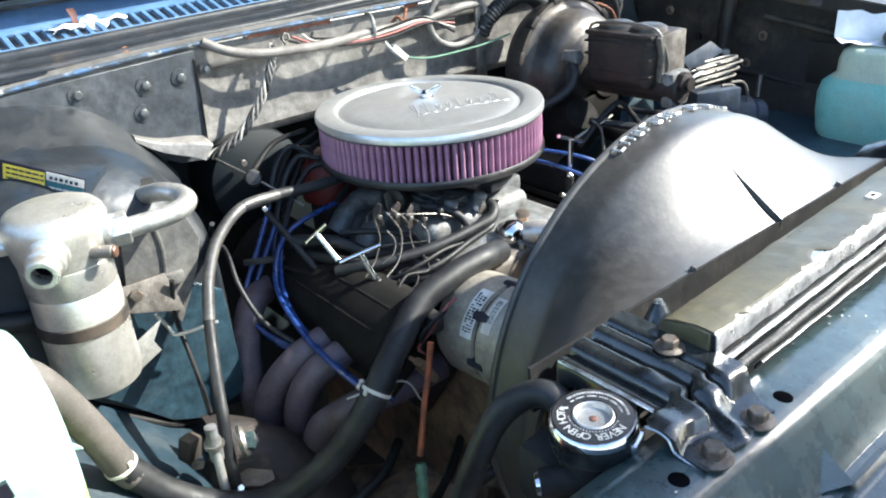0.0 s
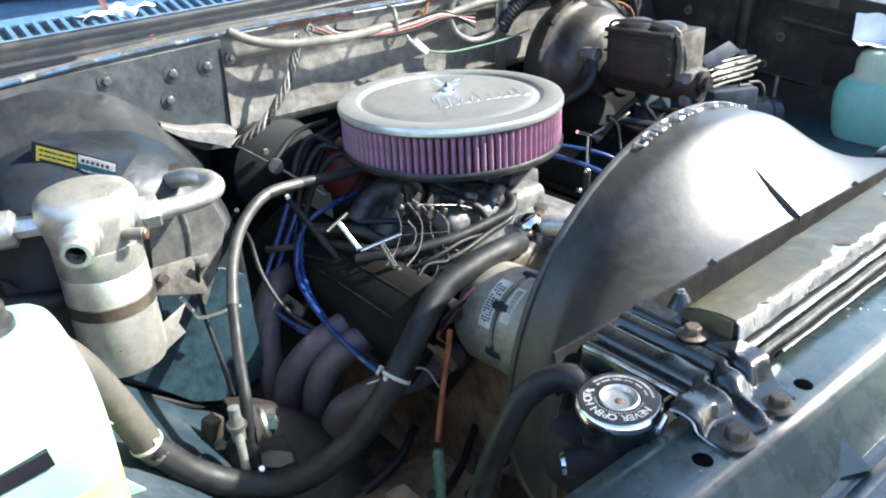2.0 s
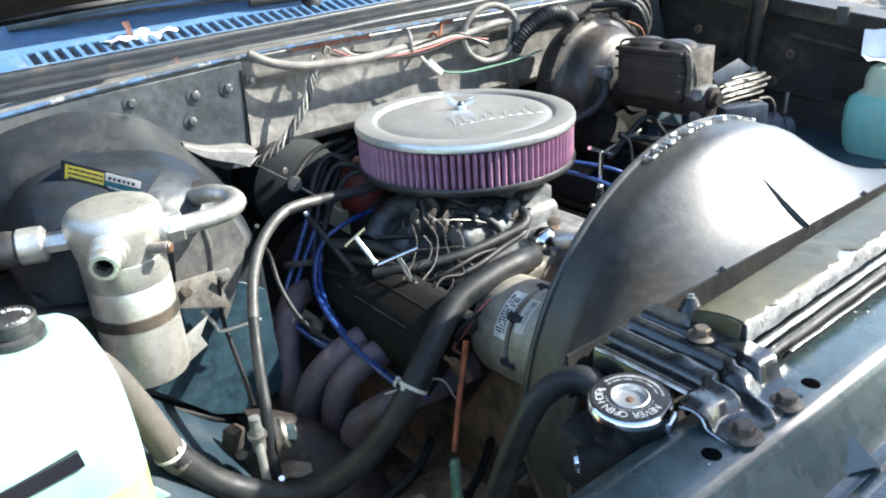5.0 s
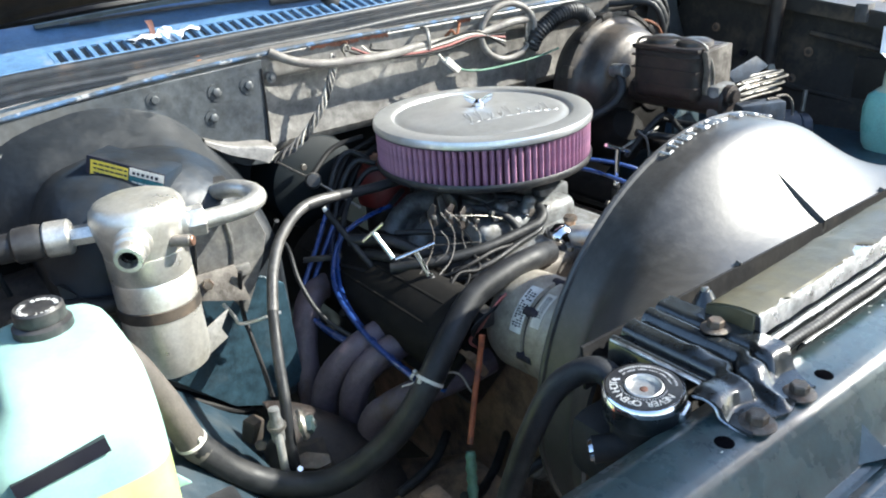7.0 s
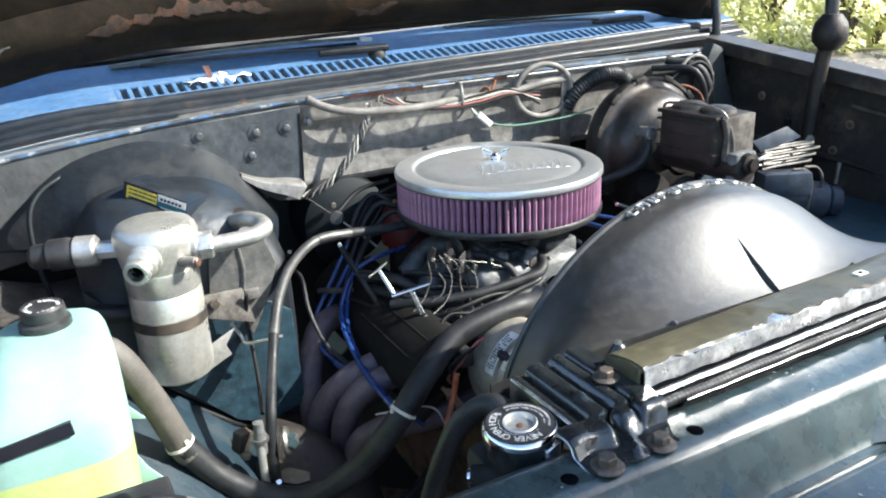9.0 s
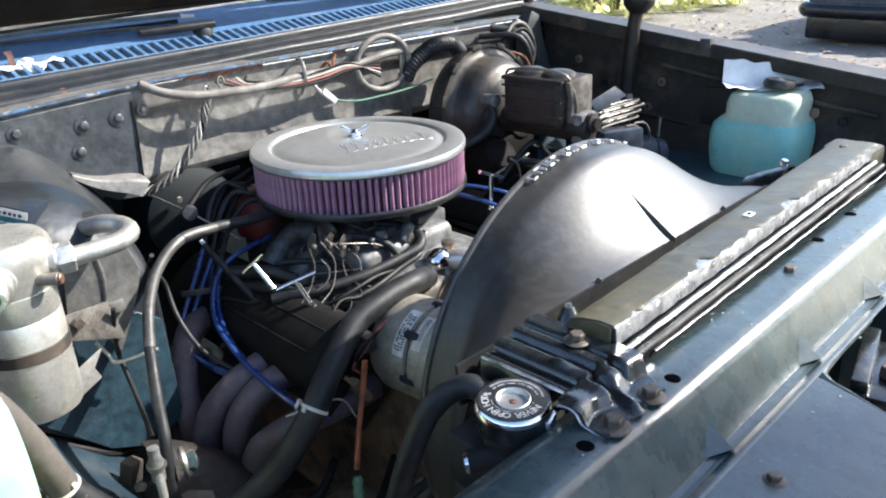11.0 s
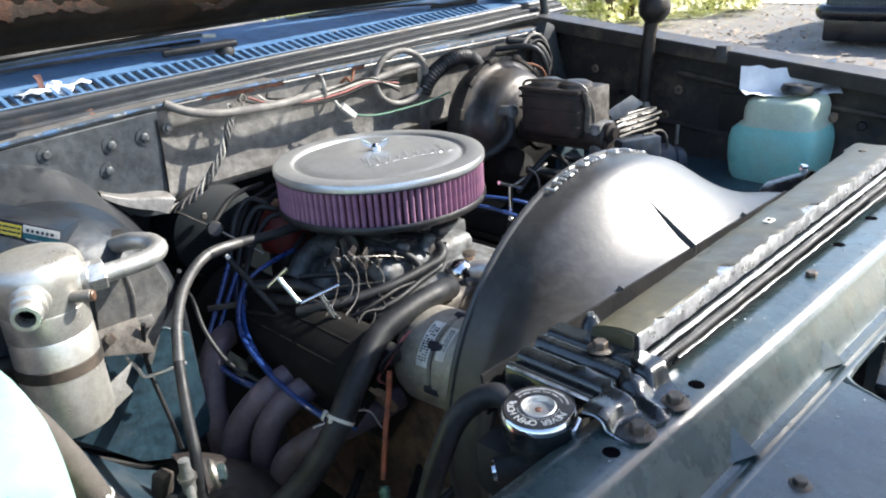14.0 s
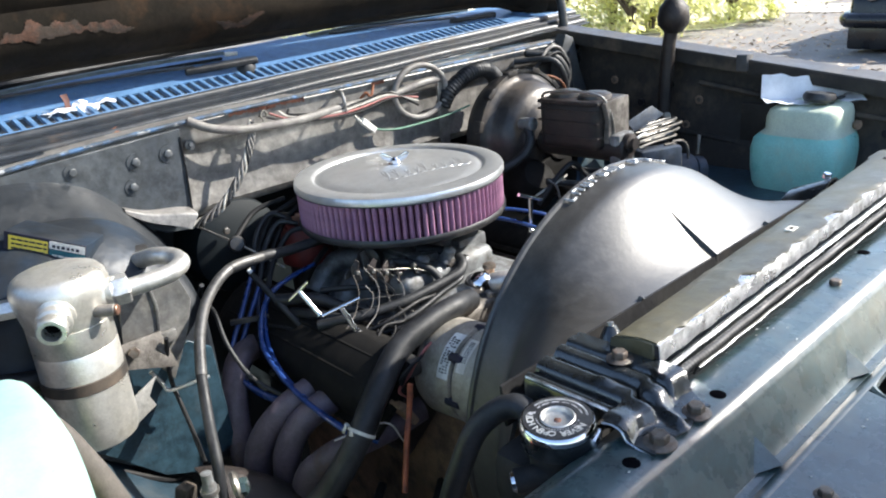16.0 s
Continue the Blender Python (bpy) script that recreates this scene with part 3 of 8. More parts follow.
def parked_car():
    """The dark front of a car that stands on the driveway."""
    c = thing("parked_car", (10.6, 2.7, 0), "black car with a dark bumper parked on the driveway", "car")
    x0 = 9.55
    body = prism([(0, 0.28), (0.05, 0.62), (0.22, 0.78), (1.15, 0.92), (1.9, 1.42), (3.2, 1.45), (4.1, 1.0), (4.35, 0.9), (4.4, 0.35)], 1.66,
                 plane_at((x0, 3.52, 0), (1, 0, 0), (0, 0, 1)), 0.09, 3)
    part("body", body, M_CARBLACK, c)
    bump = tube([(x0 + 0.25, 3.58, 0.38), (x0 - 0.08, 3.42, 0.38), (x0 - 0.14, 2.69, 0.38), (x0 - 0.08, 1.97, 0.38), (x0 + 0.25, 1.82, 0.38)], 0.085, 12, 6)
    part("bumper", bump, M_CARBLACK, c)
    part("front_skirt", box(x0 - 0.06, x0 + 0.4, 1.92, 3.48, 0.05, 0.36, 0.04), M_CARBLACK, c)
    for yy in (3.27, 2.12):
        part("headlight", lathe([(0, -0.03), (0.09, -0.02), (0.1, 0.0), (0.085, 0.03), (0, 0.05)], (x0 + 0.06, yy, 0.66), (-1, 0, 0.2), 20), M_CHROME, c)
    part("grille", box(x0 - 0.02, x0 + 0.06, 2.37, 3.02, 0.52, 0.62, 0.01), M_BLACK, c)
    part("windscreen", box(-0.55, 0.55, -0.02, 0.02, -0.68, 0.68, 0.01, plane_at((x0 + 1.5, 2.69, 1.2), (0, 0, 1), (1, 0, 0)) @ pose(0, 0, 0, 0, 0, 0) @ Matrix.Rotation(radians(-32), 4, "Z") @ Matrix.Diagonal((0.5, 1, 1, 1))), M_CARBLACK, c)
    for xx in (0.85, 3.5):
        for yy in (3.44, 1.94):
            w = part("wheel", lathe([(0, -0.09), (0.3, -0.1), (0.33, -0.07), (0.33, 0.07), (0.3, 0.1), (0, 0.09)], (x0 + xx, yy, 0.33), (0, 1, 0), 28), M_TYRE, c)
            part("rim", lathe([(0, -0.11), (0.18, -0.11), (0.2, -0.1), (0.2, 0.1), (0.18, 0.11), (0, 0.11)], (x0 + xx, yy, 0.33), (0, 1, 0), 24), M_STEEL, w)


parked_car()


M_WALL = mat("pale_tan_wall", (0.36, 0.33, 0.29), 0.9, second=(0.30, 0.28, 0.25), scale=1.5, bump=0.4, bump_scale=20)
# Unseen wall, added to keep the sun off the near radiator support.
solo("wall_front", box(2.6, 5.9, -3.3, -3.0, 0.0, 6.6, 0.02), M_WALL, "unseen pale tan wall added to shade the front-left of the bay", "wall", kind="structure")


# ---------------------------------------------------------------- firewall and cowl
def z_flange(x):
    return 1.240 - 0.05 * max(0.0, (0.6 - x) / 0.7) ** 2


def z_cowl(x):
    return 1.262 + 0.026 * (x - 0.2)


firewall = thing("firewall", (0.7, 1.2, 0.6), "grimy taupe-painted steel firewall with bolts, wiring and rust", "firewall", kind="structure")


def fw_warp(x, y, z):
    k = max(0.0, min(1.0, (x - 0.44) / 0.05))
    dz = (z_flange(x) - 1.24) * max(0, min(1, (z - 1.0) / 0.24))
    return Vector((x, y + 0.012 * k * (1 if 1.0 < z < 1.2 else 0.3), z + dz))


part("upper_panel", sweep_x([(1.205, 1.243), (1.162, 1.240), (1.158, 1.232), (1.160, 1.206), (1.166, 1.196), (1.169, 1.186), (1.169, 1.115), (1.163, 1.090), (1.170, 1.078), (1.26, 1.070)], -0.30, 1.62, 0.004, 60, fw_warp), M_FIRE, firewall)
part("lower_panel", sweep_x([(1.255, 1.08), (1.25, 0.9), (1.27, 0.7), (1.20, 0.45), (1.0, 0.30)], -0.30, 1.62, 0.004, 24), M_FIREDARK, firewall, "lower firewall sheet, its dark blue-black holding the shade")


def side_plate():
    pts = [(-0.16, 1.02), (-0.16, 1.193), (0.02, 1.212), (0.2, 1.222), (0.455, 1.234), (0.452, 1.15), (0.447, 1.062), (0.40, 1.068), (0.36, 1.09), (0.30, 1.09)]
    return prism(pts, 0.006, plane_at((0, 1.156, 0), (1, 0, 0), (0, 0, 1)), 0.0015, 1)


part("side_plate", side_plate(), M_PLATE, firewall, "lighter bolted steel plate")
part("plate_tab", sheet(lambda u, v: Vector((0.334 + 0.108 * u - 0.030 * max(0.0, v - 0.45) * u, 1.150 - 0.030 * math.sin(min(v, 0.5) * math.pi) * (0.35 + 0.65 * u) - 0.004 * v, 1.130 - 0.034 * u - 0.004 * math.sin(u * 5) - 0.013 * v * (0.3 + 0.7 * u) - 0.022 * max(0.0, v - 0.42) * (0.25 + 0.75 * u))), 18, 18, 0.0025), M_FIRE, firewall, "bent bright lower corner of the plate")
for x0, x1, seed in ((0.548, 0.622, 1), (0.624, 0.702, 2), (0.858, 0.892, 3)):
    def ragged(u, v):
        return abs(v - 0.5) < 0.34 + 0.28 * noise.noise(Vector((u * 6 + seed * 7, 0.5, 0.2))) + 0.2 * noise.noise(Vector((u * 19 + seed, v * 3, 3.1)))
    part("sealer_strip", sheet(lambda u, v: Vector((x0 + (x1 - x0) * u, 1.1545 - 0.0012 * noise.noise(Vector((u * 22, v * 4, seed))) + 0.010 * max(0.0, v - 0.72), 1.2320 + 0.0125 * v)), 60, 10, 0.0012, ragged), M_SEAL, firewall, "ragged strip of old red-brown sealer")
for px_, pz_, rr in ((0.276, 1.203, 0.0085), (0.372, 1.196, 0.0095), (0.426, 1.197, 0.0095), (0.36, 1.158, 0.009), (0.467, 1.203, 0.006), (-0.036, 1.159, 0.009)):
    b = part("firewall_bolt", lathe([(0, 0), (rr * 1.5, 0), (rr * 1.5, 0.0015), (0, 0.002)], (px_, 1.150, pz_), (0, -1, 0), 20), M_PLATE, firewall)
    part("bolt_head", hexhead((px_, 1.149, pz_), (0.05, -1, 0.1), rr * 0.78, 0.0042), M_PLATE, b)
part("flange_edge", tube([(x / 20, 1.162 - 0.012, z_flange(x / 20) + 0.004) for x in range(-5, 31)], 0.0036, 8, 2), M_CHIPPED, firewall, "chipped paint along the top flange")
part("plate_seam", tube([(0.452, 1.149, 1.22), (0.45, 1.148, 1.15), (0.445, 1.147, 1.07)], 0.0016, 6, 4), M_WIRE, firewall)
part("support_strap", box(1.005, 1.03, 1.125, 1.13, 1.05, 1.235, 0.002), M_STEEL, firewall, "upright steel strap with holes")

cowl = thing("cowl_panel", (0.7, 1.3, 1.2), "blue-painted cowl panel with a long slotted air grille", "cowl", kind="structure")


def cowl_at(x, y, dz=0.0):
    return Vector((x, y, z_cowl(x) + dz + 0.27 * max(0.0, y - 1.230) - 0.028 * max(0.0, (0.12 - x) / 0.3) ** 1.5))


GR0, GR1, GY0, GY1 = 0.175, 1.36, 1.232, 1.285
LIP = [(0.0, 0.0), (-0.003, -0.001), (-0.0045, -0.004), (-0.005, -0.0105), (-0.009, -0.0125), (-0.017, -0.0120), (-0.0195, -0.0140), (-0.020, -0.0205), (-0.024, -0.0220), (-0.033, -0.0215), (-0.0355, -0.0240), (-0.036, -0.0300), (-0.052, -0.0320)]


def lip_at(u, v):
    k = v * (len(LIP) - 1)
    i = min(int(k), len(LIP) - 2)
    dy, dz = (LIP[i][j] + (LIP[i + 1][j] - LIP[i][j]) * (k - i) for j in (0, 1))
    return cowl_at(-0.25 + 1.85 * u, 1.232 + dy, dz + 0.0012 * math.sin(u * 37) * v)


part("front_lip", sheet(lip_at, 60, 24, 0.002), M_COWLGREY, cowl, "faded grey front lip with rust specks")
for x0, x1, z0, z1, m_ in ((0.455, 0.525, 1.231, 1.2365, M_MARK), (0.60, 0.68, 1.236, 1.2395, M_MARK), (0.80, 0.86, 1.238, 1.2425, M_MARK), (0.98, 1.10, 1.240, 1.2435, M_MARK)):
    part("lip_slot", box(x0, x1, 1.1935, 1.1965, z0, z1, 0.001), m_, cowl, "dark slot in the lip")
for k, (x, z) in enumerate(((0.318, 1.230), (0.345, 1.232), (0.372, 1.236), (0.74, 1.241), (0.90, 1.244))):
    part("rust_scab", lathe([(0, 0.006), (0.006, 0.005), (0.010, 0.002), (0.013, 0), (0, 0)], (x, 1.1975, z), (0.2 * (k % 3 - 1), -1, 0.4), 9), M_RUST, cowl, "rust scab")
part("rear_strip", sheet(lambda u, v: cowl_at(-0.25 + 1.85 * u, GY1 + 0.105 * v, 0.004 * v), 40, 5, 0.003), M_BLUE, cowl)
part("end_panel", sheet(lambda u, v: cowl_at(-0.25 + (GR0 + 0.25) * u, GY0 + (GY1 - GY0) * v), 8, 4, 0.003), M_BLUE, cowl)
part("end_panel", sheet(lambda u, v: cowl_at(GR1 + (1.6 - GR1) * u, GY0 + (GY1 - GY0) * v), 6, 4, 0.003), M_BLUE, cowl)
part("grille_rim", tube([cowl_at(x / 20, GY0 + 0.001, 0.001) for x in range(-4, 32)], 0.0022, 6, 2), M_BLUE, cowl)
slat_me = None
n_slat = 63
for k in range(n_slat + 1):
    x = GR0 + (GR1 - GR0) * k / n_slat
    if slat_me is None:
        slat_me = finish("slat", box(-0.0042, 0.0042, GY0 - 0.002, GY1 + 0.002, -0.006, 0.0012, 0.0012, seg=1, m=Matrix.Translation((0, GY0, 0)) @ Matrix.Rotation(math.atan(0.27), 4, "X") @ Matrix.Translation((0, -GY0, 0))), M_BLUE)
    o = new("slat", slat_me)
    o.parent = cowl
    o.matrix_parent_inverse = Matrix.Translation(-Vector(cowl.location))
    o.location = (x, 0, z_cowl(x))
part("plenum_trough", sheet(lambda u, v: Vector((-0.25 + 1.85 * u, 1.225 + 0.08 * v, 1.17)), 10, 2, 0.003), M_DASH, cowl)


def windscreen():
    w = thing("windscreen", (0.7, 1.40, 1.28), "dark windscreen glass above the cowl", "windscreen", kind="structure")
    part("glass", sheet(lambda u, v: Vector((-0.1 + 1.62 * u, 1.40 + 0.10 * math.sin(u * math.pi) + 0.42 * v, z_cowl(-0.1 + 1.62 * u) + 0.050 + 0.52 * v)), 16, 6, 0.005), M_GLASS, w)
    part("rubber_seal", tube([(-0.1 + 1.62 * u / 16, 1.395 + 0.10 * math.sin(u / 16 * math.pi), z_cowl(-0.1 + 1.62 * u / 16) + 0.050) for u in range(17)], 0.009, 8, 2), M_RUBBER, w)
    part("dashboard", sheet(lambda u, v: Vector((-0.1 + 1.62 * u, 1.46 + 0.5 * v, 1.22 + 0.05 * v)), 6, 4, 0.01), M_DASH, w)


windscreen()


def wiper(px, py, pz, length, droop):
    w = thing("wiper", (px, py, pz), "black wiper arm with a pale dusty blade resting on the cowl", "wiper", "wiper arms")
    part("pivot_cap", lathe([(0, 0.010), (0.010, 0.008), (0.017, 0.001), (0.020, -0.012), (0.018, -0.028), (0, -0.028)], (px + 0.004, py, pz), (0.1, -0.1, 1), 20), M_RUBBER, w)
    part("arm_head", prism([(0.022, -0.010), (0.026, 0.004), (0.012, 0.013), (-0.060, 0.010), (-0.120, 0.004), (-0.120, -0.004), (-0.055, -0.008)], 0.012, plane_at((px, py - 0.006, pz + 0.001), (1, -0.06, 0.02), (0, 1, 0.2)), 0.005, 3), M_RUBBER, w, "tapered black arm head")
    a = Vector((px - 0.10, py + 0.004, pz + 0.010))
    e = Vector((px - length, py + 0.065, pz + 0.006 + droop))
    side, up = Vector((0, 0.009, 0.002)), Vector((0, 0, 0.004))
    part("arm", sheet(lambda u, v: a.lerp(e, u) + side * (v - 0.5) * (1 - 0.35 * u) + up * math.sin(u * math.pi), 16, 3, 0.004), M_BLACK, w)
    s, f = Vector((px - 0.015, py + 0.052, pz + 0.020)), e + Vector((-0.05, 0.012, 0.0))
    part("blade", sheet(lambda u, v: s.lerp(f, u) + Vector((0, 0.016 * (v - 0.5), 0.006 * math.sin(u * math.pi))), 20, 3, 0.006), M_BLADE, w, "pale dusty blade frame")
    part("squeegee", tube([s + Vector((0, 0.006, -0.008)), s.lerp(f, 0.5) + Vector((0, 0.006, -0.004)), f + Vector((0, 0.006, -0.008))], 0.0035, 6, 6), M_RUBBER, w)
    part("end_clip", tube([s + Vector((0.005, 0, 0.0)), s + Vector((0.03, -0.003, -0.002))], 0.0042, 8, 1), M_TIE, w, "pale end clip")


wiper(0.668, 1.292, 1.298, 0.44, 0.0)
wiper(1.345, 1.305, 1.307, 0.42, 0.008)


def paper_scrap():
    def f(u, v):
        x = 0.290 + 0.112 * u
        w = 0.018 + 0.012 * math.sin(u * 9 + 1) * math.sin(u * 4)
        e = 0.006 * math.sin(u * 31) + 0.004 * math.sin(u * 53 + 2)
        return Vector((x + 0.006 * math.sin(v * 9), 1.268 + 0.014 * u + w * (v - 0.5) * 2 + e * (v - 0.4), z_cowl(x) + 0.010 + 0.006 * math.sin(u * 8.3) * math.sin(v * 3 + 1) + 0.003 * math.sin(u * 17 + v * 5) + 0.006 * v))
    return sheet(f, 44, 12, 0.0007)


solo("paper_scrap", paper_scrap(), M_PAPER, "torn white paper scrap lying on the cowl grille", "paper")
bm = sheet(lambda u, v: Vector((0.322 + 0.012 * u + 0.006 * math.sin(v * 3), 1.276 + 0.012 * u * math.sin(v * 3.1), z_cowl(0.318) + 0.004 + 0.034 * v)), 4, 6, 0.0006)
M_DRYLEAF = mat("brown_dry_leaf", (0.11, 0.050, 0.042), 0.8, second=(0.07, 0.034, 0.03), scale=60, bump=0.2)
solo("dry_leaf", bm, M_DRYLEAF, "curled brown dry leaf standing on the cowl", "leaf")


# ---------------------------------------------------------------- hood
def hood():
    h = thing("hood", (0.72, 1.30, 1.32), "open steel hood with a dark rust-stained underside", "hood")
    ang = radians(62)
    fwd, up = -math.cos(ang), math.sin(ang)

    def edge(x):
        t = abs(x - 0.726) / 0.82
        if x < 0.726:
            return 1.343 - 0.012 * t ** 2 - 0.232 * max(0.0, t - 0.5) ** 2
        return 1.343 - 0.012 * t ** 2 - 0.065 * max(0.0, t - 0.72) ** 2 / 0.078

    def at(x, s, d=0.0):
        return Vector((x, 1.275 + fwd * s + up * d, edge(x) + up * s + math.cos(ang) * d))
    part("skin", sheet(lambda u, v: at(-0.2 + 1.752 * u, 1.15 * v, 0.035 + 0.03 * math.sin(math.pi * u)), 30, 12, 0.004), M_BLUE, h)
    part("inner_panel", sheet(lambda u, v: at(-0.2 + 1.752 * u, 1.15 * v, 0.012 * (1 - math.exp(-((v - 0.5) / 0.3) ** 2)) - 0.004 * math.sin(9 * u) + 0.012), 36, 24, 0.003), M_HOOD, h)
    part("rear_rail", sheet(lambda u, v: at(-0.2 + 1.752 * u, 0.005 + 0.10 * v, -0.02 * math.sin(math.pi * v) + 0.010), 36, 8, 0.003), M_HOOD, h)
    part("rear_edge", tube([at(-0.2 + 1.752 * k / 30, 0.0, 0.022) for k in range(31)], 0.013, 8, 2), M_HOOD, h)
    for x0, x1, seed, mid, half in ((0.14, 0.455, 5, 0.62, 0.17), (0.60, 0.70, 9, 0.45, 0.07), (-0.05, 0.03, 3, 0.55, 0.05)):
        def rusty(u, v):
            w = half * (0.8 + 0.9 * noise.noise(Vector((u * 4.0 + seed, 0.0, 0.3))) + 0.7 * noise.noise(Vector((u * 15 + seed, v * 5, 2.0)))) * min(1.0, 6 * (1 - u), 6 * u)
            return abs(v - mid - 0.10 * math.sin(u * 5 + seed)) < w
        part("rust_patch", sheet(lambda u, v: at(x0 + (x1 - x0) * u, 0.005 + 0.10 * v, -0.02 * math.sin(math.pi * v) + 0.0092), 120, 44, 0.0006, rusty), M_SHIELD if x0 < 0 else M_RUSTPAINT, h, "pale scraped primer on the underside" if x0 < 0 else "bare rust patch on the underside")
    for x in (1.5,):
        part("side_rail", sheet(lambda u, v: at(x - 0.04 + 0.08 * u, 1.1 * v, -0.02 * math.sin(math.pi * u) + 0.008), 6, 16, 0.003), M_HOOD, h)
    return h


HOOD = hood()


def hood_hinge(x, y, s):
    h = part("hinge", box(x - 0.03, x + 0.03, y - 0.05, y + 0.05, 1.18, 1.235, 0.008), M_BLACKPAINT, HOOD, "black steel hinge")
    part("arm", tube([(x, y, 1.23), (x + 0.005 * s, y + 0.01, 1.30), (x + 0.01 * s, y + 0.03, 1.40), (x, y + 0.02, 1.5)], 0.011, 10, 4), M_BLACK, h)
    part("pivot", cyl((x - 0.02, y, 1.232), (x + 0.02, y, 1.232), 0.016, n=16, bev=0.002), M_BLACK, h)


hood_hinge(1.505, 1.187, 1)


# ---------------------------------------------------------------- fenders and aprons
def fender(sign, x0, name_label):
    """A fender: top ledge with its rolled inner lip, apron and wheelhouse floor."""
    f = thing("fender", (x0, 0.6, 0.5), name_label, "fender", "fenders")

    def line(y):
        return 1.148 + (y - 0.2) * 0.118
    s = sign
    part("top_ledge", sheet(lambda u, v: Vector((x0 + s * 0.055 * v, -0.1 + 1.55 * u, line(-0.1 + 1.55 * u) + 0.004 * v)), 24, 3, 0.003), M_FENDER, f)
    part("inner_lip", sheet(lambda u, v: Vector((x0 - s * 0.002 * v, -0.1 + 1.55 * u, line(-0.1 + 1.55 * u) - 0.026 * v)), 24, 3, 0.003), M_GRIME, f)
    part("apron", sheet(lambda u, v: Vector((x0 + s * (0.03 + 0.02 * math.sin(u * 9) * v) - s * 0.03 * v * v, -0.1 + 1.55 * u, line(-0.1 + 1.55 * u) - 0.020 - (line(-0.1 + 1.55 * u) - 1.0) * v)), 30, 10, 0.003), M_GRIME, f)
    part("outer_skin", sheet(lambda u, v: Vector((x0 + s * (0.055 + 0.10 * math.sin(v * 1.57)), -0.1 + 1.55 * u, line(-0.1 + 1.55 * u) + 0.004 - 0.62 * v * v)), 20, 12, 0.003), M_BLUE, f)
    part("wheelhouse", sheet(lambda u, v: Vector((x0 + s * 0.03 - s * (0.38 if s > 0 else 0.06) * v, 0.05 + 1.15 * u, 0.985 - 0.02 * v - 0.22 * max(0.0, v - 0.7) ** 2 / 0.09 - 0.22 * (abs(u - 0.5) * 2) ** 4)), 20, 16, 0.003), M_APRON, f, "dark blue-black wheelhouse panel")
    for y, dz in ((0.70, 0.012), (0.30, 0.010)):
        part("stop_clip", box(x0 - 0.008, x0 + 0.02, y - 0.012, y + 0.012, line(y) - 0.022, line(y) + dz, 0.003), M_FENDER, f)
    return f


DRIVER_FENDER = fender(1, 1.47, "driver-side fender with a grey top ledge and grimy inner apron")
PASSENGER_FENDER = fender(-1, -0.14, "passenger-side fender with a grey top ledge and grimy inner apron")

part("side_shelf", sheet(lambda u, v: Vector((-0.175 + 0.235 * u, 0.78 + 0.37 * v, 0.975 + 0.06 * v - 0.03 * u + 0.006 * math.sin(u * 9 + v * 4) + 0.004 * math.sin(v * 23))), 24, 30, 0.003), M_SHELF, PASSENGER_FENDER, "grimy brown-grey shelf beside the case")

for k, (hy, hz, hr) in enumerate(((0.875, 1.145, 0.007), (0.80, 1.118, 0.006), (0.79, 1.035, 0.008), (0.83, 1.06, 0.006), (0.73, 1.03, 0.008), (0.66, 1.10, 0.006), (0.95, 1.10, 0.007), (1.02, 1.15, 0.006), (0.42, 1.08, 0.007))):
    if k % 2:
        h = thing("apron_nut", (1.48, hy, hz), "rusty nut on the fender apron", "nut", "apron nuts")
        part("washer", lathe([(0, 0), (hr * 1.6, 0), (hr * 1.6, 0.002), (0, 0.0025)], (1.478, hy, hz), (-1, 0, 0), 18), M_BROWN, h)
        part("nut", hexhead((1.480, hy, hz), (-1, 0, 0), hr, 0.006), M_BOLT, h)
    else:
        part("apron_hole", lathe([(0.0, 0.0), (hr, 0.0), (hr * 1.15, 0.002), (hr * 1.15, -0.004), (0, -0.004)], (1.482, hy, hz), (-1, 0, 0), 18), M_MARK, DRIVER_FENDER)
part("apron_rib", tube([(1.478, 0.62, 1.02), (1.474, 0.72, 1.035), (1.472, 0.82, 1.045), (1.474, 0.95, 1.05), (1.478, 1.08, 1.06)], 0.007, 8, 4), M_GRIME, DRIVER_FENDER)
part("apron_rib", tube([(1.478, 0.36, 1.10), (1.475, 0.50, 1.115), (1.476, 0.62, 1.13), (1.478, 0.80, 1.155)], 0.006, 8, 4), M_GRIME, DRIVER_FENDER)
part("apron_patch", box(1.470, 1.480, 0.555, 0.70, 1.04, 1.12, 0.004), M_GRIME, DRIVER_FENDER)

post = thing("hood_spring_post", (1.43, 0.86, 0.98), "black hood support post with a rounded knuckle", "post")
part("post", tube([(1.435, 0.866, 0.97), (1.437, 0.862, 1.10), (1.442, 0.855, 1.24), (1.446, 0.848, 1.28)], 0.0145, 14, 4), M_IRON, post)
part("knuckle", lathe([(0, -0.034), (0.018, -0.032), (0.032, -0.015), (0.034, 0.0), (0.03, 0.02), (0.018, 0.036), (0, 0.04)], (1.446, 0.848, 1.296), (0, 0, 1), 24), M_IRON, post)
part("upper_rod", tube([(1.446, 0.848, 1.31), (1.45, 0.86, 1.42), (1.45, 0.88, 1.6)], 0.013, 12, 4), M_BLACK, post)
part("base_nut", hexhead((1.42, 0.845, 1.09), (-0.6, -0.6, 0.1), 0.009, 0.008), M_STEEL, post)

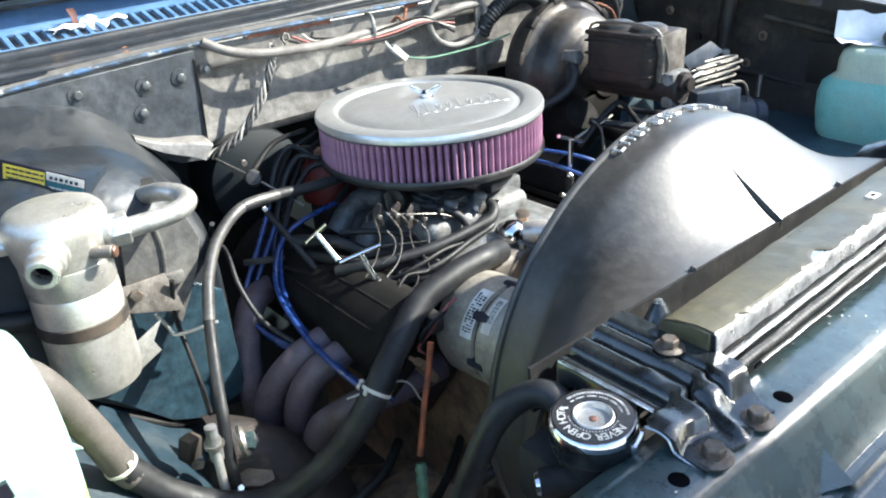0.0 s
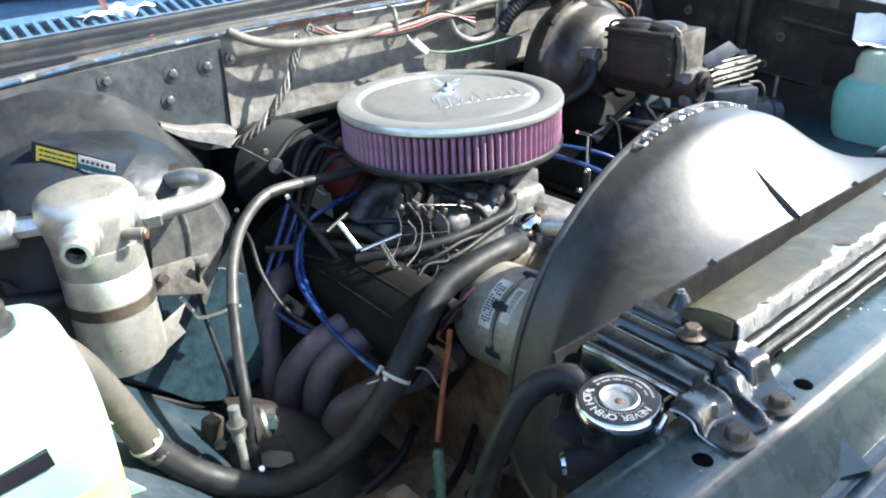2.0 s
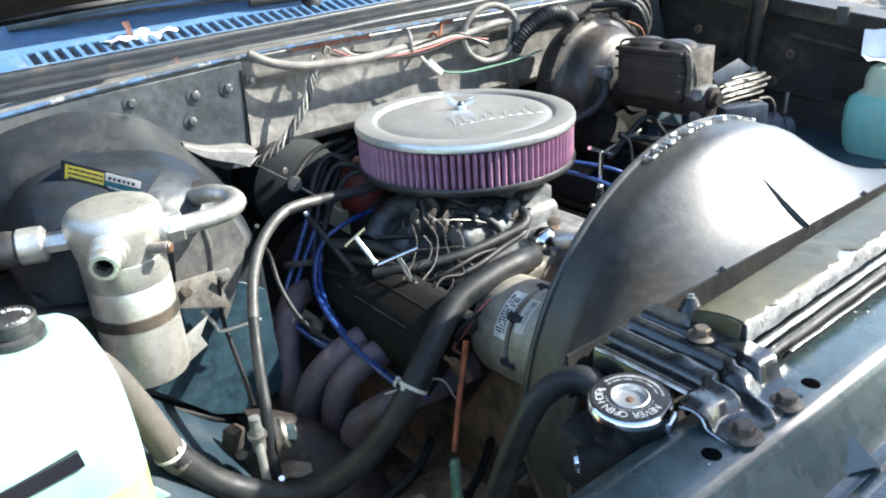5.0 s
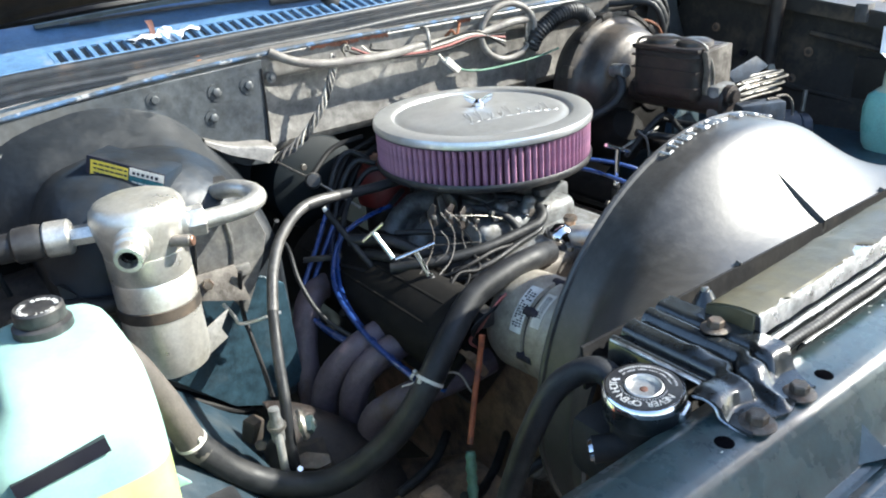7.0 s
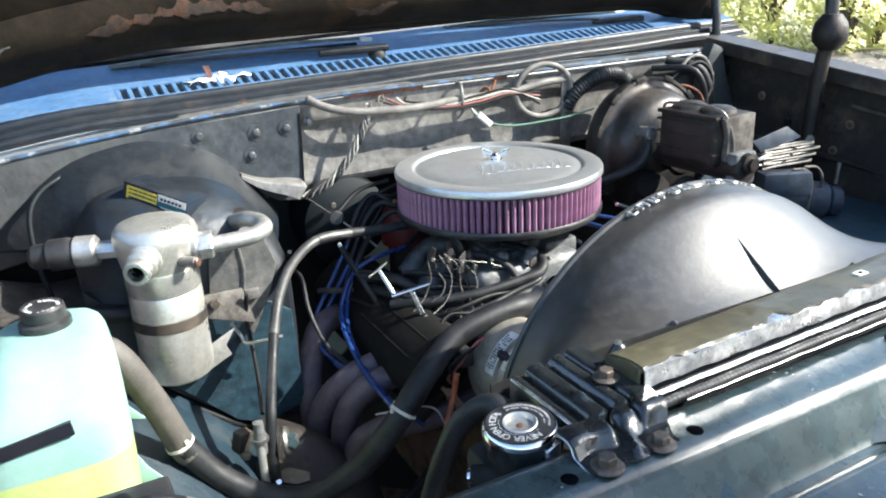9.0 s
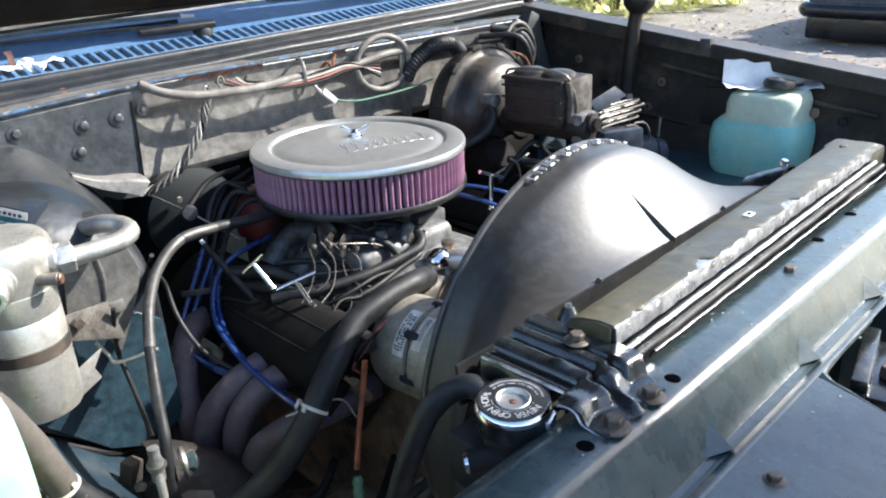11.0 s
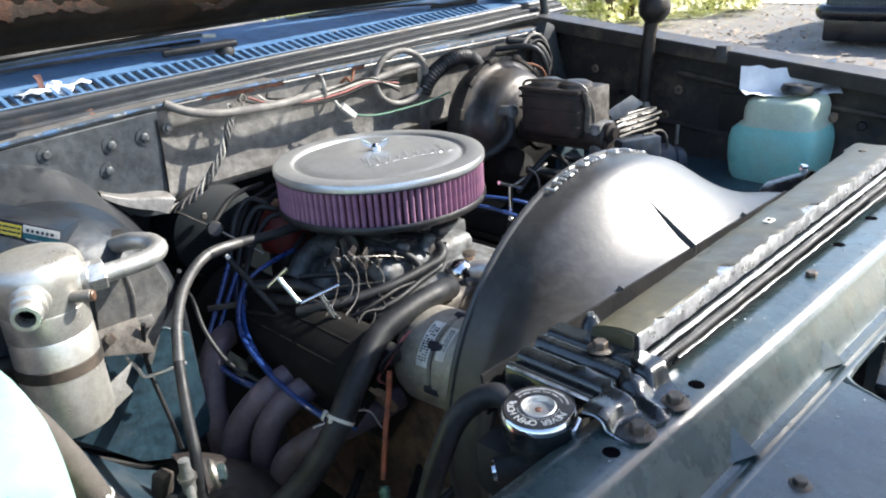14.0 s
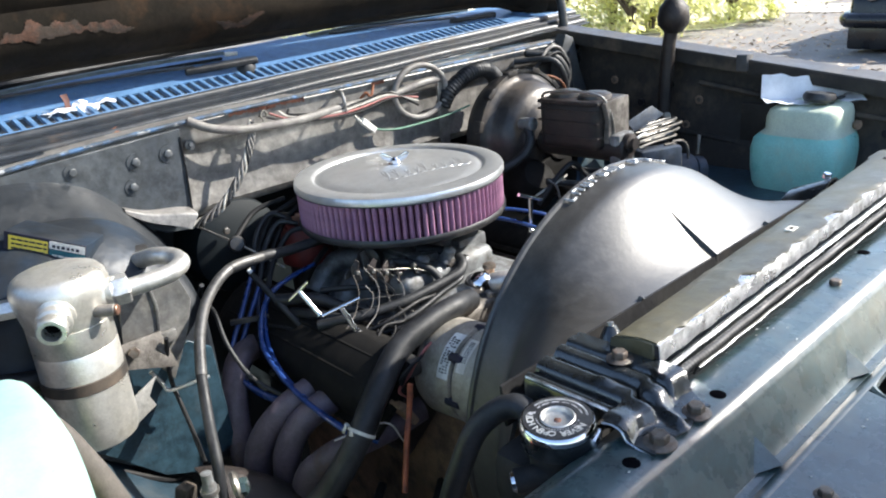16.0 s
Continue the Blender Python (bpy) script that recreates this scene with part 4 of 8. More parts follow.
# floor of the bay: frame rail, crossmember, shadowed under-parts
frame_rail = solo("frame_rail", box(0.10, 0.20, 0.0, 1.5, 0.40, 0.55, 0.012), M_BROWN, "oily brown steel frame rail under the engine", "frame rail", kind="structure")
solo("frame_rail", box(1.25, 1.35, 0.0, 1.5, 0.40, 0.55, 0.012), M_BROWN, "oily brown steel frame rail under the engine", "frame rail", kind="structure")
solo("crossmember", box(0.0, 1.45, 0.45, 0.62, 0.42, 0.54, 0.02), M_BROWN, "oily brown crossmember under the engine", "crossmember", kind="structure")
def splash_at(u, v):
    x, y = -0.16 + 0.52 * u, 0.20 + 0.735 * v
    z = 0.950 - 0.88 * max(0.0, x - 0.05) - 0.30 * (0.912 - y) - 0.16 * max(0.0, min(1.0, (0.52 - y) / 0.04)) - 1.6 * max(0.0, x - 0.27)
    return Vector((x, y, z + 0.008 * math.sin(x * 21 + y * 6) + 0.005 * math.sin(y * 34)))


splash = sheet(splash_at, 30, 36, 0.003)
solo("splash_apron", splash, M_SPLASH, "dark blue-black splash apron below the accumulator", "apron", kind="structure")


# ---------------------------------------------------------------- radiator support
rs = thing("radiator_support", (0.7, 0.15, 0.9), "black and faded blue-green sheet-metal radiator support", "radiator support", kind="structure")
part("rail_rear_edge", tube([(-0.16 + 0.52 * k / 20, 0.2396 + 0.0004 * math.sin(k), 1.0945) for k in range(21)], 0.0009, 6, 2), M_LIPMETAL, rs, "worn bright rear edge")
part("top_rail", sweep_x([(0.2405, 1.06), (0.2400, 1.0905), (0.2390, 1.0935), (0.2370, 1.0950), (0.2260, 1.1025), (0.2225, 1.1055), (0.2190, 1.1075), (0.2140, 1.1085), (0.192, 1.1087), (0.187, 1.1083), (0.182, 1.1070), (0.1780, 1.1044), (0.1750, 1.1010), (0.1735, 1.0985), (0.1665, 1.0875), (0.160, 1.0765), (0.1560, 1.0695), (0.1525, 1.0630), (0.1518, 1.0620), (0.1505, 1.0614), (0.144, 1.0608), (0.139, 1.0615), (0.1355, 1.0640), (0.1325, 1.0655), (0.130, 1.0648)], -0.16, 1.47, 0.003, 40), M_PANEL, rs)
part("front_panel", sheet(lambda u, v: Vector((-0.16 + (0.59 + 0.16 - 0.07 * v) * u, 0.131 - 0.27 * v, 1.0648 - 0.012 * v)), 20, 10, 0.003), M_PANEL, rs)
part("front_panel", sheet(lambda u, v: Vector((0.92 + 0.55 * u, 0.131 - 0.27 * v, 1.0648 - 0.012 * v)), 10, 10, 0.003), M_PANEL, rs)
part("notch_lip", tube([(0.74, 0.135, 1.062), (0.62, 0.133, 1.063), (0.597, 0.125, 1.062), (0.585, 0.10, 1.0615), (0.565, 0.04, 1.059), (0.53, -0.1, 1.053)], 0.005, 8, 5), M_PANEL, rs)
part("grille_backing", box(0.5, 1.3, -0.12, -0.05, 0.7, 1.03, 0.01), M_BLACK, rs)
part("inner_baffle", sheet(lambda u, v: Vector((0.52 + 0.5 * u, 0.125 - 0.26 * v, 1.0 - 0.03 * v)), 6, 6, 0.003), M_BLACK, rs)
for gx in (0.30, 0.445, 0.625, 0.80, 0.97):
    bm = bmesh.new()
    A, B, C, D = (bm.verts.new(p) for p in ((gx - 0.004, 0.1655, 1.0880), (gx - 0.030, 0.1535, 1.0655), (gx + 0.004, 0.1440, 1.0615), (gx - 0.002, 0.1385, 1.0680)))
    for f in ((A, B, D), (A, D, C), (B, C, D), (A, C, B)):
        bm.faces.new(f)
    part("gusset", bm, M_PANEL, rs)
# Black discs on the rail stand for the dark inside of holes.
for hx, hy in ((0.322, 0.195), (0.44, 0.193), (0.905, 0.215), (0.80, 0.214)):
    part("rail_hole", lathe([(0.0, 0.0012), (0.0060, 0.0012), (0.0068, 0.0006), (0.0068, -0.004), (0, -0.004)], (hx, hy, 1.1109), (0, 0, 1), 20), M_HOLE, rs, "black disc for the unlit depth of a rail hole")
bolt((0.43, 0.101, 1.0655), (0, 0, 1), 0.0054, "bolts of the radiator support", "brown worn hexagon bolt in the front panel", material=M_BOLT)
bolt((0.70, 0.205, 1.109), (0, 0, 1), 0.006, "bolts of the radiator support", "small brown bolt in the top rail", material=M_BOLT)

bm = bmesh.new()
rnd = random.Random(31)
for _ in range(46):
    x, y = rnd.uniform(0.22, 0.95), rnd.choice((rnd.uniform(0.06, 0.128), rnd.uniform(0.180, 0.222)))
    z = 1.1125 if y > 0.17 else 1.0680 - 0.044 * (0.131 - y)
    w = rnd.uniform(0.0007, 0.0020)
    prism([(-w, -w * 0.4), (w * 0.3, -w * 0.6), (w, 0.1 * w), (w * 0.2, w * 0.5)], 0.0005, Matrix.Translation((x, y, z)) @ Matrix.Rotation(rnd.uniform(0, 6.28), 4, "Z"), bm=bm)
solo("paint_flakes", bm, M_ACC, "pale flakes and grit scattered on the radiator support", "flakes", kind="stuff")

latch = thing("latch_bracket", (0.70, 0.10, 1.0), "black steel latch bracket with a large nut in the front opening", "bracket")
part("plate", box(-0.06, 0.06, -0.03, 0.03, -0.006, 0.0, 0.004, pose(0.70, 0.095, 1.035, 0, 0, 12)), M_BLACKPAINT, latch)
part("rib", box(-0.06, 0.06, -0.008, 0.008, 0.0, 0.012, 0.003, pose(0.70, 0.12, 1.035, 0, 0, 12)), M_BLACKPAINT, latch)
part("nut", hexhead((0.685, 0.092, 1.036), (0, 0, 1), 0.011, 0.012), M_BOLT, latch)
part("leg", box(-0.06, 0.06, -0.004, 0.004, -0.06, 0.0, 0.002, pose(0.70, 0.068, 1.035, 0, 0, 12)), M_BLACKPAINT, latch)

M_OLIVE = mat("dusty_olive_panel", (0.050, 0.043, 0.024), 0.38, second=(0.070, 0.062, 0.034), scale=7, dirt=(0.14, 0.125, 0.08), dirt_scale=9, dirt_mix=(0.5, 0.85), bump=0.2, bump_scale=100)
radiator = thing("radiator", (0.75, 0.29, 0.6), "black radiator with a bright-edged top holding panel", "radiator")
part("core", box(0.36, 1.14, 0.255, 0.315, 0.60, 1.05, 0.006), M_TANK, radiator)
part("top_tank", box(0.305, 1.17, 0.250, 0.322, 1.02, 1.074, 0.014), M_TANK, radiator)


def top_plate():
    """The olive panel; its front edge is torn and curls over the bright metal."""
    def tear(x):
        steps = ((0.0, 0.001), (0.463, 0.003), (0.478, -0.003), (0.545, -0.005), (0.572, 0.002), (0.590, 0.010), (0.612, 0.001), (0.700, 0.004), (0.722, -0.001), (0.785, 0.001), (0.800, 0.009), (0.832, 0.000), (0.905, 0.005), (0.93, -0.001), (2.0, 0.0))
        for (a, p), (b, q) in zip(steps, steps[1:]):
            if x < b:
                k = max(0.0, (x - (b - 0.010)) / 0.010)
                return p + (q - p) * k + 0.0009 * math.sin(x * 190) + 0.0006 * math.sin(x * 420 + 1)
        return 0.0

    def f(u, v):
        x = 0.432 + 0.69 * u
        cut = tear(x)
        front, back = 0.2425 + 0.015 * u + max(0.0, cut), 0.2915 + 0.031 * u
        prof = [(0.0, 0.1440 + 1.1 * min(0.0, cut)), (0.06, 0.1447), (0.30, 0.1448), (0.66, 0.142), (0.90, 0.138), (0.97, 0.132), (1.0, 0.115)]
        for (a, p), (b, q) in zip(prof, prof[1:]):
            if v <= b:
                z = p + (q - p) * (v - a) / (b - a)
                break
        return Vector((x, front + (back - front) * v, 1.0 + z))
    return sheet(f, 150, 18, 0.0016)


part("holding_panel", top_plate(), M_OLIVE, radiator, "dusty olive-brown top panel")
part("bright_lip", sheet(lambda u, v: Vector((0.433 + 0.685 * u, 0.2560 + 0.016 * u - 0.0125 * min(1.0, v / 0.4) - 0.0024 * max(0.0, v - 0.4), 1.1422 - 0.0010 * v - 0.025 * max(0.0, v - 0.4) - 0.0008 * math.sin(u * 97 + 2) * v)), 90, 12, 0.0012), M_LIPMETAL, radiator, "bright bare-metal front lip")
part("lip_strip", sheet(lambda u, v: Vector((0.434 + 0.684 * u, 0.2392 + 0.016 * u - 0.0022 * v, 1.1212 - 0.0030 * v - 0.0004 * math.sin(u * 60))), 60, 3, 0.0012), M_LIPMETAL, radiator, "second bright metal strip")
part("lower_lip", sheet(lambda u, v: Vector((0.436 + 0.68 * u, 0.2410 - 0.0030 * v + 0.016 * u, 1.1225 - 0.012 * v)), 30, 4, 0.0012), M_BLACKPAINT, radiator, "black lower lip")
part("rubber_seal", tube([(0.440 + 0.68 * k / 24, 0.2305 + 0.016 * k / 24 + 0.0004 * math.sin(k * 2.1), 1.1140) for k in range(25)], 0.0044, 12, 4, ribs=(0.0044, 0.0003)), M_RUBBER, radiator, "black ribbed rubber seal")
part("rail_flange", sheet(lambda u, v: Vector((0.458 + 0.66 * u, 0.2235 + 0.010 * u - 0.004 * v * v, 1.1100 + 0.0085 * v + 0.0005 * math.sin(u * 70) * v)), 60, 4, 0.0016), M_TANK, radiator, "upstanding worn flange")
part("flange_edge", tube([(0.458 + 0.66 * k / 30, 0.2190 + 0.010 * k / 30, 1.1188 + 0.0005 * math.sin(70 * k / 30)) for k in range(31)], 0.0006, 6, 2), M_LIPMETAL, radiator, "bright worn flange edge")
part("end_cap", prism([(0.2465, 1.1215), (0.2465, 1.1430), (0.262, 1.1435), (0.289, 1.1365), (0.291, 1.117)], 0.003, plane_at((0.4300, 0, 0), (0, 1, 0), (0, 0, 1)), 0.0008, 1), M_OLIVE, radiator)
part("far_end_bracket", box(1.10, 1.16, 0.255, 0.325, 1.10, 1.136, 0.008), M_OLIVE, radiator)
part("rear_gap_panel", box(0.36, 1.13, 0.318, 0.350, 0.98, 0.99, 0.002), M_TANK, radiator)
part("rear_clip", lathe([(0.020, -0.032), (0.015, -0.014), (0.0085, -0.002), (0.0055, 0.003), (0.0, 0.004)], (0.470, 0.317, 1.120), (0.1, 0.2, 1), 12), M_BLACKPAINT, radiator, "black retaining clip")
part("clip_tip", lathe([(0, 0.004), (0.0032, 0.003), (0.0036, 0.0), (0, 0)], (0.4695, 0.3172, 1.1235), (0.1, 0.2, 1), 12), M_LIPMETAL, radiator, "bright clip tip")
part("slot", box(0.737, 0.752, 0.268, 0.277, 1.1432, 1.1456, 0.0006), M_LABEL, radiator, "pale slotted hole rim")
part("slot_hole", box(0.7415, 0.7475, 0.2705, 0.2745, 1.1450, 1.1460, 0.0004), M_HOLE, radiator)


far = thing("far_bracket", (1.02, 0.33, 1.05), "black sheet bracket with a chrome bolt behind the radiator panel", "bracket")
part("sheet", sheet(lambda u, v: Vector((0.965 + 0.115 * u, 0.335 + 0.055 * v, 1.085 + 0.040 * math.sin(math.pi * min(1, u * 1.1)) * (1 - 0.6 * v))), 14, 6, 0.003), M_BLACKPAINT, far)
part("bolt", hexhead((1.02, 0.345, 1.122), (0, -0.2, 1), 0.006, 0.008), M_CHROME, far, "chrome bolt")
bolt((1.085, 0.290, 1.137), (0, 0, 1), 0.006, "bolts of the radiator support", "rusty bolt at the end of the radiator panel", material=M_BOLT)


def end_bracket():
    e = thing("radiator_bracket", (0.39, 0.26, 1.10), "black pressed-steel radiator end bracket with ribs and a bent clip", "bracket")
    prof = [(0.0, 1.1165), (0.05, 1.1175), (0.10, 1.1150), (0.14, 1.1130), (0.20, 1.1140), (0.23, 1.1205), (0.29, 1.1225), (0.38, 1.1225), (0.42, 1.1205), (0.45, 1.1155), (0.51, 1.1150), (0.54, 1.1200), (0.58, 1.1245), (0.66, 1.1250), (0.69, 1.1225), (0.71, 1.1185), (0.74, 1.1190), (0.77, 1.1245), (0.80, 1.1265), (1.0, 1.1265)]

    def along(table, k):
        for (a, p), (b, q) in zip(table, table[1:]):
            if k <= b:
                return p + (q - p) * (k - a) / (b - a)
        return table[-1][1]

    def ease(a, b, k):
        k = max(0.0, min(1.0, (k - a) / (b - a)))
        return k * k * (3 - 2 * k)

    def f(u, v):
        y = 0.326 - 0.138 * v
        left = 0.358 - 0.021 * ease(0.238, 0.230, y)
        right = 0.434 - 0.016 * ease(0.225, 0.190, y)
        x = left + (right - left) * u
        w = ease(0.222, 0.209, y)
        z = along(prof, u) * (1 - w) + 1.1128 * w
        hump = ease(0.236, 0.231, y) * ease(0.208, 0.215, y) * ease(0.44, 0.38, u)
        z = z * (1 - hump) + (1.1235 + 0.0012 * math.sin(u * 17)) * hump
        ridge = math.exp(-((x - (0.388 - 0.28 * max(0.0, 0.22 - y)) ) / 0.0042) ** 2) * w * ease(0.188, 0.196, y)
        bead = math.exp(-((u - 0.335) / 0.05) ** 2 - ((y - 0.262) / 0.009) ** 2)
        return Vector((x, y - 0.006 * w * abs(u - 0.55) + 0.004 * w * math.sin(u * 9.0), z + 0.0052 * ridge + 0.0035 * bead))
    part("pressing", sheet(f, 80, 44, 0.0022), M_BLACKPAINT, e)
    part("worn_edge", tube([(0.3585, 0.325, 1.1172), (0.3588, 0.30, 1.1176), (0.3586, 0.27, 1.1178), (0.3588, 0.240, 1.1176)], 0.0017, 8, 4), M_LIPMETAL, e, "bright worn edge")
    part("clip_edge", tube([(0.3375, 0.2315, 1.1215), (0.3372, 0.222, 1.1236), (0.3372, 0.214, 1.1215), (0.3372, 0.209, 1.1150), (0.3374, 0.200, 1.1128), (0.3385, 0.189, 1.1128)], 0.0011, 6, 4), M_LIPMETAL, e, "worn edge of the bent clip")
    part("skirt", box(0.3565, 0.3605, 0.252, 0.326, 1.086, 1.1165, 0.0012), M_BLACKPAINT, e)
    part("inner_plate", box(0.362, 0.43, 0.315, 0.322, 1.08, 1.113, 0.0015), M_BLACKPAINT, e)
    bolt((0.415, 0.269, 1.1285), (0, 0, 1), 0.0066, "bolts of the radiator support", "tan-brown flanged bolt on the radiator bracket")
    bolt((0.352, 0.191, 1.1135), (0, 0, 1), 0.0074, "bolts of the radiator support", "rusty flanged bolt on the radiator support")
    bolt((0.403, 0.191, 1.1135), (0, 0, 1), 0.0068, "bolts of the radiator support", "brown flanged bolt on the radiator support")


end_bracket()


def radiator_cap():
    o, ax = Vector((0.328, 0.266, 1.101)), Vector((-0.05, -0.02, 1)).normalized()
    part("filler_neck", lathe([(0.024, -0.05), (0.024, -0.012), (0.028, -0.010), (0.028, -0.004), (0.0, -0.004)], o, ax, 32), M_TANK, radiator)
    c = part("cap", lathe([(0.0291, -0.006), (0.0300, -0.003), (0.0300, 0.010), (0.0270, 0.012), (0.0, 0.012)], o, ax, 48), M_BLACKPAINT, radiator, "chrome-rimmed pressure cap with warning lettering")
    part("rim", lathe([(0.0298, 0.0095), (0.0306, 0.0100), (0.0306, 0.0122), (0.0296, 0.0150), (0.0283, 0.0163), (0.0271, 0.0164), (0.0270, 0.012)], o, ax, 48), M_CHROME, c, "bright chrome rim")
    part("face", lathe([(0.0273, 0.0150), (0.0273, 0.0166), (0.0152, 0.0170), (0.0141, 0.0150)], o, ax, 48), M_BLACK, c)
    part("dish", lathe([(0.0143, 0.0168), (0.0131, 0.0176), (0.0119, 0.0170), (0.0108, 0.0138), (0.0, 0.0132)], o, ax, 40), M_ALU, c, "bright dished centre")
    part("rivet", lathe([(0.0030, 0.0128), (0.0028, 0.0140), (0.002, 0.0144), (0, 0.0145)], o, ax, 16), M_COPPER, c)
    fr = Matrix.Translation(o) @ Vector((0, 0, 1)).rotation_difference(ax).to_matrix().to_4x4()
    part("lettering", ring_text("NEVER OPEN HOT", 276, 11.4, 0.0212, 0.0082, 0.0169, fr), M_LABEL, c)
    bm = bmesh.new()
    rnd = random.Random(4)
    for k in range(28):
        a = -44 + 4.9 * k
        w = rnd.uniform(0.0007, 0.0014)
        box(0.0222, 0.0240, -w / 2, w / 2, 0.0166, 0.0171, bm=bm, m=Matrix.Rotation(radians(a), 4, "Z"))
        if k % 5:
            box(0.0186, 0.0199, -w / 2, w / 2, 0.0167, 0.0171, bm=bm, m=Matrix.Rotation(radians(a + 2), 4, "Z"))
    for k in range(22):
        w = rnd.uniform(0.0006, 0.0012)
        box(0.0163, 0.0172, -w / 2, w / 2, 0.0168, 0.0172, bm=bm, m=Matrix.Rotation(radians(140 + 7.2 * k), 4, "Z"))
    prism([(-0.0026, 0.0), (0.0, 0.0034), (0.0026, 0.0), (0.0011, 0.0), (0.0011, -0.0034), (-0.0011, -0.0034), (-0.0011, 0.0)], 0.0004, Matrix.Rotation(radians(116), 4, "Z") @ Matrix.Translation((0.0208, 0, 0.0167)) @ Matrix.Rotation(radians(-60), 4, "Z"), bm=bm)
    bm.transform(fr)
    part("small_print", bm, M_GLINT, c)
    part("ear", box(-0.009, 0.009, 0.027, 0.033, -0.006, 0.008, 0.002, fr @ Matrix.Rotation(radians(200), 4, "Z")), M_CHROME, c)
    part("overflow_nipple", tube([(0.318, 0.262, 1.074), (0.305, 0.272, 1.071), (0.292, 0.282, 1.069)], 0.0105, 14, 3), M_TANK, radiator)
    part("overflow_plug", lathe([(0, 0.004), (0.0075, 0.003), (0.0085, 0.0), (0, 0)], (0.292, 0.282, 1.069), (-0.8, 0.6, -0.1), 20), M_CHROME, radiator, "bright plugged nipple")


radiator_cap()


# ---------------------------------------------------------------- fan shroud
def shroud():
    s = thing("fan_shroud", (0.745, 0.42, 0.6), "black moulded plastic fan shroud with raised lettering and dust", "fan shroud")
    cx, cz, R = 0.742, 0.892, 0.292

    def rect(a):
        ca, sa = math.cos(a), math.sin(a)
        hw, hh = 0.388, (0.208 if sa > 0 else 0.29)
        p = 7.0
        k = (abs(ca / hw) ** p + abs(sa / hh) ** p) ** (-1 / p)
        return ca * k, sa * k

    def at(a, v, lift=0.0):
        # v 0 rear rim .. 1 front flange
        q = max(0.0, (v - 0.30) / 0.70)
        q = q * q * (3 - 2 * q) * 0.25 + q * 0.75
        rx, rz = rect(a)
        x, z = R * math.cos(a), R * math.sin(a)
        k = 1 + lift
        return Vector((cx + (x + (rx - x) * q) * k, 0.508 - 0.157 * v, cz + (z + (rz - z) * q) * k))
    part("shell", sheet(lambda u, v: at(math.pi * 2 * u, v), 120, 22, 0.004), M_SHROUD, s)
    part("rear_rim", tube([at(math.pi * 2 * k / 72, 0.0) for k in range(73)], 0.0045, 8, 1), M_SHROUD, s)
    part("flange", sheet(lambda u, v: Vector((cx - 0.39 + 0.78 * u, 0.352 - 0.004 * v, 1.101 - 0.040 * v)), 20, 3, 0.003), M_TANK, s)
    part("wing", sheet(lambda u, v: Vector((1.03 + 0.10 * u, 0.40 - 0.075 * v, 1.078 - 0.012 * u)), 8, 5, 0.004), M_SHROUD, s)
    # gusset ribs moulded on the sloping front
    bm = bmesh.new()
    T, B0, B1, F0, F1 = (bm.verts.new(p) for p in ((0.724, 0.440, 1.1660), (0.722, 0.348, 1.085), (0.731, 0.348, 1.085), (0.7245, 0.348, 1.1040), (0.7275, 0.348, 1.1040)))
    T2 = bm.verts.new((0.727, 0.440, 1.1660))
    for f in ((T, B0, F0), (T2, F1, B1), (T, F0, F1, T2), (B0, B1, F1, F0), (T, T2, B1, B0)):
        bm.faces.new(f)
    part("rib", bm, M_SHROUD, s)
    for tx in (0.577, 0.86):
        bm = prism([(0, 0), (0.028, -0.001), (0.004, 0.014)], 0.006, plane_at((tx - 0.01, 0.358, 1.094), (1, 0.1, 0), (0, -0.4, 1)), 0.001, 1)
        part("tab", bm, M_SHROUD, s)
    # raised lettering near the rear rim, glint put into a bright colour: plain strokes
    rnd = random.Random(8)
    for k in range(13):
        a = radians(109.5 - 3.2 * k)
        if k == 7:
            continue
        p, q = at(a, 0.02, 0.010), at(a, 0.10, 0.010)
        tx = (at(a - 0.03, 0.1, 0.010) - at(a + 0.03, 0.1, 0.010)).normalized() * rnd.uniform(0.003, 0.0048)
        bm = tube([p - tx, q - tx], 0.0014, 6, 1)
        if k % 3:
            tube([p + tx, q + tx], 0.0015, 6, 1, bm)
        if k % 2:
            tube([p - tx, p + tx], 0.0015, 6, 1, bm)
        else:
            tube([q - tx, q + tx], 0.0018, 6, 1, bm)
        part("raised_stroke", bm, M_GLINT, s, "moulded stroke coloured bright as a glint")
    # engine fan behind it
    f = thing("engine_fan", (cx, 0.46, cz), "dark steel cooling fan inside the shroud", "fan")
    part("hub", cyl((cx, 0.42, cz), (cx, 0.52, cz), 0.05, n=24, bev=0.006), M_IRON, f)
    for k in range(6):
        m = Matrix.Translation((cx, 0.46, cz)) @ Matrix.Rotation(k * math.pi / 3, 4, "Y")
        part("blade", sheet(lambda u, v: m @ Vector((-0.04 + 0.08 * u, 0.02 * (u - 0.5), 0.05 + 0.2 * v)), 6, 6, 0.003), M_IRON, f)


shroud()
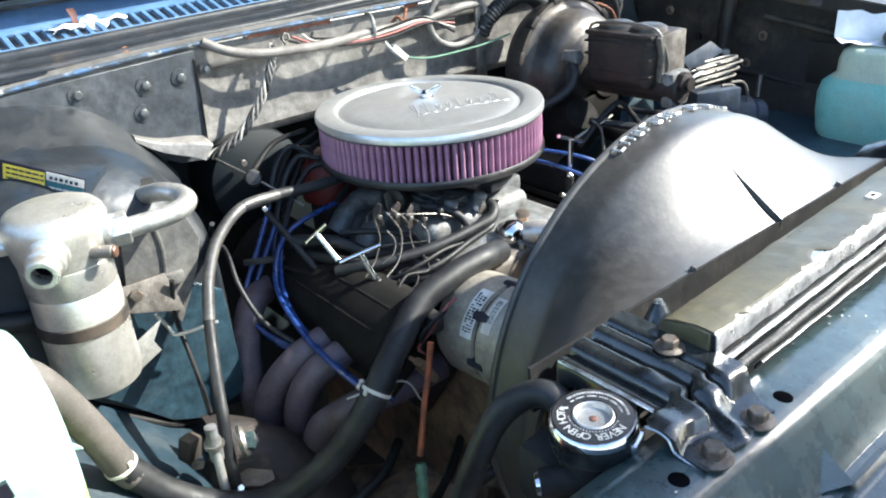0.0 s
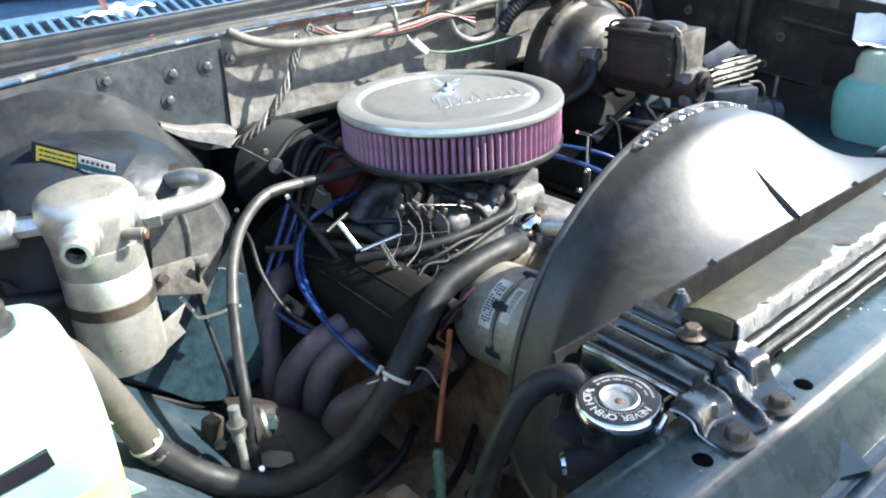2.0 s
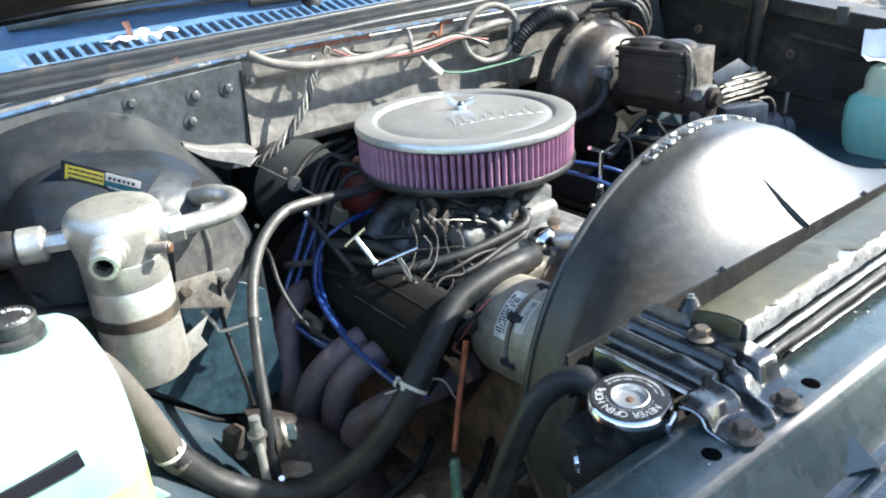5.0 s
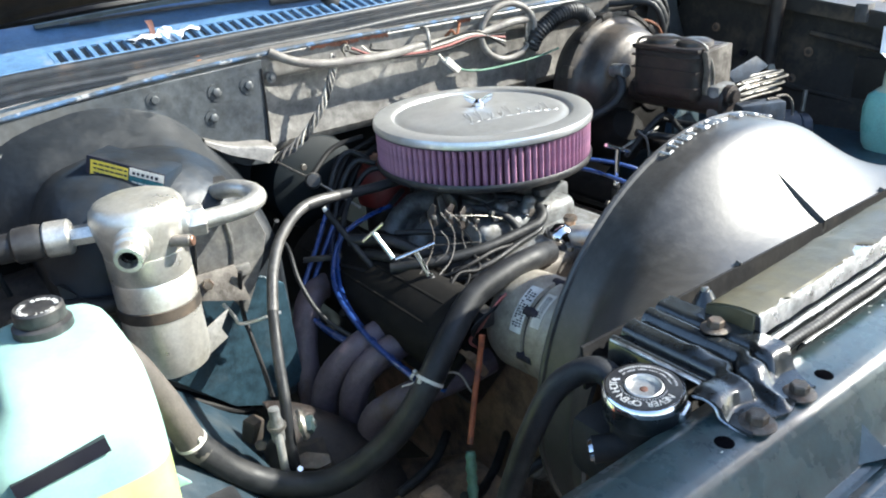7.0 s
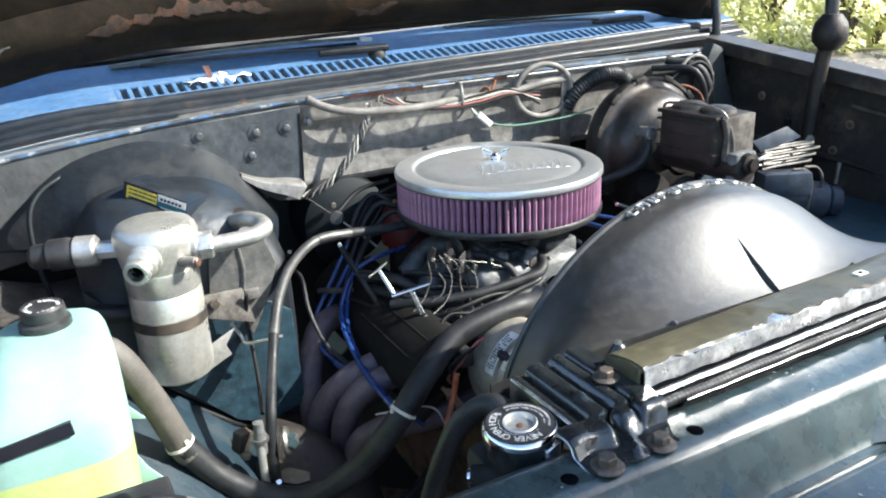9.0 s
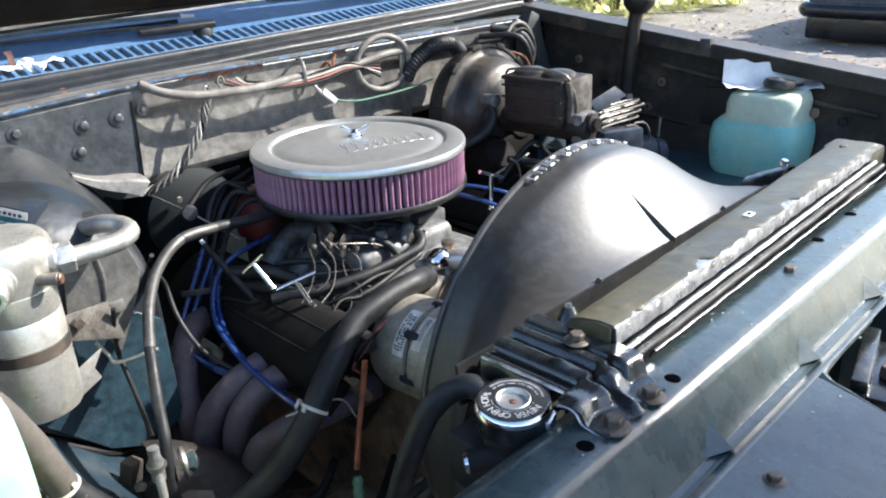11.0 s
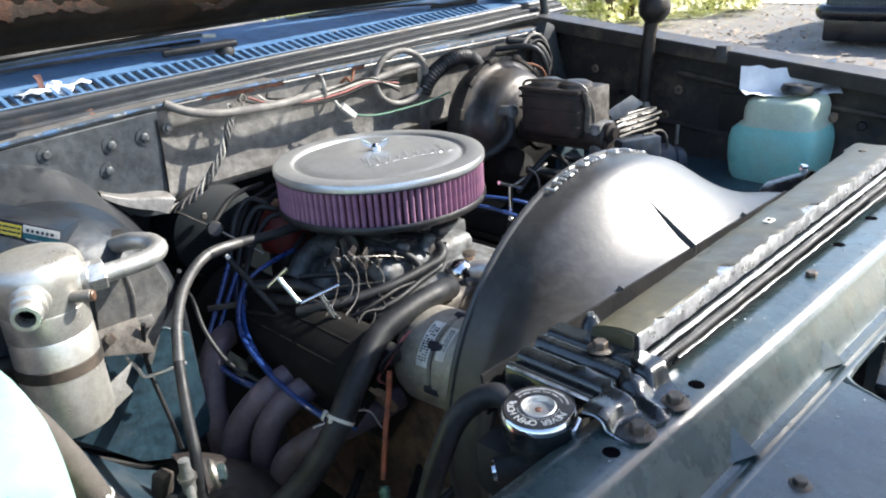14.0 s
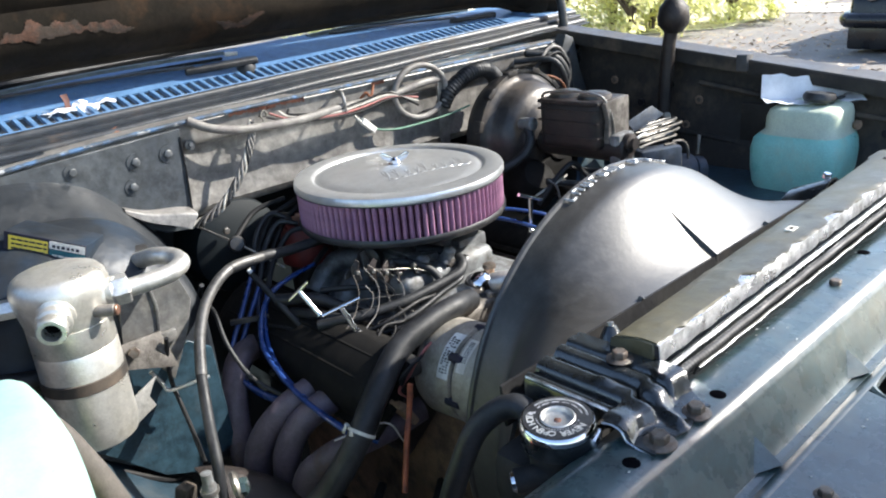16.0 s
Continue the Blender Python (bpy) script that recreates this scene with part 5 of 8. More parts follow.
# ---------------------------------------------------------------- air cleaner
def air_cleaner():
    c = thing("air_cleaner", (0.726, 0.931, 1.035), "round chrome-lidded air cleaner with red pleated filter", "air cleaner")
    o = (0.726, 0.931, 0.0)
    lid = lathe([(0.1765, 1.117), (0.1785, 1.119), (0.1785, 1.1255), (0.1765, 1.1295), (0.171, 1.1305), (0.150, 1.1315), (0.1465, 1.1300), (0.1435, 1.1262), (0.1400, 1.1260), (0.1360, 1.1285), (0.12, 1.1310), (0.08, 1.1345), (0.04, 1.1365), (0.0, 1.1370)], o, (0, 0, 1), 96)
    part("lid", lid, M_LID, c, "brushed chrome lid with a stepped groove")
    # Dark cylinder stands for shade in the gaps of the pleats.
    part("core", lathe([(0.166, 1.056), (0.166, 1.118), (0.0, 1.118)], o, (0, 0, 1), 72), M_PLEATDARK, c, "core coloured dark for the shade between the pleats")
    n = 98
    b = bmesh.new()
    for z in (1.0605, 1.088, 1.1175):
        w = 0.0040
        for x, y in ((0.160, -w * 0.9), (0.1715, -w * 0.85), (0.1748, -w * 0.4), (0.1755, 0.0), (0.1748, w * 0.4), (0.1715, w * 0.85), (0.160, w * 0.9)):
            b.verts.new((x, y, z))
    b.verts.ensure_lookup_table()
    for r in (0, 7):
        for i in range(6):
            b.faces.new([b.verts[j] for j in (r + i, r + i + 1, r + 8 + i, r + 7 + i)])
    pleat = finish("pleat", b, M_PLEAT)
    for k in range(n):
        p = new("pleat", pleat)
        p.parent = c
        p.matrix_parent_inverse = Matrix.Translation(-Vector(c.location))
        p.matrix_basis = Matrix.Translation((0.726, 0.931, 0)) @ Matrix.Rotation(2 * math.pi * (k + 0.04 * math.sin(k * 2.3)) / n, 4, "Z")
    part("base_pan", lathe([(0.1765, 1.0635), (0.1785, 1.0605), (0.1785, 1.0555), (0.176, 1.0515), (0.168, 1.0495), (0.15, 1.046), (0.11, 1.036), (0.07, 1.030), (0.07, 1.018), (0.0, 1.018)], o, (0, 0, 1), 96), M_BLACK, c, "black base pan")
    part("top_seal", lathe([(0.1768, 1.1195), (0.1775, 1.1165), (0.1735, 1.1145), (0.165, 1.1145)], o, (0, 0, 1), 96), M_BLACK, c)
    # wing nut
    wo = (0.726, 0.938, 0.004)
    w = part("wing_nut", lathe([(0.0115, 1.1315), (0.0115, 1.1330), (0.0085, 1.1335), (0.0085, 1.1395), (0.0062, 1.1415), (0.004, 1.144), (0, 1.1445)], wo, (0, 0, 1), 20), M_CHROME, c, "bright wing nut")
    for s in (1, -1):
        part("wing", prism([(0.002, -0.002), (0.012, 0.000), (0.021, 0.006), (0.025, 0.013), (0.020, 0.016), (0.012, 0.012), (0.003, 0.006)], 0.0026, Matrix.Translation((0.726, 0.938, 1.141)) @ Matrix.Rotation(radians(-40 if s > 0 else 140), 4, "Z") @ Matrix.Rotation(radians(90), 4, "X"), 0.0009), M_CHROME, w)
    # embossed script on the lid, kept as plain strokes
    for k in range(9):
        x = 0.664 + 0.0168 * k
        h = 0.044 if k in (0, 1, 4, 8) else 0.026
        pts = []
        for dx, dy in ((-0.005, 0.0), (0.004, h * 0.5), (0.008, h), (0.001, h * 0.85), (0.002, 0.002), (0.012, 0.0)):
            px_, py_ = x + dx + 0.25 * dy, 0.872 - 0.22 * (x - 0.664) + dy
            pts.append((px_, py_, 1.1368 - 0.42 * ((px_ - 0.726) ** 2 + (py_ - 0.931) ** 2)))
        part("script_stroke", tube([(a, b, c - 0.0021) for a, b, c in pts], 0.0031, 14, 7), M_LID, c)


air_cleaner()


# ---------------------------------------------------------------- engine
def engine():
    e = thing("engine", (0.726, 0.85, 0.5), "oily black V8 engine block with cylinder heads", "engine")
    part("block", box(0.56, 0.89, 0.60, 1.12, 0.50, 0.86, 0.03), M_BROWN, e)
    for s in (-1, 1):
        m = Matrix.Translation((0.726 + s * 0.205, 0.865, 0.865)) @ Matrix.Rotation(radians(s * 38), 4, "Y")
        part("cylinder_head", box(-0.07, 0.07, -0.17, 0.25, -0.06, 0.035, 0.012, m), M_IRON, e)
    part("intake_manifold", prism([(-0.15, 0.0), (-0.12, 0.06), (-0.06, 0.075), (0.06, 0.075), (0.12, 0.06), (0.15, 0.0)], 0.34, plane_at((0.726, 1.075, 0.895), (1, 0, 0), (0, 0, 1)), 0.014), M_CAST, e, "dull cast-aluminium intake manifold")
    for k, yy in enumerate((0.93, 1.01)):
        for s in (-1, 1):
            part("runner", tube([(0.726 + s * 0.05, 0.86 + (yy - 0.86) * 0.5, 0.985), (0.726 + s * 0.10, yy, 0.972), (0.726 + s * 0.15, yy, 0.930)], 0.020, 12, 4), M_CAST, e)
    part("manifold_front", box(0.628, 0.82, 0.695, 0.80, 0.90, 0.962, 0.014, seg=3), M_CASTDIRTY, e, "oil-stained cast front of the manifold")
    part("plenum", box(0.598, 0.800, 0.784, 0.87, 0.91, 1.002, 0.022, seg=4), M_CAST, e, "pale blue-grey cast plenum")
    part("thermostat_dome", lathe([(0, 0.024), (0.010, 0.022), (0.018, 0.015), (0.022, 0.004), (0.023, -0.012), (0, -0.012)], (0.706, 0.732, 0.972), (-0.3, -0.8, 0.5), 28), M_CHROME, e, "shiny rounded dome")
    part("brown_sensor", cyl((0.742, 0.748, 0.955), (0.742, 0.746, 0.988), 0.0085, n=8, bev=0.001), M_BROWN, e)
    part("sensor_cap", lathe([(0, 0.008), (0.010, 0.006), (0.011, 0.0), (0, 0)], (0.742, 0.746, 0.986), (0, 0, 1), 16), M_BOLT, e)
    for bx, by in ((0.640, 0.71), (0.640, 0.775), (0.70, 0.705), (0.80, 0.71)):
        part("manifold_bolt", hexhead((bx, by, 0.961), (0, 0, 1), 0.0065, 0.007), M_STEEL, e)
    part("timing_cover", box(0.62, 0.84, 0.585, 0.61, 0.55, 0.86, 0.02), M_BROWN, e)


engine()


def valve_cover(s):
    c = thing("valve_cover", (0.726 + s * 0.25, 0.865, 0.9), "black ribbed valve cover", "valve cover", "valve covers")
    m = Matrix.Translation((0.726 + s * 0.236, 0.862, 0.898)) @ Matrix.Rotation(radians(s * 38), 4, "Y")
    part("cover", prism([(-0.062, 0), (-0.061, 0.022), (-0.054, 0.042), (-0.038, 0.055), (-0.015, 0.060), (0.015, 0.060), (0.038, 0.055), (0.054, 0.042), (0.061, 0.022), (0.062, 0)], 0.41, m @ plane_at((0, 0.235, 0), (1, 0, 0), (0, 0, 1)), 0.012, 3), M_VALVE, c)
    part("flange", box(-0.072, 0.072, -0.185, 0.245, -0.006, 0.003, 0.003, m), M_VALVE, c)
    for x in (-0.018, 0.018):
        part("bead", tube([m @ Vector((x, -0.15, 0.0580)), m @ Vector((x, 0.03, 0.0586)), m @ Vector((x, 0.21, 0.0580))], 0.0026, 8, 3), M_VALVE, c)
    for y in (-0.15, -0.04, 0.08, 0.2):
        part("cover_bolt", hexhead(m @ Vector((-0.066 * 1, y, 0.003)), (m.to_3x3() @ Vector((0, 0, 1))), 0.006, 0.007), M_STEEL, c)


valve_cover(-1)
valve_cover(1)


def t_handle(base, top, half, turn, group="T-handle cover bolts"):
    """A long bolt with a sliding T bar."""
    t = thing("t_handle_bolt", base, "bright chrome T-handle bolt on the valve cover", "bolt", group)
    base, top = Vector(base), Vector(top)
    part("shank", tube([base, base.lerp(top, 0.5), top], 0.0042, 12, 1), M_CHROME, t)
    part("collar", cyl(base.lerp(top, 0.30), base.lerp(top, 0.36), 0.0054, n=16, bev=0.001), M_CHROME, t)
    low = base.lerp(top, -0.35)
    part("boot", tube([low, low.lerp(base, 0.5), base.lerp(top, 0.30)], 0.0062, 12, 3, ribs=(0.006, 0.0010)), M_RUBBER, t, "black ribbed rubber boot")
    part("t_bar", tube([top - Vector(half), top, top + Vector(half)], 0.0034, 12, 1), M_CHROME, t)
    return t


t_handle((0.487, 0.838, 0.955), (0.470, 0.880, 1.008), (0.0125, -0.010, 0.0135), 0)
t_handle((0.497, 0.770, 0.950), (0.483, 0.792, 1.002), (0.026, -0.012, 0.008), 0)
dip = thing("dipstick", (0.463, 0.896, 0.95), "black dipstick tube with a pale tip", "dipstick")
part("tube", tube([(0.466, 0.886, 0.950), (0.452, 0.933, 0.993), (0.442, 0.967, 1.025)], 0.0052, 10, 4), M_RUBBER, dip)
part("tip", tube([(0.4425, 0.9655, 1.024), (0.4405, 0.9715, 1.031)], 0.0036, 8, 1), M_WHITE, dip)
t_handle((0.912, 0.805, 0.955), (0.911, 0.801, 1.049), (0.034, 0.004, -0.014), 0)


def carburettor():
    c = thing("carburettor", (0.70, 0.90, 0.97), "cast-aluminium carburettor with linkages and small hoses", "carburettor")
    part("base", box(0.645, 0.805, 0.82, 1.03, 0.975, 0.992, 0.004), M_CAST, c)
    part("main_body", box(0.650, 0.80, 0.835, 1.01, 0.992, 1.018, 0.008), M_CAST, c)
    part("bowl", box(0.640, 0.70, 0.815, 0.90, 0.985, 1.014, 0.007), M_CAST, c)
    part("bowl", box(0.745, 0.81, 0.815, 0.90, 0.985, 1.014, 0.007), M_CAST, c)
    part("choke_housing", lathe([(0, 0), (0.022, 0), (0.024, 0.004), (0.024, 0.016), (0.018, 0.02), (0, 0.02)], (0.63, 0.90, 1.005), (-1, -0.3, 0), 24), M_BLACK, c)
    for k, (x, y, z) in enumerate(((0.60, 0.885, 1.006), (0.622, 0.853, 0.995), (0.655, 0.815, 0.996), (0.69, 0.805, 0.992), (0.73, 0.80, 0.996), (0.585, 0.91, 0.99))):
        l = part("linkage_lever", prism([(-0.006, -0.02), (0.006, -0.02), (0.008, 0.0), (0.004, 0.022), (-0.005, 0.02)], 0.003, Matrix.Translation((x, y, z)) @ Euler((1.3, 0.3 * k, 0.7 * k)).to_matrix().to_4x4(), 0.0008), M_CASTDIRTY if k % 2 else M_STEEL, c)
        part("pin", cyl((x, y - 0.010, z + 0.004), (x - 0.004, y - 0.022, z + 0.006), 0.003, n=10, bev=0.0006), M_CHROME, l)
    part("return_spring", tube([(0.60 + 0.0035 * math.cos(k * 1.57) + 0.0011 * k, 0.875 - 0.0009 * k + 0.0035 * math.sin(k * 1.57), 0.978 + 0.0008 * k) for k in range(44)], 0.0007, 5, 2), M_CHROME, c)
    for pts in ([(0.60, 0.86, 1.0), (0.585, 0.84, 0.99), (0.575, 0.83, 0.965), (0.585, 0.82, 0.95)], [(0.625, 0.835, 1.005), (0.615, 0.81, 0.985), (0.60, 0.80, 0.96)], [(0.64, 0.82, 1.0), (0.635, 0.79, 0.985), (0.615, 0.775, 0.955)]):
        part("thin_lead", tube(pts, 0.0011, 6, 5), M_WIRE, c)
    part("fuel_fitting", cyl((0.70, 0.815, 0.998), (0.70, 0.785, 0.998), 0.008, n=6), M_CASTDIRTY, c)


carburettor()


def distributor():
    d = thing("distributor", (0.60, 1.03, 0.93), "red distributor cap behind the air cleaner", "distributor")
    part("cap", lathe([(0.0, 0.06), (0.024, 0.058), (0.038, 0.045), (0.044, 0.02), (0.047, 0.0), (0.045, -0.02), (0.0, -0.02)], (0.604, 1.062, 0.996), (0, 0, 1), 32), M_REDCAP, d)
    part("body", cyl((0.604, 1.062, 0.90), (0.604, 1.062, 0.982), 0.034, n=24, bev=0.004), M_IRON, d)
    for k in range(8):
        a = k * math.pi / 4
        part("terminal", cyl((0.604 + 0.030 * math.cos(a), 1.062 + 0.030 * math.sin(a), 1.040), (0.604 + 0.033 * math.cos(a), 1.062 + 0.033 * math.sin(a), 1.055), 0.008, 0.0065, n=12), M_REDCAP, d)


distributor()


def alternator():
    a = thing("alternator", (0.56, 0.64, 0.84), "grey cast alternator with white labels", "alternator")
    ax = Vector((0.006, -1, 0.09)).normalized()
    o = Vector((0.575, 0.680, 0.910))
    R = 0.0695
    part("rear_case", lathe([(0, -0.005), (0.045, -0.004), (0.064, 0.004), (R, 0.018), (R, 0.077), (R - 0.004, 0.079)], o, ax, 48), M_ALTCASE, a)
    part("front_case", lathe([(R - 0.004, 0.084), (R + 0.001, 0.086), (R + 0.001, 0.116), (0.064, 0.126), (0.045, 0.134), (0, 0.136)], o, ax, 48), M_ALTCASE, a)
    part("stator_gap", lathe([(R - 0.006, 0.076), (R - 0.0045, 0.0815), (R - 0.006, 0.087)], o, ax, 48), M_INK, a)
    part("pulley", lathe([(0.016, 0.136), (0.034, 0.140), (0.026, 0.148), (0.034, 0.156), (0.034, 0.160), (0, 0.160)], o, ax, 32), M_STEEL, a)
    fr = Matrix.Translation(o) @ frame_of(ax)

    def wrap(a0, a1, h0, h1, lift, n=10):
        return sheet(lambda u, v: fr @ Vector(((R + lift) * math.cos(radians(a0 + (a1 - a0) * u)), (R + lift) * math.sin(radians(a0 + (a1 - a0) * u)), h0 + (h1 - h0) * v)), n, 2, 0.0006)
    # angle of the side that faces the passenger side and up
    inv = fr.inverted()
    d = inv.to_3x3() @ Vector((-0.724, 0, 0.69))
    mid = math.degrees(math.atan2(d.y, d.x))
    part("label", wrap(mid - 30, mid + 26, 0.056, 0.0765, 0.0008), M_WHITE, a, "white label with illegible print")
    part("label", wrap(mid - 26, mid + 14, 0.0905, 0.106, 0.0018), M_LABEL, a, "white label with a bar code")
    rnd = random.Random(2)
    bm = bmesh.new()
    for k in range(15):
        for j in range(3):
            if rnd.random() > 0.3:
                join(bm, wrap(mid - 24 + k * 3.0, mid - 24 + k * 3.0 + rnd.uniform(0.9, 2.0), 0.0592 + j * 0.0056, 0.0628 + j * 0.0056, 0.0014, 1))
    part("label_print", bm, M_INK, a)
    bm = bmesh.new()
    for k in range(13):
        join(bm, wrap(mid - 22 + k * 2.0, mid - 22 + k * 2.0 + rnd.uniform(0.35, 0.8), 0.0945, 0.1030, 0.0024, 1))
    part("bar_code", bm, M_INK, a)
    for k in range(6):
        ang = radians(mid - 52 + 52 * k)
        p = fr @ Vector(((R - 0.004) * math.cos(ang), (R - 0.004) * math.sin(ang), 0.070))
        q = fr @ Vector(((R - 0.004) * math.cos(ang), (R - 0.004) * math.sin(ang), 0.096))
        part("case_screw", cyl(p, q, 0.0075, n=12, bev=0.001), M_INK, a)
    part("mounting_ear", prism([(-0.02, 0), (0.02, 0), (0.012, -0.05), (-0.012, -0.05)], 0.02, plane_at((0.573, 0.61, 0.842), (1, 0, 0), (0, 0, 1)), 0.004), M_CAST, a)
    part("plug", box(0.490, 0.510, 0.655, 0.680, 0.930, 0.955, 0.004), M_BLACK, a)


alternator()


def thermostat():
    t = thing("thermostat_housing", (0.72, 0.73, 0.93), "bare aluminium thermostat housing with a clamped elbow", "thermostat housing")
    part("base", lathe([(0, 0), (0.036, 0), (0.036, 0.006), (0.030, 0.010), (0.026, 0.018), (0.018, 0.024), (0, 0.026)], (0.725, 0.725, 0.945), (0, -0.1, 1), 28), M_CAST, t)
    part("elbow", tube([(0.715, 0.735, 0.962), (0.722, 0.712, 0.975), (0.735, 0.685, 0.980), (0.755, 0.64, 0.982)], 0.017, 16, 5), M_ALU, t)
    part("hose_clamp", lathe([(0.0235, -0.007), (0.0245, -0.006), (0.0245, 0.006), (0.0235, 0.007)], (0.742, 0.668, 0.981), (0.4, -1, 0), 28), M_CHROME, t)
    part("sensor", cyl((0.760, 0.715, 0.950), (0.760, 0.713, 0.978), 0.006, n=6), M_BROWN, t)
    part("upper_bolt", hexhead((0.745, 0.75, 0.955), (0, 0, 1), 0.007, 0.008), M_STEEL, t)


thermostat()


def header():
    h = thing("exhaust_header", (0.38, 0.83, 0.66), "purple-grey heat-stained exhaust header tubes", "exhaust header")
    runs = ([(0.455, 0.985, 0.90), (0.40, 0.965, 0.90), (0.372, 0.945, 0.878), (0.352, 0.925, 0.83), (0.345, 0.905, 0.76), (0.35, 0.89, 0.66)],
            [(0.49, 0.835, 0.88), (0.43, 0.822, 0.880), (0.385, 0.830, 0.862), (0.352, 0.847, 0.822), (0.340, 0.858, 0.765), (0.345, 0.866, 0.65)],
            [(0.49, 0.785, 0.88), (0.433, 0.780, 0.876), (0.392, 0.792, 0.856), (0.368, 0.805, 0.815), (0.366, 0.817, 0.757), (0.38, 0.83, 0.64)],
            [(0.53, 0.695, 0.85), (0.475, 0.702, 0.842), (0.425, 0.715, 0.835), (0.388, 0.737, 0.817), (0.368, 0.768, 0.775), (0.372, 0.80, 0.66)])
    for r in runs:
        part("tube", tube(r, 0.0205, 16, 6), M_HEADER, h)
    part("collector", cyl((0.36, 0.84, 0.68), (0.37, 0.88, 0.50), 0.055, 0.04, n=24), M_HEADER, h)
    part("head_flange", box(-0.006, 0.006, -0.2, 0.17, -0.022, 0.022, 0.004, Matrix.Translation((0.487, 0.862, 0.872)) @ Matrix.Rotation(radians(-30), 4, "Y")), M_BROWN, h)
    for y in (0.72, 0.80, 0.865, 0.99):
        part("flange_bolt", hexhead((0.478, y, 0.868), (-0.9, 0, 0.3), 0.006, 0.008), M_BROWN, h)


header()


# ---------------------------------------------------------------- hoses, wires
def hose(name, pts, r, material, label, category="hose", n=12, res=6, ribs=None, group=""):
    return solo(name, tube(pts, r, n, res, ribs=ribs), material, label, category, group)


big = thing("suction_hose", (0.21, 0.72, 0.77), "thick black rubber hose with a weathered grey sleeve", "hose")
P = [(0.01, 0.762, 1.05), (0.062, 0.742, 1.043), (0.098, 0.750, 0.965), (0.124, 0.760, 0.880), (0.164, 0.747, 0.822), (0.214, 0.720, 0.790), (0.271, 0.691, 0.785), (0.336, 0.663, 0.828), (0.386, 0.650, 0.887), (0.432, 0.660, 0.931), (0.491, 0.677, 0.969), (0.550, 0.680, 0.984), (0.605, 0.684, 0.986), (0.655, 0.705, 0.972)]
part("rubber_run", tube(P[3:], 0.0172, 18, 7), M_RUBBER, big)
part("sleeve", tube(P[:3] + [(0.1235, 0.760, 0.881), (0.134, 0.757, 0.863)], 0.0178, 18, 7), M_GREYHOSE, big, "weathered grey sleeve")


def cable_tie(p, axis, r, tail):
    t = thing("cable_tie", p, "white nylon cable tie round a hose", "cable tie", "cable ties")
    ax = Vector(axis).normalized()
    part("band", lathe([(r - 0.0002, -0.0022), (r + 0.0009, -0.0022), (r + 0.0009, 0.0022), (r - 0.0002, 0.0022)], p, ax, 28, closed=True), M_TIE, t)
    h = Vector(p) + Vector(tail).normalized() * (r + 0.002)
    part("head", box(-0.0026, 0.0026, -0.003, 0.003, -0.002, 0.002, 0.0008, Matrix.Translation(h) @ frame_of(tail)), M_TIE, t)
    return t


cable_tie((0.1225, 0.760, 0.883), (0.02, 0.0, -0.065), 0.0182, (0.4, -1, 0.5))
cable_tie((0.396, 0.651, 0.897), (0.045, 0.005, 0.055), 0.0178, (-1, -0.2, 0.5))
cable_tie((0.404, 0.700, 0.876), (0.02, -0.06, -0.02), 0.0060, (0, -0.4, 1))

pcv = thing("heater_hose", (0.24, 0.75, 0.88), "black hose with a bare steel pipe bend", "hose")
P = [(0.575, 0.955, 1.045), (0.50, 0.945, 1.050), (0.454, 0.941, 1.056), (0.388, 0.923, 1.062), (0.339, 0.904, 1.039), (0.307, 0.880, 1.002), (0.285, 0.850, 0.960), (0.262, 0.800, 0.917), (0.245, 0.758, 0.890), (0.236, 0.742, 0.84), (0.236, 0.74, 0.77)]
part("upper_hose", tube(P[:4], 0.0080, 14, 6), M_RUBBER, pcv)
part("steel_pipe", tube(P[2:7], 0.0078, 14, 7), M_DARKPIPE, pcv, "bare steel bend")
part("lower_hose", tube(P[6:], 0.0074, 14, 6), M_RUBBER, pcv)

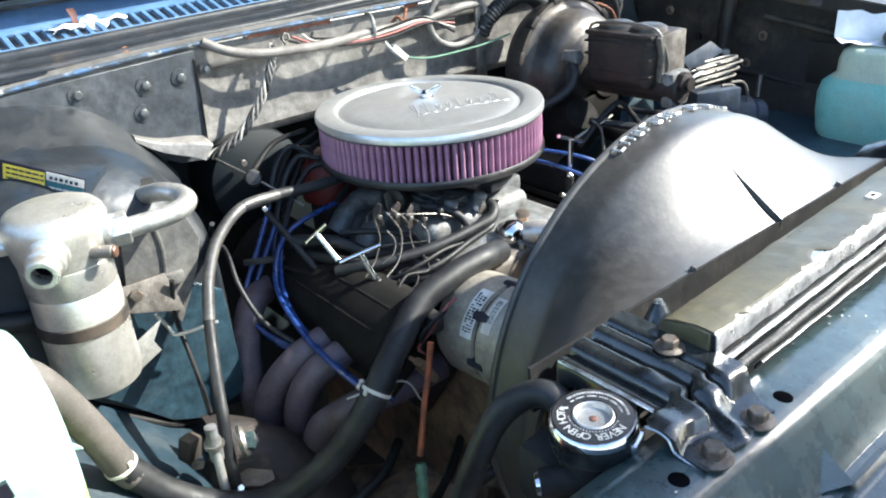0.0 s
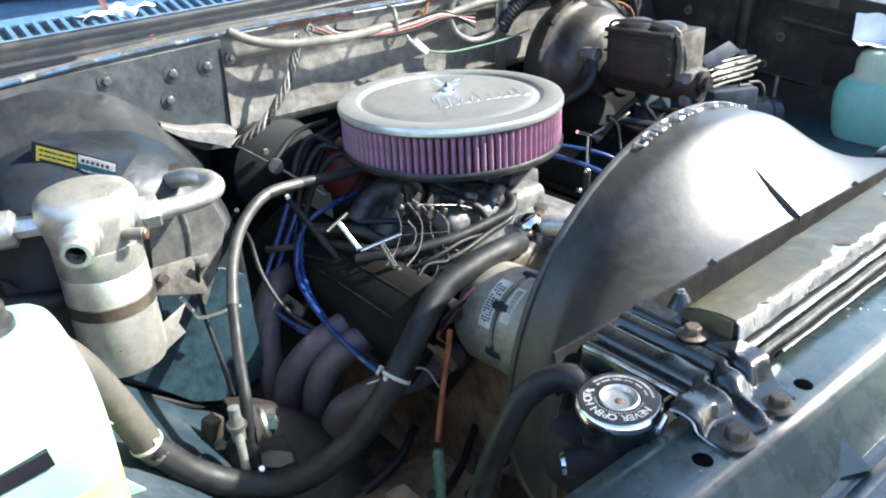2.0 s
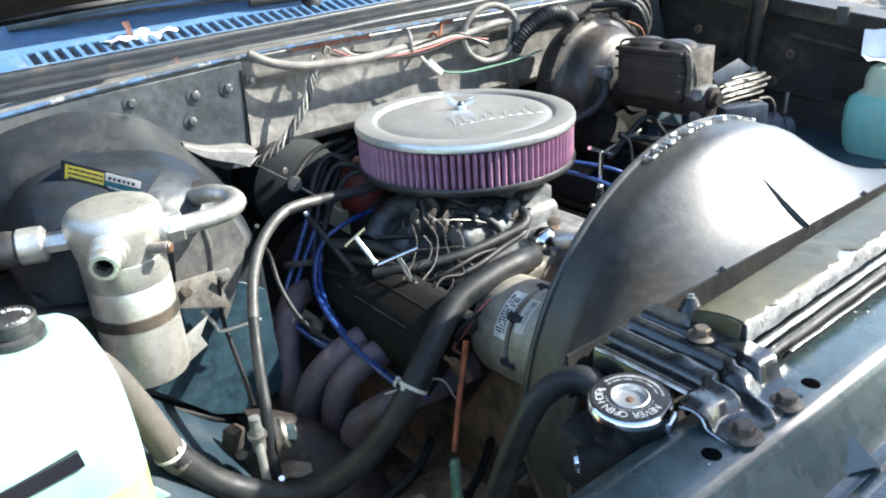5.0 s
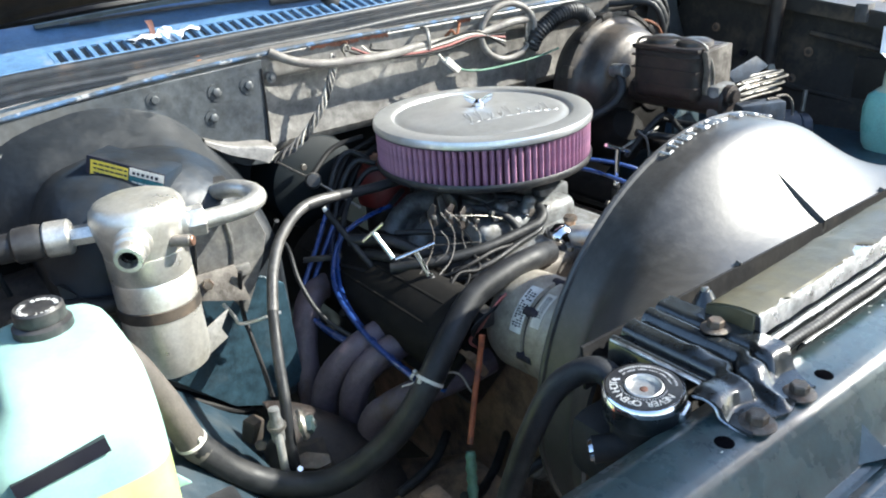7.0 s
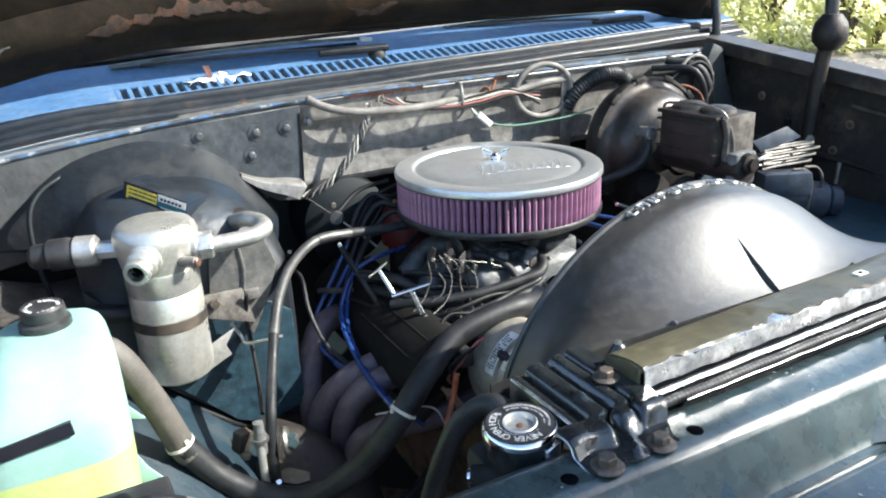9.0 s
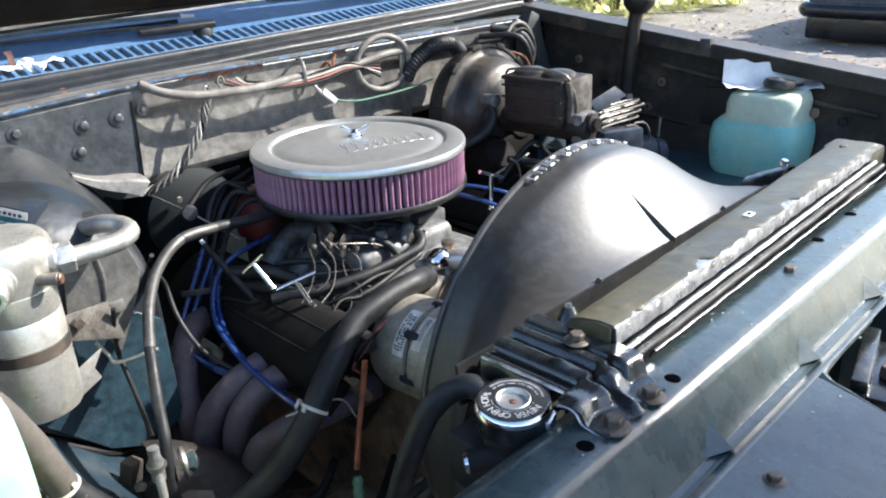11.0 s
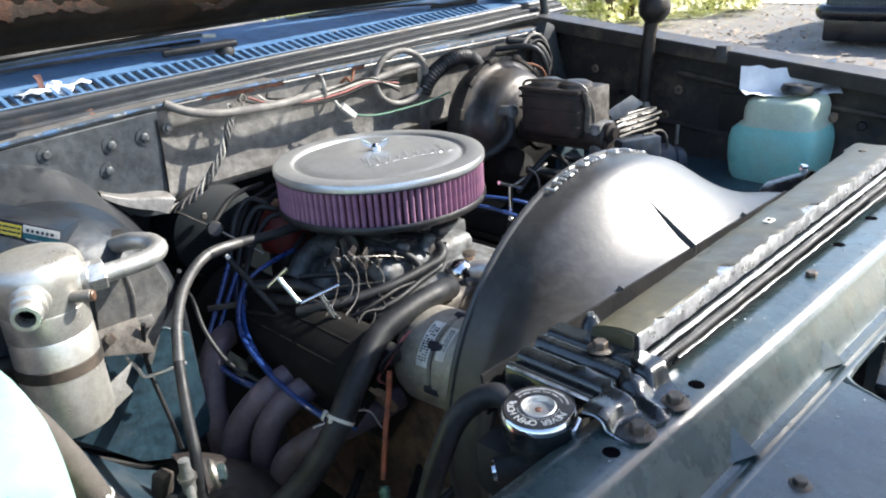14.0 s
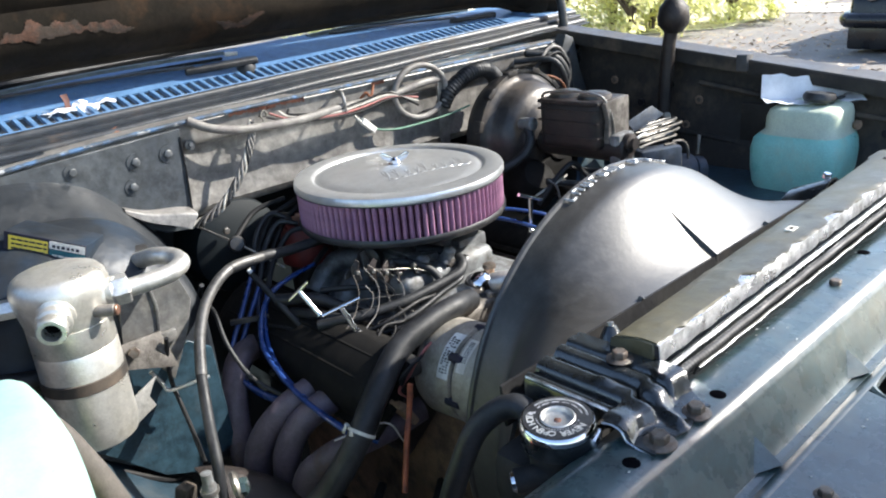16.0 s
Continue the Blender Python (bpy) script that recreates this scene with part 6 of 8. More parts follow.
for i, P in enumerate((
        [(0.575, 1.05, 1.058), (0.545, 1.066, 1.075), (0.510, 1.058, 1.050), (0.476, 1.030, 1.003), (0.430, 0.997, 0.958), (0.389, 0.974, 0.911), (0.375, 0.942, 0.884), (0.391, 0.879, 0.864), (0.43, 0.85, 0.848)],
        [(0.575, 1.03, 1.056), (0.550, 1.052, 1.060), (0.515, 1.045, 1.030), (0.471, 1.008, 0.981), (0.426, 0.986, 0.933), (0.395, 0.967, 0.898), (0.382, 0.922, 0.870), (0.398, 0.859, 0.857), (0.44, 0.83, 0.842)],
        [(0.60, 0.995, 1.01), (0.563, 0.979, 0.997), (0.501, 0.967, 0.994), (0.459, 0.961, 0.979), (0.428, 0.940, 0.948), (0.408, 0.899, 0.922), (0.400, 0.822, 0.895), (0.399, 0.749, 0.882), (0.404, 0.698, 0.871), (0.402, 0.690, 0.860)],
        [(0.580, 1.01, 1.052), (0.552, 1.026, 1.046), (0.512, 1.018, 1.012), (0.473, 0.983, 0.985), (0.437, 0.944, 0.944), (0.414, 0.890, 0.914), (0.407, 0.816, 0.886), (0.412, 0.723, 0.866), (0.44, 0.68, 0.846)],
        [(0.60, 1.08, 1.055), (0.57, 1.10, 1.055), (0.53, 1.080, 1.030), (0.49, 1.03, 0.99), (0.455, 0.99, 0.955), (0.43, 0.95, 0.92)])):
    w = thing("spark_plug_wire", P[-1], "dark navy silicone spark plug wire" if i == 4 else "glossy blue silicone spark plug wire with a black sleeve", "spark plug wire", "blue plug wires")
    cut = 2 if i == 2 else 4
    part("wire", tube(P[cut - 1:], 0.0041, 10, 6), M_NAVYWIRE if i == 4 else M_BLUEWIRE, w)
    part("sleeve", tube(P[:cut], 0.0046, 10, 6), M_RUBBER, w, "black heat sleeve")
for P in ([(0.85, 0.90, 1.02), (0.90, 0.86, 1.02), (0.96, 0.80, 1.0), (1.0, 0.77, 0.96)], [(0.84, 0.92, 1.01), (0.88, 0.84, 1.01), (0.92, 0.76, 0.985), (0.95, 0.72, 0.95)]):
    hose("spark_plug_wire", P, 0.0037, M_BLUEWIRE, "glossy blue silicone spark plug wire", "spark plug wire", 10, 6, group="blue plug wires")
sep = thing("wire_separator", (0.41, 0.965, 0.94), "small black clip holding the blue wires together", "clip")
part("bar", box(-0.03, 0.03, -0.004, 0.004, -0.004, 0.004, 0.0015, Matrix.Translation((0.425, 0.968, 0.952)) @ Matrix.Rotation(radians(-30), 4, "Z")), M_BLACK, sep)

hose("vacuum_hose", [(0.47, 0.84, 0.962), (0.52, 0.80, 0.970), (0.590, 0.775, 0.976), (0.665, 0.768, 0.984), (0.700, 0.768, 0.990), (0.716, 0.785, 1.000), (0.705, 0.820, 1.010), (0.675, 0.845, 1.018)], 0.0085, M_RUBBER, "black rubber vacuum hose over the manifold", group="small hoses")
hose("vacuum_hose", [(0.48, 0.83, 0.962), (0.519, 0.772, 0.957), (0.575, 0.750, 0.963), (0.648, 0.758, 0.973), (0.690, 0.760, 0.980), (0.71, 0.775, 0.985)], 0.0042, M_RUBBER, "thin black vacuum hose beside the valve cover", group="small hoses")
hose("vacuum_hose", [(0.610, 0.83, 1.02), (0.630, 0.805, 1.017), (0.650, 0.785, 1.005), (0.660, 0.772, 0.985)], 0.0062, M_RUBBER, "short black hose at the carburettor", group="small hoses")
hose("vacuum_hose", [(0.455, 0.93, 0.985), (0.50, 0.885, 0.983), (0.53, 0.85, 0.965), (0.56, 0.84, 0.955)], 0.0095, M_RUBBER, "black rubber hose beside the valve cover", group="small hoses")
hose("vacuum_hose", [(0.47, 0.91, 0.965), (0.49, 0.86, 0.965), (0.525, 0.82, 0.955)], 0.008, M_RUBBER, "black rubber hose beside the valve cover", group="small hoses")
hose("sender_wire", [(0.476, 0.713, 0.900), (0.476, 0.713, 0.915), (0.495, 0.734, 0.953), (0.524, 0.748, 0.968), (0.561, 0.747, 0.964), (0.574, 0.786, 0.979)], 0.0024, M_WIRE, "thin black sender wire", "wire", 8, group="thin wires")
hose("sender_wire", [(0.50, 0.745, 0.945), (0.53, 0.738, 0.955), (0.545, 0.755, 0.968), (0.53, 0.77, 0.965), (0.515, 0.755, 0.955)], 0.0016, M_WIRE, "thin black looped wire", "wire", 8, group="thin wires")
hose("control_cable", [(0.345, 0.93, 1.05), (0.350, 0.955, 1.02), (0.369, 0.963, 0.988), (0.368, 0.938, 0.941), (0.376, 0.895, 0.898), (0.40, 0.85, 0.87)], 0.0034, M_RUBBER, "dark grey control cable beside the header", "cable", 8, group="thin wires")
of = thing("overflow_hose", (0.29, 0.40, 0.85), "black rubber overflow hose from the radiator neck", "hose")
part("rubber_run", tube([(0.345, 0.297, 1.082), (0.343, 0.318, 1.097), (0.335, 0.338, 1.090), (0.322, 0.355, 1.068), (0.311, 0.367, 1.03), (0.304, 0.378, 0.99), (0.295, 0.390, 0.93), (0.29, 0.40, 0.85)], 0.0108, 16, 7), M_RUBBER, of)
part("clamp", lathe([(0.0110, -0.004), (0.0120, -0.003), (0.0120, 0.003), (0.0110, 0.004)], (0.3445, 0.306, 1.0895), (-0.01, 0.6, 0.8), 24, closed=True), M_STEEL, of)
hose("orange_cable", [(0.470, 0.634, 0.94), (0.461, 0.631, 0.905), (0.446, 0.622, 0.878), (0.430, 0.612, 0.843), (0.417, 0.603, 0.815)], 0.0040, M_ORANGE, "faded orange fusible cable", "cable", 10)
hose("green_connector", [(0.415, 0.600, 0.806), (0.410, 0.594, 0.79), (0.402, 0.583, 0.755), (0.398, 0.578, 0.735)], 0.0062, M_GREENWIRE, "green wrapped connector below the orange cable", "connector", 10, ribs=(0.012, 0.0014))
for dx, m_, lab in ((0.0, M_WIRE, "thin black alternator charging wire"), (0.004, M_REDWIRE, "thin faded red alternator wire"), (-0.004, M_WIRE, "thin black alternator charging wire")):
    hose("alternator_wire", [(0.520 + dx, 0.648, 0.974), (0.505 + dx, 0.645, 0.966 + dx), (0.489 + dx, 0.648, 0.955), (0.477 + dx * 2, 0.652, 0.941), (0.474 - dx, 0.660, 0.920), (0.482, 0.66, 0.905)], 0.0022, m_, lab, "wire", 8, group="thin wires")
hose("thin_lead", [(0.36, 0.66, 0.90), (0.44, 0.66, 0.885), (0.46, 0.65, 0.85)], 0.0014, M_WHITEWIRE, "thin pale wire behind the hose", "wire", 8, group="thin wires")


# small leads, springs and pipes round the carburettor and the manifold
for k, P in enumerate((
        [(0.535, 0.80, 1.015), (0.540, 0.79, 1.00), (0.530, 0.785, 0.985), (0.515, 0.79, 0.975)],
        [(0.560, 0.80, 1.02), (0.572, 0.785, 1.00), (0.575, 0.780, 0.982), (0.560, 0.775, 0.968)],
        [(0.585, 0.80, 1.015), (0.592, 0.785, 1.0), (0.588, 0.778, 0.980), (0.575, 0.77, 0.965)],
        [(0.55, 0.82, 1.03), (0.58, 0.80, 1.025), (0.62, 0.79, 1.015), (0.65, 0.785, 1.00)],
        [(0.50, 0.83, 0.985), (0.53, 0.81, 0.990), (0.565, 0.80, 0.985), (0.60, 0.79, 0.98)])):
    hose("carburettor_lead", P, 0.0009, (M_CONDUIT, M_WIRE, M_CONDUIT, M_STEEL, M_WIRE)[k], ("thin grey lead hanging from the carburettor", "thin black lead hanging from the carburettor", "thin grey lead hanging from the carburettor", "thin steel rod of the throttle linkage", "thin black lead over the valve cover")[k], "wire", 6, group="carburettor leads")
for k, P in enumerate((
        [(0.47, 0.90, 0.955), (0.485, 0.84, 0.950), (0.51, 0.79, 0.945), (0.54, 0.75, 0.955), (0.58, 0.735, 0.955)],
        [(0.44, 0.94, 0.945), (0.46, 0.88, 0.945), (0.48, 0.82, 0.940), (0.50, 0.76, 0.930), (0.505, 0.72, 0.90)],
        [(0.49, 0.80, 0.945), (0.52, 0.765, 0.962), (0.555, 0.755, 0.972), (0.60, 0.76, 0.975), (0.64, 0.765, 0.97)],
        [(0.52, 0.90, 0.985), (0.55, 0.86, 0.99), (0.58, 0.83, 0.985), (0.60, 0.82, 0.97)])):
    hose("engine_lead", P, (0.0034, 0.0028, 0.0030, 0.0048)[k], (M_WIRE, M_WIRE, M_WIRE, M_RUBBER)[k], ("black lead along the valve cover", "thin black lead along the valve cover", "black lead over the manifold", "black hose behind the valve cover")[k], "wire", 8, group="thin wires")
for x, y, z, m_ in ((0.648, 0.80, 1.012, M_CAST), (0.70, 0.795, 1.010, M_CAST), (0.605, 0.83, 1.012, M_CASTDIRTY)):
    s_ = thing("solenoid", (x, y, z - 0.02), "small cast fitting with a bolt at the carburettor", "fitting", "carburettor fittings")
    part("body", lathe([(0, -0.022), (0.012, -0.02), (0.0135, -0.006), (0.010, 0.0), (0.010, 0.010), (0.006, 0.014), (0, 0.015)], (x, y, z), (0.1, -0.4, 1), 18), m_, s_)
    part("bolt", hexhead((x - 0.012, y - 0.006, z - 0.008), (-0.5, -0.6, 0.5), 0.004, 0.005), M_STEEL, s_)


# hoses, wires and sheet pieces between the booster and the shroud
for k, P in enumerate((
        [(1.00, 0.86, 1.00), (1.04, 0.85, 1.04), (1.08, 0.84, 1.065), (1.11, 0.835, 1.04), (1.13, 0.83, 1.015)],
        [(0.99, 0.86, 1.018), (1.03, 0.86, 1.026), (1.06, 0.86, 1.03), (1.088, 0.86, 1.036)],
        [(1.02, 0.85, 1.045), (1.032, 0.84, 1.03), (1.04, 0.84, 1.0), (1.045, 0.84, 0.975)],
        [(1.05, 0.88, 1.03), (1.09, 0.85, 1.02), (1.13, 0.81, 1.01), (1.18, 0.78, 1.0)],
        [(1.10, 0.86, 1.05), (1.14, 0.84, 1.035), (1.17, 0.80, 1.03), (1.22, 0.77, 1.01)])):
    hose("side_line", P, (0.005, 0.0022, 0.0022, 0.007, 0.005)[k], (M_RUBBER, M_ALU, M_CONDUIT, M_RUBBER, M_WIRE)[k], ("black hose below the master cylinder", "bright thin line below the booster", "thin grey wire below the booster", "black hose beside the shroud", "black wire beside the shroud")[k], "hose", 8, group="lines beside the booster")
solo("blue_bracket", prism([(1.125, 1.045), (1.155, 1.068), (1.20, 1.064), (1.205, 1.02), (1.165, 1.0), (1.13, 1.01)], 0.006, plane_at((0, 0.86, 0), (1, 0, 0), (0, 0, 1)), 0.002), M_APRON, "dull blue sheet bracket below the master cylinder", "bracket")
for k, P in enumerate((
        [(0.520, 0.805, 1.035), (0.519, 0.795, 1.015), (0.512, 0.79, 1.0), (0.50, 0.785, 0.985), (0.48, 0.78, 0.972)],
        [(0.540, 0.805, 1.040), (0.552, 0.795, 1.015), (0.551, 0.79, 0.995), (0.535, 0.78, 0.975), (0.51, 0.775, 0.962)],
        [(0.548, 0.805, 1.042), (0.566, 0.795, 1.02), (0.568, 0.79, 0.985), (0.575, 0.775, 0.955), (0.562, 0.76, 0.940)],
        [(0.585, 0.765, 0.965), (0.60, 0.755, 0.955), (0.58, 0.745, 0.940), (0.55, 0.745, 0.930), (0.53, 0.74, 0.92), (0.525, 0.735, 0.895)])):
    hose("pale_lead", P, 0.0010, M_CONDUIT if k == 1 else M_CASTDIRTY, "thin pale lead drooping from the carburettor", "wire", 6, group="carburettor leads")
for k, (x, y, z) in enumerate(((0.53, 0.815, 1.035), (0.555, 0.81, 1.030), (0.575, 0.805, 1.022), (0.595, 0.80, 1.015), (0.625, 0.80, 1.018))):
    g = thing("linkage_piece", (x, y, z - 0.015), "small bent steel linkage piece on the carburettor", "linkage", "carburettor fittings")
    part("arm", prism([(-0.004, -0.018), (0.005, -0.016), (0.007, 0.0), (0.014, 0.010), (0.010, 0.016), (-0.002, 0.008), (-0.006, -0.002)], 0.003, Matrix.Translation((x, y, z)) @ Euler((1.35, 0.25 * k - 0.4, 0.5 * k - 0.8)).to_matrix().to_4x4(), 0.0008), M_IRON, g)
    part("pivot", cyl((x, y - 0.004, z), (x - 0.003, y - 0.014, z + 0.002), 0.0032, n=10, bev=0.0006), M_STEEL, g)


# ---------------------------------------------------------------- air conditioning
def evaporator_case():
    e = thing("evaporator_case", (0.1, 1.03, 0.76), "black moulded evaporator case with a yellow label", "evaporator case")
    low = [(0.27, 0.775), (0.226, 0.797), (0.142, 0.868), (0.10, 0.915), (0.062, 0.96), (0.05, 1.05)]
    back = [(-0.07, 1.075), (0.05, 1.178), (0.156, 1.208), (0.222, 1.203), (0.27, 1.186), (0.303, 1.166), (0.339, 1.127), (0.372, 1.085), (0.392, 1.045), (0.388, 1.00), (0.362, 0.90), (0.345, 0.78)]
    front = [(0.045, 1.085), (0.085, 1.150), (0.145, 1.170), (0.205, 1.170), (0.248, 1.163), (0.284, 1.147), (0.314, 1.120), (0.337, 1.085), (0.348, 1.045), (0.350, 1.00), (0.350, 0.90), (0.343, 0.78)]
    rings = []
    for y, w, drop, inset in ((1.152, 0.0, 0.0, 0.0), (1.135, 0.12, 0.004, 0.0), (1.10, 0.62, 0.007, 0.0), (1.075, 0.92, 0.010, 0.0), (1.062, 1.0, 0.012, 0.0), (1.050, 1.0, 0.004, 0.0), (1.02, 1.0, 0.003, 0.0), (0.985, 1.0, 0.010, 0.003), (0.955, 1.0, 0.024, 0.008), (0.930, 1.0, 0.044, 0.016), (0.916, 1.0, 0.064, 0.026), (0.910, 1.0, 0.084, 0.040)):
        top = [Vector((a + (c - a) * w, y, b + (d - b) * w)) for (a, b), (c, d) in zip(back, front)]
        top = [Vector((p.x - inset * (p.x > 0.2) * 0.5 + inset * (p.x < 0.1), y, p.z - drop * max(0.0, min(1.0, (p.z - 0.98) / 0.14)))) for p in top]
        chain = smooth_path(top, 4) + smooth_path([Vector((a, y, b + 0.3 * inset)) for a, b in low], 2)
        rings.append(chain)
    bm = bmesh.new()
    vs = [[bm.verts.new(p) for p in r] for r in rings]
    for a, b in zip(vs, vs[1:]):
        for k in range(len(a)):
            q = (k + 1) % len(a)
            bm.faces.new((a[k], a[q], b[q], b[k]))
    bm.faces.new(vs[0])
    bm.faces.new(vs[-1][::-1])
    part("body", bm, M_CASE, e)
    part("bottom_flange", tube([(0.06, 0.95, 0.965), (0.07, 0.918, 0.945), (0.095, 0.914, 0.912), (0.14, 0.912, 0.866), (0.222, 0.912, 0.796), (0.27, 0.93, 0.772)], 0.005, 8, 4), M_TANK, e)
    part("raised_boss", box(-0.034, 0.034, -0.012, 0.012, -0.006, 0.006, 0.004, plane_at((0.258, 0.950, 1.118), (1, 0.1, -0.1), (0, 0.9, 0.6))), M_TANK, e)
    # Added proud sheet: scratched teal, brightened to show the lower case lit.
    part("lower_cover", prism([(0.128, 0.905), (0.155, 0.985), (0.30, 0.988), (0.331, 0.965), (0.336, 0.80), (0.27, 0.783), (0.226, 0.803)], 0.004, plane_at((0, 0.9095, 0), (1, 0, 0), (0, 0, 1)), 0.0012, 1), M_COVER, e, "scratched teal lower case body, coloured brighter as if lit")
    part("end_shield", prism([(0.222, 1.090), (0.262, 1.098), (0.300, 1.096), (0.316, 1.046), (0.304, 1.008), (0.288, 0.976), (0.269, 0.940), (0.257, 0.960), (0.240, 0.985), (0.212, 1.014)], 0.003, plane_at((0, 0.908, 0), (1, 0, 0), (0, 0, 1)), 0.001, 1), M_SHIELD, e, "dusty tan sheet-metal shield")
    part("shield_clip", box(0.262, 0.284, 0.897, 0.906, 1.000, 1.016, 0.003), M_SHIELD, e)
    part("shield_rib", tube([(0.262, 0.905, 1.085), (0.266, 0.904, 1.05), (0.262, 0.904, 1.01), (0.262, 0.904, 0.97)], 0.003, 8, 4), M_SHIELD, e)
    m = plane_at((0.139, 0.994, 1.182), (0.065, -0.066, -0.026), (0.02, 0.04, 1.0)) @ Matrix.Translation((0.002, 0.0, 0.0))
    part("label_boss", box(-0.006, 0.098, -0.060, 0.001, -0.05, 0.0, 0.002, m=m), M_CASE, e)
    part("label_dark", box(-0.006, 0.098, -0.027, 0.001, 0.0, 0.0012, m=m), M_INK, e, "black end of the label")
    part("label_yellow", box(0.000, 0.050, -0.026, -0.003, 0.0012, 0.0022, m=m), M_YELLOW, e, "yellow label")
    part("label_white", box(0.052, 0.097, -0.011, -0.001, 0.0012, 0.0022, m=m), M_LABEL, e, "white label strip")
    part("label_teal", box(0.052, 0.097, -0.026, -0.012, 0.0012, 0.0022, m=m), M_TEAL, e, "teal label")
    part("label_print", bars([0.045, 0.045, 0.045, 0.04], m @ Matrix.Translation((0.004, -0.006, 0.0022)), 0.0022, 0.006, 0.0004, 3, (0.004, 0.010)), M_INK, e)
    part("label_print", bars([0.038], m @ Matrix.Translation((0.056, -0.005, 0.0022)), 0.004, 0.006, 0.0004, 4, (0.003, 0.006)), M_INK, e)
    part("label_print", bars([0.038, 0.038], m @ Matrix.Translation((0.056, -0.018, 0.0022)), 0.0022, 0.006, 0.0004, 5, (0.004, 0.008)), M_LABEL, e)


evaporator_case()
blow = thing("blower_motor", (0.52, 1.17, 1.0), "round blower housing on the firewall, coloured blue-black for shade", "blower housing")
# Housing takes the near-black colour in place of shade.
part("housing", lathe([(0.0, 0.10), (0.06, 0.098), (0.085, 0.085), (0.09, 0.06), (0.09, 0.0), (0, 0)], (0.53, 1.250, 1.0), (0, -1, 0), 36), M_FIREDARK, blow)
part("cover_screw", hexhead((0.495, 1.14, 1.045), (0, -1, 0), 0.006, 0.005), M_STEEL, blow)
solo("round_connector", lathe([(0, 0.010), (0.011, 0.009), (0.0135, 0.0), (0.0135, -0.006), (0.010, -0.010), (0, -0.010)], (0.470, 1.055, 1.047), (-0.4, -0.9, 0.3), 24), M_BLACK, "round black connector on a thin cable", "connector")
hose("thin_cable", [(0.448, 1.135, 1.066), (0.46, 1.09, 1.056), (0.470, 1.058, 1.048), (0.50, 1.03, 1.02), (0.52, 1.0, 1.0)], 0.0020, M_STEEL, "thin steel cable to the round connector", "cable", 8, group="thin wires")
for P in ([(0.475, 1.07, 1.05), (0.53, 1.09, 1.08), (0.585, 1.08, 1.09)], [(0.49, 1.05, 1.0), (0.545, 1.075, 1.06), (0.60, 1.07, 1.085)], [(0.50, 1.04, 0.98), (0.56, 1.06, 1.05), (0.61, 1.06, 1.08)]):
    hose("engine_wire", P, 0.0045, M_WIRE, "black wire behind the distributor", "wire", 8, group="thin wires")


